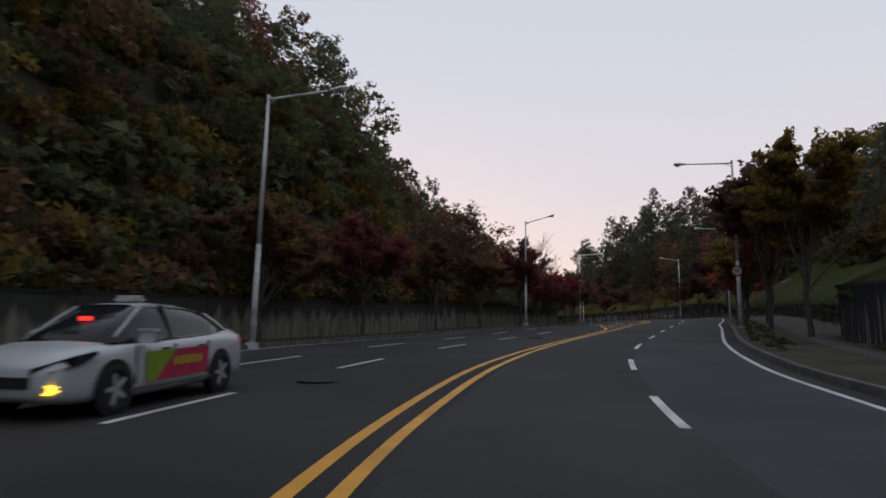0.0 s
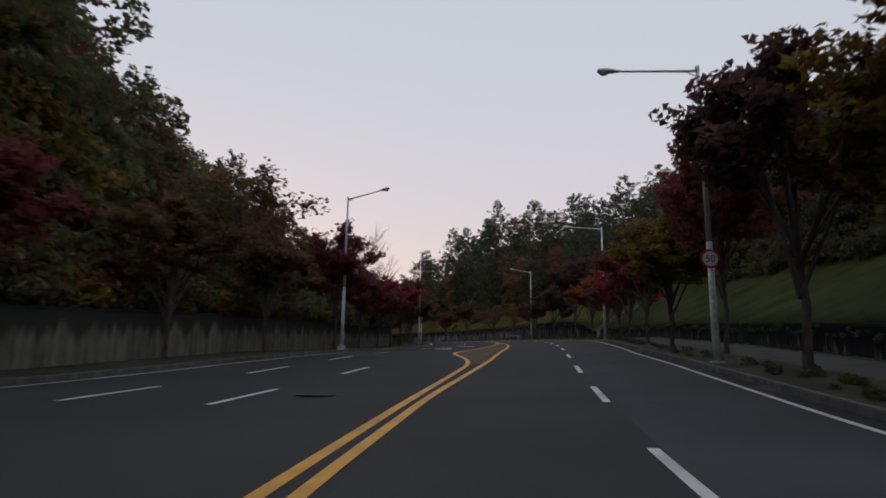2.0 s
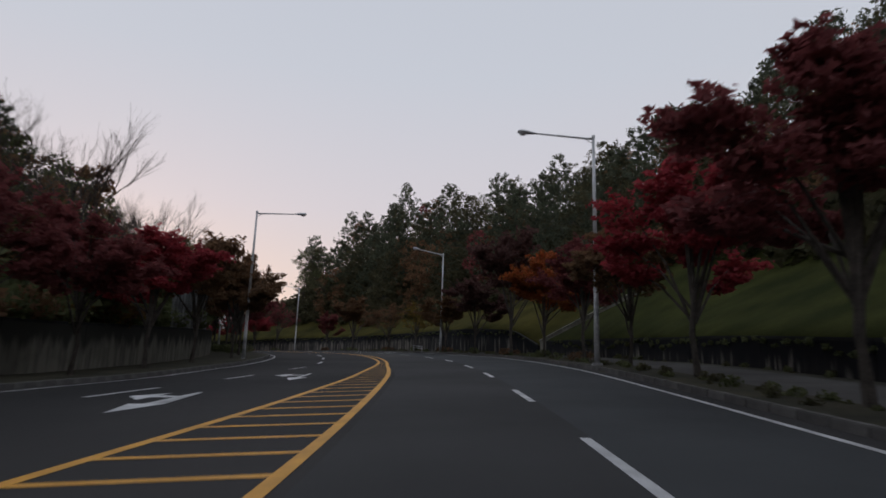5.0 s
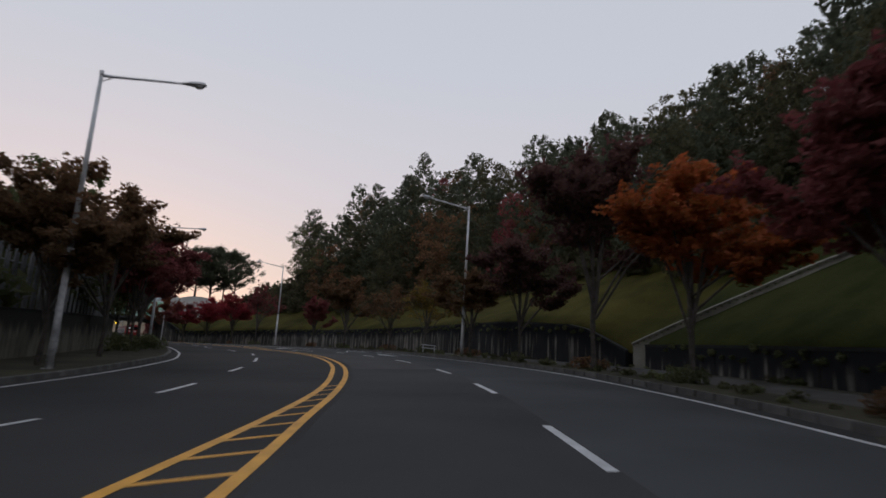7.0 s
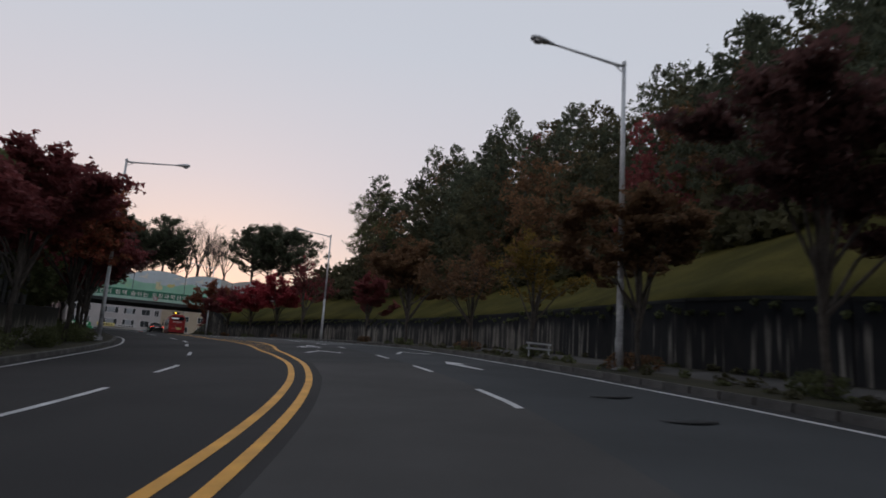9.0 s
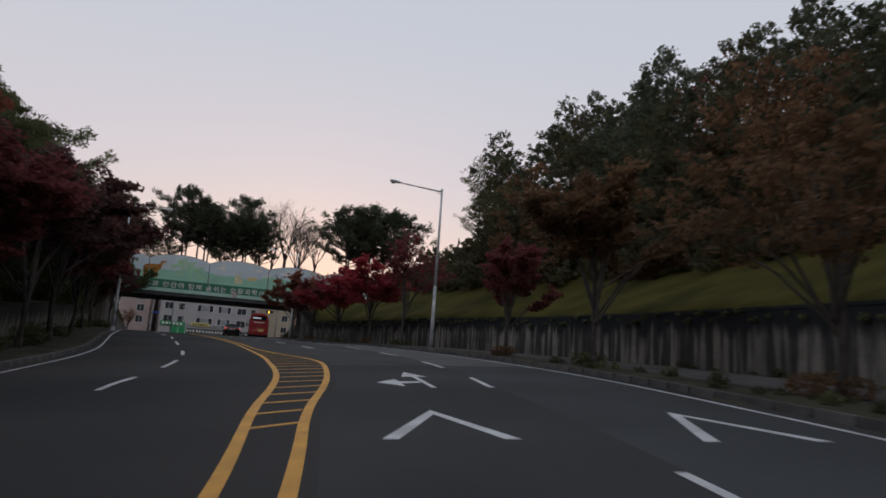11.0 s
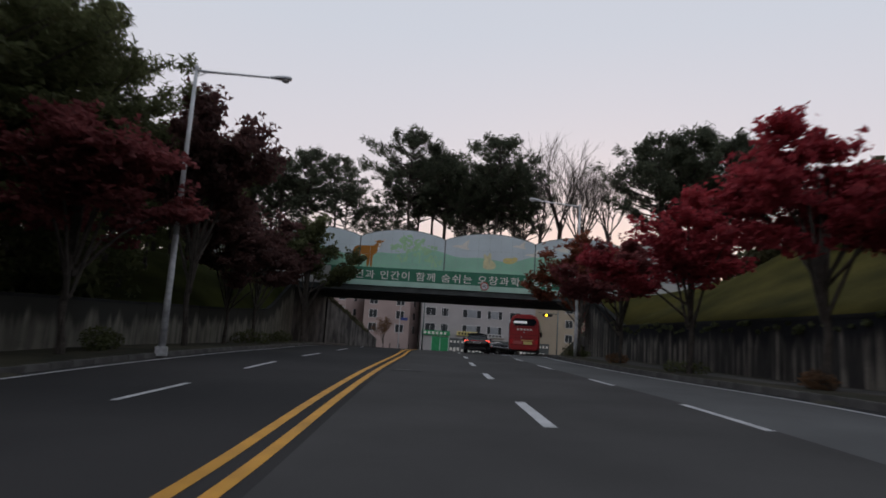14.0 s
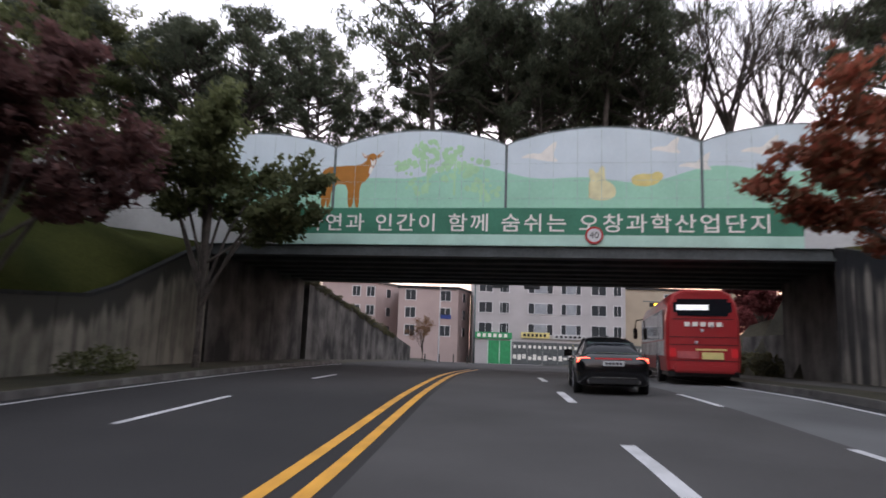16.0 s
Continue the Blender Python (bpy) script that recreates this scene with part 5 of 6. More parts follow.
def mural(name, outline, mat, y=-0.036):
    """A flat plain painted shape on the parapet."""
    bm = bmesh.new()
    bm.faces.new([bm.verts.new((x, y, Z0 + z)) for x, z in outline])
    bmesh.ops.triangulate(bm, faces=bm.faces)
    return part(name, bm, mat, bridge)


def smooth(points, rounds=2):
    """Corners cut twice, so that a painted outline runs round."""
    for _ in range(rounds):
        points = [q for a, b in zip(points, points[1:] + points[:1]) for q in ((0.75 * a[0] + 0.25 * b[0], 0.75 * a[1] + 0.25 * b[1]), (0.25 * a[0] + 0.75 * b[0], 0.25 * a[1] + 0.75 * b[1]))]
    return points


DEER = [(-5.49, 6.97), (-5.52, 7.7), (-5.6, 8.35), (-5.4, 8.78), (-4.6, 8.84), (-3.85, 8.86), (-3.5, 9.05), (-3.48, 9.3), (-3.24, 9.42), (-3.02, 9.28), (-3.08, 8.95), (-3.3, 8.5),
        (-3.5, 8.15), (-3.78, 7.98), (-3.76, 6.97), (-3.94, 6.97), (-4.0, 7.75), (-4.06, 6.97), (-4.28, 6.97), (-4.3, 7.95), (-4.75, 8.05), (-5.02, 7.9), (-5.12, 6.97), (-5.26, 6.97), (-5.24, 7.5), (-5.32, 6.97)]
mural("painted_deer", smooth(DEER, 1), MURAL_BROWN)
for ear in ([(-3.4, 9.28), (-3.76, 9.42), (-3.62, 9.2), (-3.42, 9.16)], [(-3.06, 9.3), (-2.76, 9.5), (-2.84, 9.26), (-3.02, 9.16)]):
    mural("painted_ear", ear, MURAL_BROWN)
    mural("painted_ear", [(0.6 * x + 0.4 * ear[1][0] * 0.98, 0.6 * z + 0.4 * ear[1][1] * 0.995) for x, z in ear], MURAL_WHITE, -0.0372)
mural("painted_face", smooth([(-3.36, 9.2), (-3.3, 8.9), (-3.22, 8.76), (-3.12, 8.9), (-3.1, 9.2), (-3.2, 9.05), (-3.28, 9.05)]), MURAL_WHITE, -0.0372)
mural("painted_throat", smooth([(-3.36, 8.8), (-3.4, 8.5), (-3.32, 8.42), (-3.22, 8.62), (-3.2, 8.78)]), MURAL_WHITE, -0.0372)
mural("painted_nose", smooth([(-3.26, 8.86), (-3.22, 8.8), (-3.18, 8.86)]), INK, -0.0384)
for x in (-3.33, -3.12):
    mural("painted_eye", smooth([(x - 0.035, 9.16), (x, 9.2), (x + 0.035, 9.16), (x, 9.11)]), INK, -0.0384)
# trees dabbed on with a sponge: many small pale green touches
g2 = random.Random(12)
for cx, cz, w, h, dabs in ((-0.85, 9.45, 0.62, 0.55, 34), (0.35, 9.2, 0.42, 0.6, 26), (-1.6, 8.75, 0.75, 0.32, 20), (0.1, 8.55, 1.2, 0.4, 30), (1.25, 8.75, 0.6, 0.35, 14), (1.6, 7.75, 0.75, 0.45, 20), (-1.2, 7.9, 0.8, 0.35, 12)):
    bm = bmesh.new()
    for k in range(dabs):
        a, r = g2.uniform(0, 2 * math.pi), math.sqrt(g2.uniform(0, 1))
        x, z, q = cx + w * r * math.cos(a), Z0 + cz + h * r * math.sin(a), g2.uniform(0.07, 0.19)
        bm.faces.new([bm.verts.new((x + q * math.cos(b) * g2.uniform(0.6, 1.1), -0.0342 - 0.00004 * k, z + q * math.sin(b) * g2.uniform(0.6, 1.1))) for b in [2 * math.pi * i / 9 for i in range(9)]])
    part("painted_tree", bm, MURAL_TREE, bridge)
for x, z0, z1 in ((-0.75, 7.6, 9.2), (0.42, 7.5, 9.0), (1.55, 7.2, 7.9)):
    mural("painted_trunk", [(x - 0.05, z0), (x + 0.05, z0), (x + 0.03, z1), (x - 0.03, z1)], MURAL_TREE, -0.0336)
BIRD = [(-1.05, -0.1), (-0.55, 0.12), (-0.1, 0.08), (0.1, 0.3), (0.62, 0.72), (0.55, 0.3), (0.4, 0.0), (0.72, -0.3), (0.3, -0.28), (-0.1, -0.22), (-0.5, -0.12)]
for cx, cz, size in ((4.15, 9.2, 0.95), (9.2, 9.45, 0.75), (10.35, 8.75, 0.8), (12.9, 9.35, 0.95)):
    mural("painted_bird", [(cx + size * x, cz + size * z) for x, z in smooth(BIRD, 1)], MURAL_WHITE)
mural("painted_rabbit", smooth([(5.95, 7.42), (6.3, 7.25), (6.9, 7.28), (7.15, 7.5), (7.1, 7.85), (6.85, 8.05), (6.65, 8.2), (6.7, 8.65), (6.52, 8.75), (6.4, 8.35), (6.15, 8.62), (6.02, 8.55), (6.12, 8.15), (6.0, 7.9), (6.2, 7.7)], 1), MURAL_CREAM)
mural("painted_chick", smooth([(7.75, 8.0), (7.95, 7.85), (8.5, 7.85), (8.9, 8.05), (9.05, 8.35), (8.75, 8.5), (8.55, 8.35), (8.1, 8.4), (7.75, 8.25)], 1), MURAL_YELLOW)

# abutments and wing walls
for x0, x1, y1 in ((-13.4, -10.6, DEPTH - 0.3), (16.2, 19.2, DEPTH - 3.3)):
    bm = bmesh.new()
    box(bm, x0, x1, 0.3, y1, Z0 - 0.6, Z0 + 5.33)
    part("abutment", bm, WALL, bridge, "dark stained concrete abutment")
bm = bmesh.new()
pts = [(-10.75, 13), (-10.75, 45)]
lo = [bm.verts.new((x, y, Z0 - 1)) for x, y in pts] + [bm.verts.new((x - 0.4, y, Z0 - 1)) for x, y in pts]
hi = [bm.verts.new((x, y, Z0 + h)) for (x, y), h in zip(pts, (5.2, 0.9))] + [bm.verts.new((x - 0.4, y, Z0 + h)) for (x, y), h in zip(pts, (5.2, 0.9))]
for i, j in ((0, 1), (1, 3), (3, 2), (2, 0)):
    bm.faces.new((lo[i], lo[j], hi[j], hi[i]))
bm.faces.new((hi[0], hi[1], hi[3], hi[2]))
part("wing_wall", bm, WALL, bridge, "streaked wing wall that falls away behind the bridge")
bm = bmesh.new()
box(bm, 16.4, 16.8, DEPTH - 3.3, 16.5, Z0 - 1, Z0 + 2.3)
part("wing_wall", bm, WALL, bridge, "streaked concrete wing wall")
bm = bmesh.new()
box(bm, -20, 26, 0.3, DEPTH - 0.3, Z0 + 5.8, Z0 + 7.1)
part("planting_soil", bm, SOIL, bridge, "dark soil of the planted deck")

p = BRIDGE @ Vector((18.6, 20.0, Z0 + 0.9))
tree("maple", 53, LEAF_WINE, "wine red maple behind the bridge's wing wall", pose(p.x, p.y, p.z, 0, 0, 40), 1.1, "street trees", 12500, 0.09, 1.15)
round_sign(BRIDGE @ pose(6.25, -0.2, Z0 + 5.78), "40", 0.72, "round red-rimmed speed limit sign on the bridge fascia")

# dark creeper along the top of the falling wing wall
creep = []
g_ = np.random.default_rng(21)
for y in np.arange(13, 37, 0.32):
    p = BRIDGE @ Vector((-10.8, y, Z0 + 5.1 - (y - 13) * 4.3 / 32 - g_.uniform(0, 0.5)))
    creep.append((p.x, p.y, p.z, g_.uniform(0.2, 0.42)))
woods("creeper", FINE_BUSHES, creep, LEAF_DARK_OLIVE, "dark creeper on the top of the wing wall", 23)

hedge = []
for y in np.arange(9.5, 17, 0.7):
    p = BRIDGE @ Vector((16.2, y, Z0 + 0.1))
    hedge.append((p.x, p.y, p.z, g_.uniform(0.7, 1.25)))
woods("undergrowth", FINE_BUSHES, hedge, LEAF_DARK_OLIVE, "brown overgrown bushes before the wing wall", 24)

# trees on the bridge and its banks: across, behind the face, foot, size
ON_BRIDGE = [(-7.5, 4.0, 0.62), (-5.0, 6.0, 0.5), (-1.3, 3.5, 1.02), (0.8, 6.5, 0.95), (2.3, 4.2, 0.82), (5.6, 4.0, 0.82), (7.4, 6.8, 0.85), (8.6, 3.6, 0.78),
             (-9.5, 7.5, 0.9), (3.9, 9.5, 0.7), (-3.2, 9.8, 0.7), (9.8, 8.5, 0.7), (4.0, 3.4, 0.6), (7.0, 2.8, 1.0), (-1.0, 8.0, 0.9),
             (1.5, 9.0, 0.95), (6.2, 9.0, 0.8), (-11.5, 4.5, 0.88)]
for k, (x, y, size) in enumerate(ON_BRIDGE):
    p = BRIDGE @ Vector((x, y, Z0 + 7.0))
    tree("pine", 70 + k % 4, LEAF_PINE, "dark pine planted on the bridge", pose(p.x, p.y, p.z, 0, 0, k * 47), size * 1.52, "bridge pines", 7500, 0.17)
for k, (x, y, size) in enumerate([(11.0, 4.0, 1.7), (13.0, 5.5, 2.25), (9.6, 7.5, 1.5), (4.6, 8.0, 1.3), (15.5, 7.0, 2.0), (14.4, 3.5, 1.6), (17.5, 5.0, 1.8), (-6.4, 9.0, 1.0)]):
    p = BRIDGE @ Vector((x, y, Z0 + 7.0))
    bare_tree(80 + k, pose(p.x, p.y, p.z, 0, 0, k * 70), "leafless grey tree planted on the bridge", size)
for k, (x, y, size) in enumerate([(22.0, 4.0, 1.35), (25.0, 3.5, 1.4), (28.5, 5.0, 1.4), (23.6, 9.0, 1.3), (31, 6, 1.4), (27, 10, 1.3), (-13.5, 2.5, 1.0), (-17, 5, 1.1), (-20, 1, 1.1), (-15.5, 9, 1.0), (-24, 5, 1.2)]):
    p = BRIDGE @ Vector((x, y, Z0 + 5.6))
    tree("pine", 70 + k % 4, LEAF_PINE, "dark pine on the bank beside the bridge", pose(p.x, p.y, p.z, 0, 0, k * 61), size * 1.32, "bank pines", 6200, 0.19)
p = BRIDGE @ Vector((15.8, 3.0, Z0 + 7.0))
tree("maple", 52, LEAF_OLIVE, "small yellow-olive tree planted on the bridge", pose(p.x, p.y, p.z), 0.62, density=4000)
soil_bush = []
for k in range(150):
    p = BRIDGE @ Vector((rnd.uniform(-20, 25), rnd.uniform(1.6, 11.5), Z0 + 7.0))
    soil_bush.append((p.x, p.y, p.z, rnd.uniform(0.5, 1.0)))
woods("undergrowth", BUSHES, soil_bush, LEAF_GREEN, "low dark shrubs on the planted bridge", 21)

# ---- vehicles ----


def paint(name, color, rough=0.25, metal=0.0):
    m = material(name, color, rough, metal, vary=0.06, scale=1.0, fine=30, bump=0.0, spec=0.5)
    m.node_tree.nodes["Principled BSDF"].inputs["Coat Weight"].default_value = 0.25
    return m


def glass(name, color=(0.02, 0.022, 0.025)):
    m = bpy.data.materials.new(name)
    m.use_nodes = True
    b = m.node_tree.nodes["Principled BSDF"]
    b.inputs["Base Color"].default_value = (*color, 1)
    b.inputs["Roughness"].default_value = 0.06
    b.inputs["Specular IOR Level"].default_value = 0.6
    return m


BLACK_PAINT = paint("black_car_paint", (0.006, 0.006, 0.007), 0.13)
WHITE_PAINT = paint("white_car_paint", (0.43, 0.45, 0.475), 0.3)
RED_PAINT = paint("red_bus_paint", (0.36, 0.018, 0.022), 0.35)
CAR_GLASS = glass("tinted_car_glass", (0.012, 0.014, 0.018))
CAR_GLASS.node_tree.nodes["Principled BSDF"].inputs["Specular IOR Level"].default_value = 0.3
TYRE = material("tyre_rubber", (0.018, 0.018, 0.019), 0.85, vary=0.2)
RIM = material("alloy_rim", (0.42, 0.43, 0.45), 0.4, 0.2, vary=0.1)
CHROME = material("chrome", (0.6, 0.6, 0.62), 0.15, 1.0, vary=0.05)
PLASTIC = material("black_plastic", (0.02, 0.02, 0.021), 0.6, vary=0.15)
PLATE = material("plate_white", (0.6, 0.6, 0.6), 0.5, vary=0.08)
TAIL = lamp_material("lit_tail_lamp", (1.0, 0.07, 0.04), 3.6)
TAIL_DIM = lamp_material("dim_red_lens", (0.45, 0.01, 0.015), 0.12)
AMBER = lamp_material("amber_lamp", (1.0, 0.55, 0.02), 6.0)
YELLOW_LAMP = lamp_material("yellow_fog_lamp", (1.0, 0.62, 0.05), 2.2)
RED_SIGN = lamp_material("red_taxi_sign", (1.0, 0.04, 0.03), 1.2)
GLARE_STRIP = lamp_material("white_glare_strip", (0.95, 0.97, 1.0), 0.22)


def wheel(parent, x, y, r=0.335, w=0.22, side=1):
    bm = bmesh.new()
    ring = [(r * 0.62, -w / 2), (r * 0.9, -w / 2), (r, -w * 0.35), (r, w * 0.35), (r * 0.9, w / 2), (r * 0.62, w / 2)]
    rows = [[bm.verts.new((o, q * math.cos(a), q * math.sin(a))) for q, o in ring] for a in [2 * math.pi * k / 24 for k in range(24)]]
    for k in range(24):
        a, b = rows[k], rows[(k + 1) % 24]
        for i in range(6):
            bm.faces.new((a[i], a[(i + 1) % 6], b[(i + 1) % 6], b[i]))
    tyre = part("tyre", bm, TYRE, parent, "", True, pose(x, y, r))
    bm = bmesh.new()
    o = side * (w * 0.5 + 0.004)
    bmesh.ops.create_cone(bm, cap_ends=True, segments=24, radius1=r * 0.62, radius2=r * 0.62, depth=0.02, matrix=pose(o - side * 0.06, 0, 0, 0, 90))
    for k in range(5):
        a = 2 * math.pi * k / 5
        c, s = math.cos(a), math.sin(a)
        n = Vector((0, -s, c)) * r * 0.11
        e0, e1 = Vector((o, 0, 0)), Vector((o, c * r * 0.63, s * r * 0.63))
        vs = [bm.verts.new(p) for p in (e0 - n, e0 + n, e1 + n * 0.7, e1 - n * 0.7)]
        vb = [bm.verts.new(v.co - Vector((side * 0.05, 0, 0))) for v in vs]
        bm.faces.new(vs)
        for i in range(4):
            bm.faces.new((vs[i], vs[(i + 1) % 4], vb[(i + 1) % 4], vb[i]))
    part("rim", bm, RIM, tyre, "spoked alloy rim")
    return tyre


# stations from the tail to the nose: y, half width, sill height, shoulder height, deck height
SEDAN = [(-2.44, 0.70, 0.42, 0.72, 0.80), (-2.40, 0.80, 0.30, 0.86, 0.96), (-2.25, 0.88, 0.22, 0.93, 1.05), (-1.85, 0.92, 0.20, 0.95, 1.07), (-1.2, 0.93, 0.19, 0.94, 1.02),
         (0.0, 0.93, 0.18, 0.91, 0.97), (1.0, 0.925, 0.18, 0.88, 0.96), (1.6, 0.91, 0.19, 0.86, 0.95), (2.1, 0.88, 0.21, 0.79, 0.87), (2.36, 0.80, 0.25, 0.70, 0.77), (2.46, 0.68, 0.32, 0.60, 0.64)]
ROOF = [(-2.0, 1.03, 0.74, 0.72), (-1.35, 1.33, 0.78, 0.60), (-0.75, 1.44, 0.80, 0.565), (0.0, 1.47, 0.81, 0.56), (0.45, 1.44, 0.81, 0.57), (0.9, 1.22, 0.80, 0.64), (1.4, 0.95, 0.76, 0.72)]


def sedan(m, body_paint, label, lit=True, taxi=False):
    car = empty("car", m)
    tagged(car, label, "car")
    bm = bmesh.new()
    rings = []
    for y, w, zs, zb, zd in SEDAN:
        row = [(0, zs), (w * 0.86, zs), (w * 0.97, zs + 0.06), (w, (zs + zb) * 0.5), (w * 0.985, zb - 0.08), (w * 0.93, zb), (w * 0.7, zd - 0.02), (0, zd)]
        full = row + [(-x, z) for x, z in row[-2:0:-1]]
        rings.append([bm.verts.new((x, y, z)) for x, z in full])
    n = len(rings[0])
    for a, b in zip(rings, rings[1:]):
        for k in range(n):
            bm.faces.new((a[k], a[(k + 1) % n], b[(k + 1) % n], b[k]))
    bm.faces.new(rings[0])
    bm.faces.new(rings[-1])
    bmesh.ops.subdivide_edges(bm, edges=bm.edges[:], cuts=1, use_grid_fill=True, smooth=0.6)
    body = part("body", bm, body_paint, car, "", True)
    # cabin: painted roof, dark glass all round with pillars
    bm = bmesh.new()
    rings = []
    for y, z, w0, w1 in ROOF:
        zb = 0.93
        rings.append([bm.verts.new((x, y, q)) for x, q in ((-w0, zb), (-(w0 + w1) / 2, (zb + z) / 2), (-w1, z - 0.03), (-w1 * 0.6, z), (w1 * 0.6, z), (w1, z - 0.03), ((w0 + w1) / 2, (zb + z) / 2), (w0, zb))])
    for a, b in zip(rings, rings[1:]):
        for k in range(7):
            bm.faces.new((a[k], a[k + 1], b[k + 1], b[k]))
    bm.faces.new(rings[0])
    bm.faces.new(rings[-1][::-1])
    part("window_glass", bm, CAR_GLASS, car, "dark tinted glass", True)
    bm = bmesh.new()
    for y0, y1 in ((1, 5),):
        rows = []
        for y, z, w0, w1 in ROOF[1:5]:
            rows.append([bm.verts.new((x, y, q)) for x, q in ((-w1 - 0.015, z - 0.045), (-w1 * 0.6, z + 0.012), (w1 * 0.6, z + 0.012), (w1 + 0.015, z - 0.045))])
        for a, b in zip(rows, rows[1:]):
            for k in range(3):
                bm.faces.new((a[k], a[k + 1], b[k + 1], b[k]))
    part("roof", bm, body_paint, car, "", True)
    for side in (-1, 1):
        for (ya, za, xa), (yb, zb_, xb), t in (((-1.95, 1.0, 0.70), (-1.35, 1.30, 0.59), 0.04), ((-0.05, 0.93, 0.805), (-0.05, 1.45, 0.575), 0.03), ((1.32, 0.94, 0.72), (0.47, 1.42, 0.565), 0.026)):
            bm = bmesh.new()
            tube(bm, [(side * xa, ya, za), (side * (xa + xb) / 2 * 1.015, (ya + yb) / 2, (za + zb_) / 2 + 0.01), (side * xb, yb, zb_)], [t * 0.8] * 3, 6)
            part("pillar", bm, body_paint if taxi and ya != -0.05 else PLASTIC, car)
        bm = bmesh.new()
        box(bm, side * 0.9, side * 1.08, 0.72, 0.86, 0.94, 1.08, 0.03)
        part("mirror", bm, body_paint, car)
        bm = bmesh.new()
        tube(bm, [(side * 0.73, -1.85, 0.985), (side * 0.80, -1.2, 0.965), (side * 0.822, -0.2, 0.945), (side * 0.80, 0.8, 0.945)], [0.014] * 4, 5)
        part("belt_trim", bm, CHROME, car, "thin chrome strip below the windows")
        for y0 in (-0.98, 0.02, 0.98):
            bm = bmesh.new()
            box(bm, side * 0.925 - 0.012, side * 0.925 + 0.012, y0 - 0.006, y0 + 0.006, 0.36, 0.88)
            part("door_gap", bm, PLASTIC, car)
        for y0 in (-0.75, 0.28):
            bm = bmesh.new()
            box(bm, side * 0.93 - 0.02, side * 0.93 + 0.02, y0 - 0.1, y0 + 0.1, 0.80, 0.825, 0.008)
            part("door_handle", bm, CHROME, car)
        bm = bmesh.new()
        box(bm, side * 0.935 - 0.006, side * 0.935 + 0.006, -1.2, 1.15, 0.27, 0.31)
        part("sill_trim", bm, CHROME if taxi else PLASTIC, car)
        for y in (-1.42, 1.42):
            bm = bmesh.new()
            bmesh.ops.create_cone(bm, cap_ends=True, segments=28, radius1=0.385, radius2=0.385, depth=0.06, matrix=pose(side * 0.905, y, 0.34, 0, 90))
            part("wheel_arch", bm, PLASTIC, car)
            wheel(car, side * 0.84, y, side=side)
    tail = TAIL if lit else TAIL_DIM
    for side in (-1, 1):
        bm = bmesh.new()
        pts = [(0.43, 0.87), (0.62, 0.93), (0.86, 0.91), (0.875, 0.80), (0.66, 0.765), (0.56, 0.80)]
        front = [bm.verts.new((side * x, -2.435 + abs(x) * 0.05 + (0.12 if x > 0.8 else 0), z)) for x, z in pts]
        back = [bm.verts.new((side * x, -2.30 + (0.1 if x > 0.8 else 0), z)) for x, z in pts]
        bm.faces.new(front)
        bm.faces.new(back)
        for i in range(6):
            bm.faces.new((front[i], front[(i + 1) % 6], back[(i + 1) % 6], back[i]))
        part("tail_lamp", bm, tail, car, "lit red tail lamp" if lit else "red tail lamp")
        bm = bmesh.new()
        pts = [(0.47, 2.455, 0.66), (0.68, 2.40, 0.72), (0.86, 2.16, 0.80), (0.918, 1.80, 0.85), (0.928, 1.80, 0.80), (0.91, 2.12, 0.70), (0.74, 2.40, 0.63), (0.48, 2.475, 0.59)]
        front = [bm.verts.new((side * (x + 0.012), y + 0.012, z)) for x, y, z in pts]
        back = [bm.verts.new((side * (x - 0.12), y - 0.12, z)) for x, y, z in pts]
        bm.faces.new(front)
        for i in range(8):
            bm.faces.new((front[i], front[(i + 1) % 8], back[(i + 1) % 8], back[i]))
        part("head_lamp", bm, CAR_GLASS, car, "dark head lamp")
        bm = bmesh.new()
        tube(bm, [(side * 0.6, -2.40, 0.335), (side * 0.6, -2.46, 0.335)], [0.05, 0.05], 12)
        part("exhaust", bm, CHROME, car, "chrome exhaust tip")
    bm = bmesh.new()
    box(bm, -0.45, 0.45, -2.425, -2.38, 0.875, 0.915, 0.008)
    part("light_bar", bm, TAIL_DIM, car, "thin red bar between the tail lamps")
    bm = bmesh.new()
    box(bm, -0.26, 0.26, -2.452, -2.42, 0.72, 0.84, 0.006)
    plate = part("number_plate", bm, PLATE, car, "white number plate")
    bm = bmesh.new()
    for k in range(5):
        box(bm, -0.2 + k * 0.085, -0.14 + k * 0.085, -2.456, -2.451, 0.75, 0.81)
    part("plate_bars", bm, INK, plate)
    bm = bmesh.new()
    box(bm, -0.62, 0.62, -2.465, -2.40, 0.28, 0.42, 0.02)
    part("bumper_insert", bm, PLASTIC, car)
    bm = bmesh.new()
    box(bm, -0.55, 0.55, -2.472, -2.44, 0.425, 0.445, 0.005)
    part("bumper_trim", bm, CHROME, car, "thin chrome strip")
    bm = bmesh.new()
    box(bm, -0.02, 0.02, -0.95, -0.75, 1.44, 1.51, 0.01)
    part("antenna_fin", bm, PLASTIC, car)
    bm = bmesh.new()
    box(bm, -0.5, 0.5, 2.40, 2.475, 0.40, 0.58, 0.02)
    part("grille", bm, PLASTIC, car)
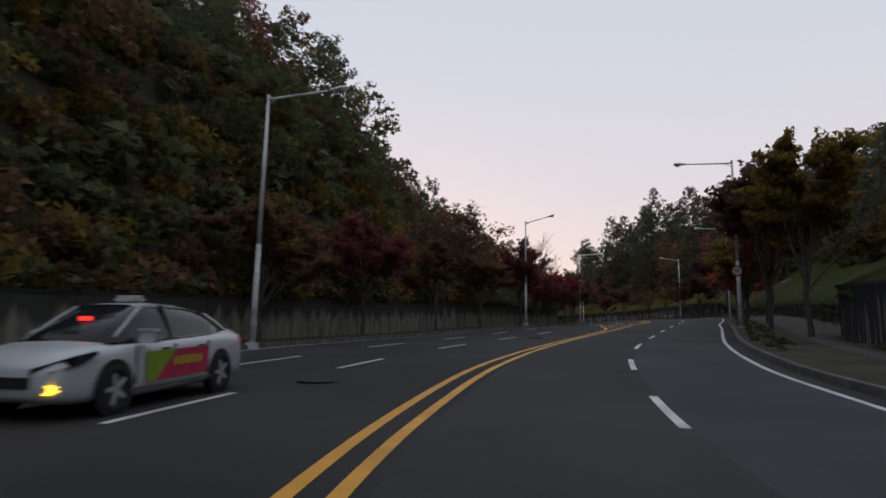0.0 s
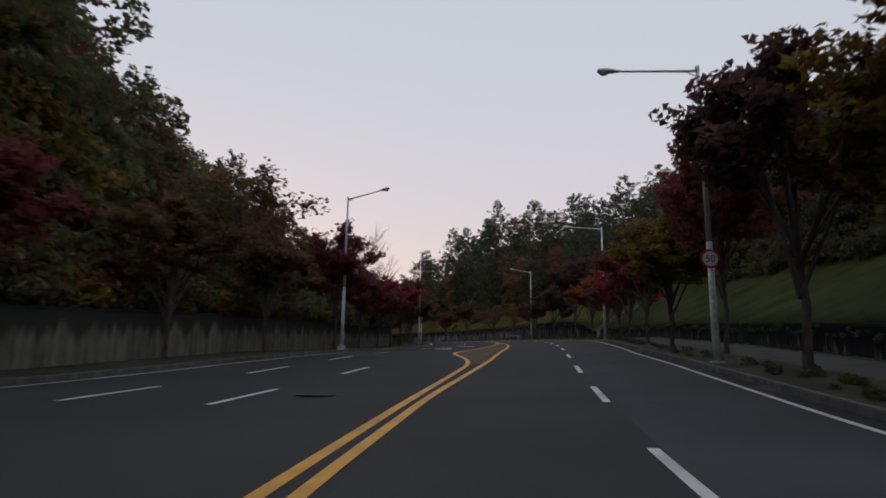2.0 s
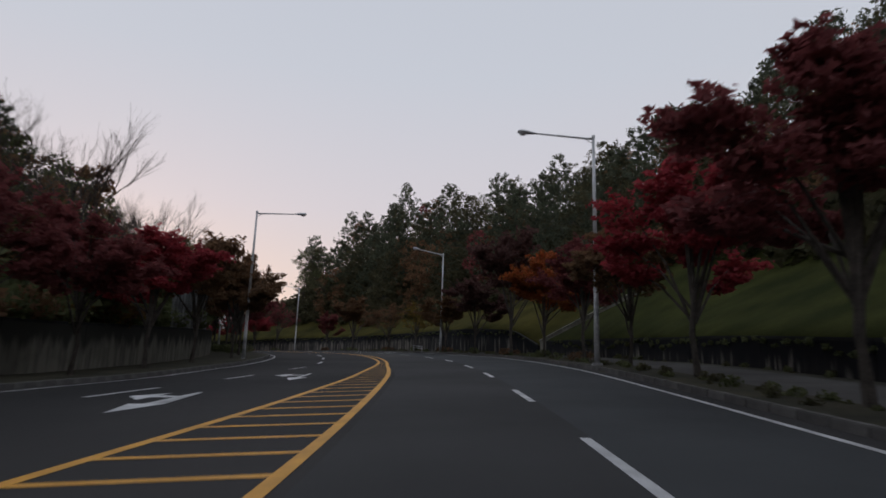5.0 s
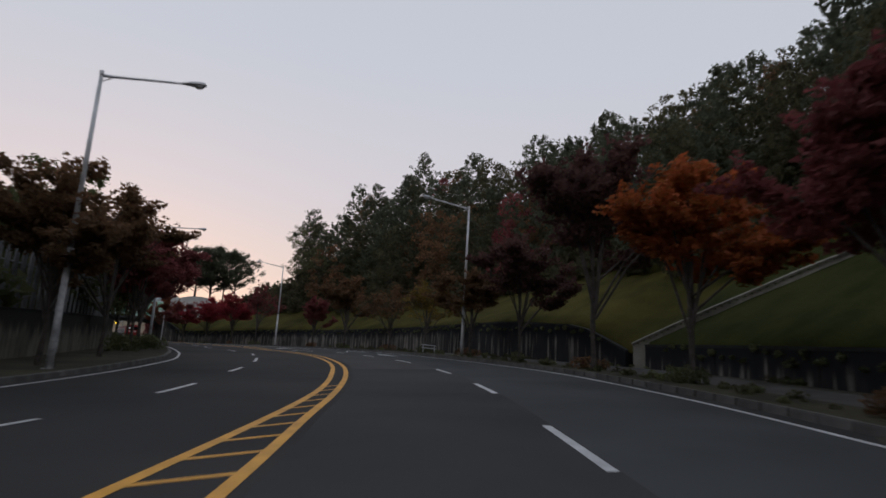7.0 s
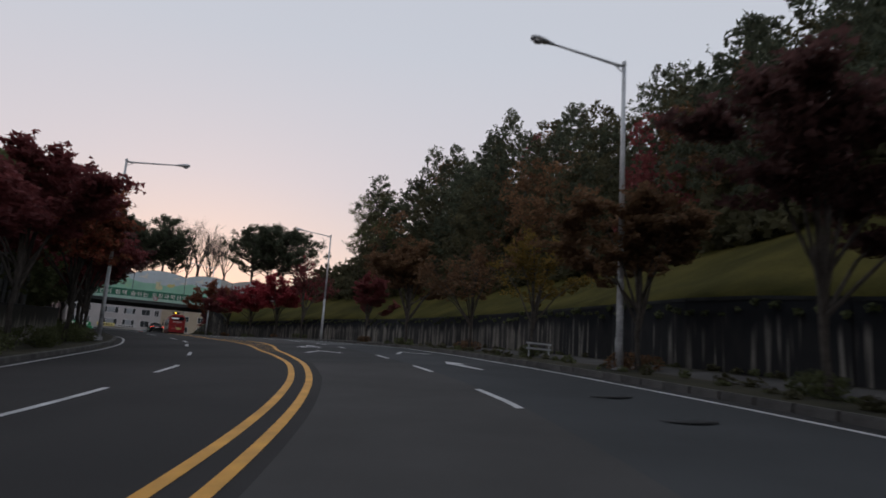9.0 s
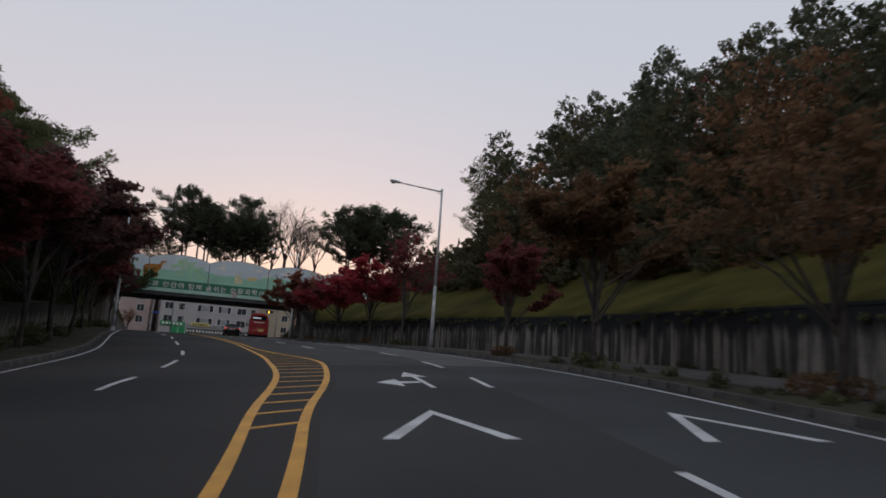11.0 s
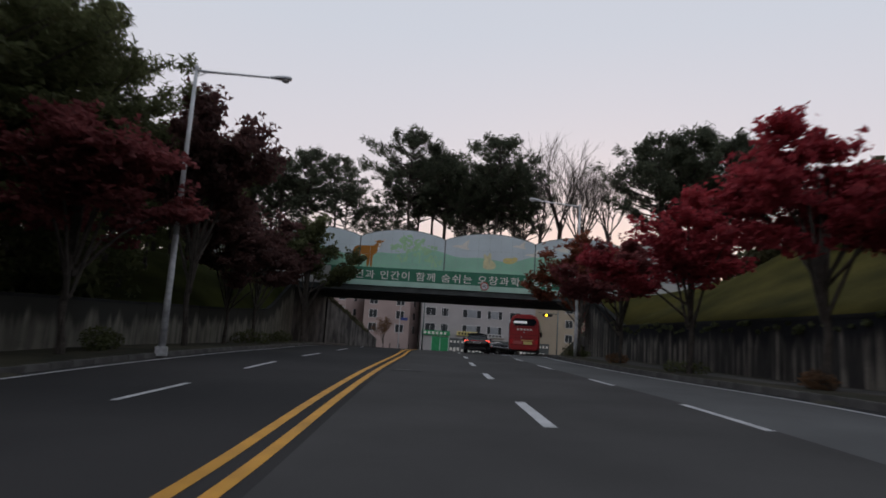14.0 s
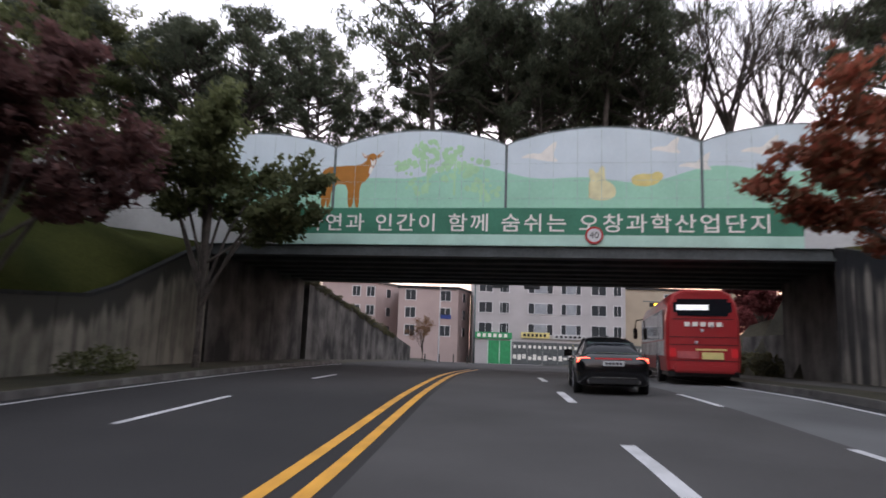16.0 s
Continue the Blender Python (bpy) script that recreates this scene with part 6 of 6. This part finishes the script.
    if taxi:
        bm = bmesh.new()
        box(bm, -0.26, 0.26, -0.15, 0.05, 1.46, 1.60, 0.05)
        part("roof_light", bm, GALV_OLD, car, "grey taxi roof light")
        for side in (-1, 1):
            bm = bmesh.new()
            x = side * 0.945
            bm.faces.new([bm.verts.new((x, y, z)) for y, z in ((0.75, 0.36), (0.78, 0.78), (-1.0, 0.80), (-0.92, 0.38))])
            advert = part("door_advert", bm, material("advert_pink", (0.42, 0.03, 0.08), 0.5, vary=0.1), car, "pink and green advert on the doors")
            bm = bmesh.new()
            bm.faces.new([bm.verts.new((x + side * 0.003, y, z)) for y, z in ((0.75, 0.36), (0.78, 0.78), (0.0, 0.79), (0.55, 0.36))])
            part("advert_corner", bm, material("advert_green", (0.20, 0.30, 0.03), 0.5, vary=0.1), advert)
            bm = bmesh.new()
            for k in range(5):
                box(bm, x + side * 0.003 - 0.002, x + side * 0.003 + 0.002, -0.75 + k * 0.17, -0.62 + k * 0.17, 0.55, 0.68)
            part("advert_bars", bm, material("advert_yellow", (0.42, 0.33, 0.04), 0.5, vary=0.1), advert)
            bm = bmesh.new()
            box(bm, side * 0.62, side * 0.78, 2.28, 2.43, 0.38, 0.45, 0.02)
            part("fog_lamp", bm, YELLOW_LAMP, car, "lit yellow lamp")
        bm = bmesh.new()
        box(bm, -0.2, 0.02, 0.78, 0.80, 1.18, 1.24)
        part("cab_sign", bm, RED_SIGN, car, "lit red sign behind the windscreen", m=pose(0.1, 0.15, 0.04))
    return car


def on_road(x, y, yaw):
    """A pose on the road's surface."""
    near = int(np.argmin((RX - x) ** 2 + (RY - y) ** 2))
    d = (x - RX[near]) * TY[near] - (y - RY[near]) * TX[near]
    z = RZ[near] + RK[near] * float(np.clip(d, -14, 12)) + 0.005
    slope = math.degrees(math.atan2(RZ[min(near + 4, len(RZ) - 1)] - RZ[near - 4], 4.0))
    turned = math.cos(radians(yaw - heading(S_ALL[near])))
    return pose(x, y, z, slope * turned, -RC[near] * turned, yaw)


a16 = Vector((-0.4838, 0.8752))
lead = Vector((11.36, 198.84)) + 2.44 * Vector((-math.sin(radians(20)), math.cos(radians(20))))
sedan(on_road(lead.x, lead.y, 20), BLACK_PAINT, "black saloon car with lit tail lamps, driving off")
ahead_ = Vector((15.48, 182.39)) + a16 * 45 + Vector((0.8752, 0.4838)) * 11.2
sedan(on_road(ahead_.x, ahead_.y, -25), BLACK_PAINT, "dark saloon car at the junction behind the bridge", False)
p = along(9.85, -6.52)
sedan(on_road(p[0], p[1], heading(10.0) + 180) @ Matrix.Diagonal((1, 1, 1.07, 1)), WHITE_PAINT, "white taxi with a pink and green door advert", False, True)


def bus(m):
    b = empty("bus", m)
    tagged(b, "red touring coach with a dark rear window", "bus")
    bm = bmesh.new()
    rings = []
    for y, k in ((-0.12, 0.90), (0.0, 0.97), (0.25, 1.0), (5.5, 1.0), (10.7, 1.0), (10.95, 0.95), (11.05, 0.86)):
        row = [(1.2, 0.45), (1.25, 1.1), (1.23, 2.2), (1.14, 2.8), (0.98, 3.14), (0.62, 3.3), (-0.62, 3.3), (-0.98, 3.14), (-1.14, 2.8), (-1.23, 2.2), (-1.25, 1.1), (-1.2, 0.45)]
        rings.append([bm.verts.new((x * k, y, 1.8 + (z - 1.8) * (0.5 + 0.5 * k))) for x, z in row])
    for a, c in zip(rings, rings[1:]):
        for k in range(12):
            bm.faces.new((a[k], a[(k + 1) % 12], c[(k + 1) % 12], c[k]))
    bm.faces.new(rings[0])
    bm.faces.new(rings[-1])
    part("body", bm, RED_PAINT, b, "", False)
    bm = bmesh.new()
    box(bm, -0.95, 0.95, -0.14, -0.03, 2.36, 2.95, 0.12)
    win = part("rear_window", bm, CAR_GLASS, b, "dark rear window")
    # the white glare on the window is drawn as a faintly glowing strip
    bm = bmesh.new()
    box(bm, -0.85, 0.2, -0.155, -0.145, 2.56, 2.74, 0.004)
    part("window_glare", bm, GLARE_STRIP, win, "glowing strip for the glare on the rear window")
    for side in (-1, 1):
        for k in range(6):
            bm = bmesh.new()
            box(bm, side * 1.255 - 0.006, side * 1.255 + 0.006, 0.4 + k * 1.65, 1.95 + k * 1.65, 1.55, 2.6)
            part("side_window", bm, CAR_GLASS, b)
        bm = bmesh.new()
        box(bm, side * 1.25 - 0.012, side * 1.25 + 0.012, 0.3, 10.6, 0.98, 1.5)
        part("side_panel", bm, GALV_OLD, b, "silver grey side panel")
        bm = bmesh.new()
        box(bm, side * 1.0 - 0.1, side * 1.0 + 0.1, -0.15, -0.05, 0.95, 1.25, 0.02)
        part("tail_lamp", bm, TAIL_DIM, b)
        bm = bmesh.new()
        tube(bm, [(side * 1.1, 10.9, 2.75), (side * 1.45, 11.2, 2.7), (side * 1.5, 11.2, 2.3)], [0.03, 0.03, 0.03], 6)
        box(bm, side * 1.5 - 0.1, side * 1.5 + 0.1, 11.13, 11.27, 1.75, 2.3, 0.04)
        part("mirror", bm, PLASTIC, b)
        for y in (2.6, 8.6):
            bm = bmesh.new()
            bmesh.ops.create_cone(bm, cap_ends=True, segments=28, radius1=0.58, radius2=0.58, depth=0.05, matrix=pose(side * 1.24, y, 0.5, 0, 90))
            part("wheel_arch", bm, PLASTIC, b)
            wheel(b, side * 1.12, y, 0.5, 0.3, side)
    bm = bmesh.new()
    for k in range(5):
        box(bm, -0.6 + k * 0.26, -0.42 + k * 0.26, -0.155, -0.12, 2.0, 2.15)
    part("rear_bars", bm, MURAL_WHITE, b)
    bm = bmesh.new()
    box(bm, -0.25, 0.75, -0.15, -0.1, 1.18, 1.24, 0.01)
    part("trim_strip", bm, MURAL_YELLOW, b)
    bm = bmesh.new()
    box(bm, -0.05, 0.65, -0.15, -0.1, 0.88, 1.12, 0.01)
    part("number_plate", bm, MURAL_YELLOW, b, "yellow number plate")
    bm = bmesh.new()
    box(bm, -0.85, -0.15, -0.15, -0.1, 0.9, 1.15, 0.01)
    part("engine_grille", bm, material("faded_red", (0.42, 0.10, 0.10), 0.6), b)
    for z, w in ((2.24, 1.0), (1.62, 1.1), (1.36, 1.12), (0.82, 1.12)):
        bm = bmesh.new()
        box(bm, -w, w, -0.135, -0.1, z, z + 0.022, 0.006)
        part("panel_seam", bm, PLASTIC, b)
    bm = bmesh.new()
    box(bm, -1.0, 1.0, -0.3, -0.1, 0.42, 0.72, 0.06)
    part("bumper", bm, RED_PAINT, b)
    for x, z in ((-0.02, 1.86), (-0.22, 1.45), (0.3, 2.02)):
        bm = bmesh.new()
        bmesh.ops.create_uvsphere(bm, u_segments=12, v_segments=8, radius=0.06, matrix=pose(x, -0.12, z))
        part("marker_lamp", bm, LENS, b)
    bm = bmesh.new()
    box(bm, -0.75, 0.75, -0.14, -0.02, 3.08, 3.2, 0.04)
    part("roof_spoiler", bm, RED_PAINT, b)
    bm = bmesh.new()
    box(bm, -1.15, 1.15, 0.0, 10.8, 0.3, 0.46)
    part("underbody", bm, PLASTIC, b)
    return b


bus(on_road(12.49, 206.56, 16))

# ---- the street behind the bridge, seen under it ----
AX, RR = Vector((-0.4838, 0.8752, 0)), Vector((0.8752, 0.4838, 0))
TOWN = Matrix(((RR.x, AX.x, 0, 15.48), (RR.y, AX.y, 0, 182.39), (0, 0, 1, 0), (0, 0, 0, 1)))  # x across, y away
ZT = 10.45
GREY_PLASTER = material("grey_plaster", (0.44, 0.42, 0.42), 0.85, vary=0.08, scale=0.4, fine=10)
PINK_PLASTER = material("pinkish_plaster", (0.42, 0.33, 0.31), 0.85, vary=0.08, scale=0.4, fine=10)
BEIGE_PLASTER = material("beige_plaster", (0.45, 0.38, 0.29), 0.85, vary=0.08, scale=0.4, fine=10)
FRAME_WHITE = material("white_window_frame", (0.7, 0.7, 0.7), 0.5, vary=0.05)
HOUSE_GLASS = glass("house_glass", (0.05, 0.055, 0.06))
HOUSE_PALE_PANE = material("pale_grey_pane", (0.30, 0.32, 0.34), 0.3, vary=0.15, scale=1.5, fine=6)


def prism(bm, plan, z0, z1):
    """An upright solid over a plan that runs round against the clock."""
    lo = [bm.verts.new((x, y, z0)) for x, y in plan]
    hi = [bm.verts.new((x, y, z1)) for x, y in plan]
    bm.faces.new(lo[::-1])
    bm.faces.new(hi)
    for k in range(len(plan)):
        j = (k + 1) % len(plan)
        bm.faces.new((lo[k], lo[j], hi[j], hi[k]))


def house(name, x0, x1, y0, y1, floors, plaster, columns, label, first=3.2, storey=2.95, turned=None):
    """A plastered house; turned: where its front ends and how far back its slanting side runs."""
    h = empty(name, TOWN)
    tagged(h, label, "building")
    top = ZT + first + storey * floors
    bm = bmesh.new()
    xc, yc = turned or (x1 - 0.01, y0 + 0.01)
    plan = [(x0, y0), (xc, y0), (x1, yc), (x1, y1), (x0, y1)]
    prism(bm, plan, ZT - 1.0, top)
    part("wall", bm, plaster, h)
    bm = bmesh.new()
    prism(bm, [(x0 - 0.2, y0 - 0.2), (xc + 0.1, y0 - 0.2), (x1 + 0.2, yc), (x1 + 0.2, y1 + 0.2), (x0 - 0.2, y1 + 0.2)], top, top + 0.35)
    part("roof", bm, DARK_METAL, h, "dark flat roof edge")
    if turned:
        slant = math.degrees(math.atan2(yc - y0, x1 - xc))
        far = math.hypot(x1 - xc, yc - y0)
        for f in range(floors):
            z = ZT + first + f * storey + 0.85
            for name, w, d0, d1, mat, parent in (("window", 0.62, -0.06, 0.01, FRAME_WHITE, h), ("pane", 0.56, -0.075, -0.05, HOUSE_GLASS, None)):
                bm = bmesh.new()
                box(bm, far * 0.45 - w, far * 0.45 + w, d0, d1, z, z + 1.3)
                bm.transform(pose(xc, y0, 0, 0, 0, slant))
                side = part(name, bm, mat, parent or side)
    for f in range(floors):
        z = ZT + first + f * storey + 0.85
        for cx, w, panes in columns:
            bm = bmesh.new()
            box(bm, cx - w / 2 - 0.06, cx + w / 2 + 0.06, y0 - 0.06, y0 + 0.01, z - 0.08, z + 1.52)
            win = part("window", bm, FRAME_WHITE, h)
            edges = [0, 0.24, 0.76, 1] if panes == 3 else [k / panes for k in range(panes + 1)]
            for k, (a, b) in enumerate(zip(edges, edges[1:])):
                bm = bmesh.new()
                box(bm, cx - w / 2 + w * a + 0.03, cx - w / 2 + w * b - 0.03, y0 - 0.075, y0 - 0.05, z, z + 1.45)
                # wide three-pane windows have a paler grey middle pane
                paler = panes == 3 and k == 1 and w > 2
                part("pane", bm, HOUSE_PALE_PANE if paler else HOUSE_GLASS, win, "paler grey middle pane" if paler else "")
    return h


GREY_COLS = [(6.38, 1.9, 2), (9.05, 1.3, 3), (14.22, 3.5, 3), (18.58, 2.8, 3), (22.54, 2.1, 2), (25.21, 1.1, 2)]
house("apartment_building", 4.77, 26.34, 93, 106, 4, GREY_PLASTER, GREY_COLS, "pale grey plastered apartment house with white window frames")
house("apartment_building", -6.22, 4.52, 95, 108, 3, PINK_PLASTER, [(-4.44, 1.5, 2), (0.65, 1.5, 2)], "pinkish plastered house with small windows", 2.6, 2.55, (2.5, 101))
house("apartment_building", -18.18, -6.38, 99, 114, 3, PINK_PLASTER, [(-12.93, 1.2, 2), (-10.75, 1.2, 2)], "pinkish plastered house behind the wing wall", 2.6, 2.85, (-9.9, 106))
house("apartment_building", 26.83, 45.25, 99, 112, 3, BEIGE_PLASTER, [(34.74, 1.5, 2), (38.78, 1.5, 2)], "beige plastered house beyond the coach", 2.8, 2.9)

# fence with a green gate, shop boards
fence = empty("site_fence", TOWN)
tagged(fence, "dark site fence with pale painted marks before the houses", "fence")
FENCE = material("dark_fence", (0.10, 0.11, 0.11), 0.7, vary=0.3)
for k in range(9):
    x = 9.5 + k * 2.0
    bm = bmesh.new()
    box(bm, x, x + 1.96, 86, 86.05, ZT, ZT + 2.9)
    panel_ = part("panel", bm, FENCE, fence)
    for j in range(3):
        q = random.Random(k * 7 + j)
        bm = bmesh.new()
        box(bm, x + 0.1 + j * 0.62, x + 0.55 + j * 0.62, 85.985, 85.998, ZT + 0.55 + q.uniform(0, 0.2), ZT + 1.0 + q.uniform(0, 0.35))
        part("pale_mark", bm, MURAL_WHITE, panel_)
        bm = bmesh.new()
        box(bm, x + 0.15 + j * 0.62, x + 0.5 + j * 0.62, 85.985, 85.998, ZT + 2.1, ZT + 2.5)
        part("pale_mark", bm, MURAL_WHITE, panel_)
gate = empty("green_gate", TOWN)
tagged(gate, "bright green metal gate in the site fence", "gate")
GATE_GREEN = material("gate_green", (0.04, 0.30, 0.12), 0.6, vary=0.15)
bm = bmesh.new()
box(bm, 6.3, 9.3, 85.8, 85.9, ZT, ZT + 3.0)
part("leaf", bm, GATE_GREEN, gate)
for x in (6.3, 7.8, 9.3):
    bm = bmesh.new()
    box(bm, x - 0.05, x + 0.05, 85.7, 85.8, ZT, ZT + 3.2)
    part("post", bm, PALE_GREEN, gate)
for name, x0, x1, z0, z1, mat, label in (("shop_sign", 11.5, 15.5, 3.55, 4.35, MURAL_YELLOW, "yellow shop board with dark bars"), ("shop_sign", 4.9, 10.2, 3.3, 4.2, GATE_GREEN, "green shop board with pale bars"),
                                         ("shop_sign", 16.0, 20.5, 3.5, 4.2, PALE_CONCRETE, "pale shop board with dark bars"), ("shop_sign", 18.0, 22.0, 2.0, 2.8, MURAL_YELLOW, "yellow shop board with dark bars")):
    b = empty(name, TOWN)
    tagged(b, label, "shop sign")
    bm = bmesh.new()
    box(bm, x0, x1, 92.7, 92.95, ZT + z0, ZT + z1, 0.02)
    board = part("board", bm, mat, b)
    for k in range(6):
        bm = bmesh.new()
        w = (x1 - x0) / 7
        box(bm, x0 + w * (k + 0.5), x0 + w * (k + 1.1), 92.68, 92.7, ZT + z0 + 0.2, ZT + z1 - 0.2)
        part("bar", bm, INK if mat is not GATE_GREEN else MURAL_WHITE, board)

# a yellow street barrier
barrier = empty("street_barrier", TOWN @ pose(26.3, 60, ZT + 0.35))
tagged(barrier, "yellow street barrier with a dark band on two legs", "barrier")
for z0, z1, mat, label in ((0.55, 1.35, MURAL_YELLOW, "yellow board"), (1.35, 1.62, FENCE, "dark band"), (1.62, 2.2, MURAL_YELLOW, "yellow upper board")):
    bm = bmesh.new()
    box(bm, -1.1, 1.1, -0.04, 0.04, z0, z1, 0.008)
    board = part("board", bm, mat, barrier, label)
    if z0 > 1.5:
        for k in range(4):
            bm = bmesh.new()
            box(bm, -0.95 + k * 0.5, -0.6 + k * 0.5, -0.05, -0.042, 1.78, 2.05)
            part("bar", bm, MURAL_WHITE, board)
for x in (-0.8, 0.8):
    bm = bmesh.new()
    box(bm, x - 0.05, x + 0.05, -0.03, 0.03, -0.3, 0.55, 0.01)
    part("leg", bm, FENCE, barrier)

# signal masts
SIGNAL = material("signal_black", (0.025, 0.027, 0.028), 0.6, vary=0.1)


def signal_mast(m, reach, heads, high, label, lit=None):
    mast = empty("traffic_signal", m)
    tagged(mast, label, "traffic light")
    bm = bmesh.new()
    tube(bm, [(0, 0, 0), (0, 0, high + 0.4)], [0.11, 0.08], 10)
    part("pole", bm, STEEL_POST, mast, "", True)
    bm = bmesh.new()
    tube(bm, [(0, 0, high - 0.1), (reach, 0, high)], [0.06, 0.045], 8)
    part("arm", bm, STEEL_POST, mast, "", True)
    for x in heads:
        bm = bmesh.new()
        box(bm, x - 0.75, x + 0.75, -0.12, 0.12, high - 0.55, high - 0.15, 0.04)
        head = part("signal_head", bm, SIGNAL, mast)
        for k in range(4):
            bm = bmesh.new()
            bmesh.ops.create_cone(bm, cap_ends=True, segments=16, radius1=0.14, radius2=0.14, depth=0.05, matrix=pose(x - 0.54 + k * 0.36, -0.14, high - 0.35, 90))
            part("lens", bm, AMBER if lit == k else SIGNAL, head, "lit amber lens" if lit == k else "")
    return mast


signal_mast(TOWN @ pose(3.23, 62, ZT + 0.45), 7.0, [2.3, 5.4], 7.8, "grey signal mast with two dark signal heads over the junction")
signal_mast(TOWN @ pose(23.5, 66, ZT + 0.35, 0, 0, 180) @ pose(0, 0, 0, 0, 0, 180), -3.0, [-1.6], 6.9, "signal mast with one lit amber lens", 1)
for k, x in enumerate((-1.3, 0.0, 1.3, 2.6)):
    b = empty("bollard", TOWN @ pose(x, 60.0 + k * 0.3, ZT + 0.35))
    tagged(b, "thin dark traffic bollard", "bollard", "bollards")
    bm = bmesh.new()
    tube(bm, [(0, 0, -0.3), (0, 0, 0.95)], [0.06, 0.05], 8)
    part("post", bm, SIGNAL, b)
p = TOWN @ Vector((-2.2, 84, ZT))
tree("maple", 58, LEAF_BROWN, "sparse grey-brown tree before the houses", pose(p.x, p.y, p.z), 0.95, density=3500, leaf=0.08)
for k, (x, y) in enumerate(((23.5, 48), (25.5, 52), (28.0, 57))):
    p = TOWN @ Vector((x, y, ZT + 0.6))
    tree("maple", 50 + k, LEAF_WINE, "wine red maple behind the bridge", pose(p.x, p.y, p.z), 0.95 + 0.1 * k, "street trees", 12500, 0.09)
street_sign = empty("street_sign", TOWN @ pose(-0.1, 62.5, ZT + 0.4))
tagged(street_sign, "small blue street sign on a thin pale pole", "street sign")
bm = bmesh.new()
tube(bm, [(0, 0, -0.3), (0, 0, 7.6)], [0.07, 0.05], 8)
part("pole", bm, GALV, street_sign)
bm = bmesh.new()
box(bm, 0.1, 1.1, -0.03, 0.03, 4.2, 4.6, 0.01)
part("board", bm, material("sign_blue", (0.05, 0.08, 0.28), 0.5, vary=0.1), street_sign, "blue board")
YELLOW_PAINT = paint("yellow_car_paint", (0.55, 0.42, 0.02), 0.35)
sedan(on_road(8.5, 255.4, 110), YELLOW_PAINT, "yellow car parked at the cross street", False)

# ---- kerb stones ----
kerb_run("kerb", kerb_r, 1, "weathered grey concrete kerb along the pavement")
kerb_run("kerb", kerb_l, -1, "weathered grey concrete kerb along the verge")
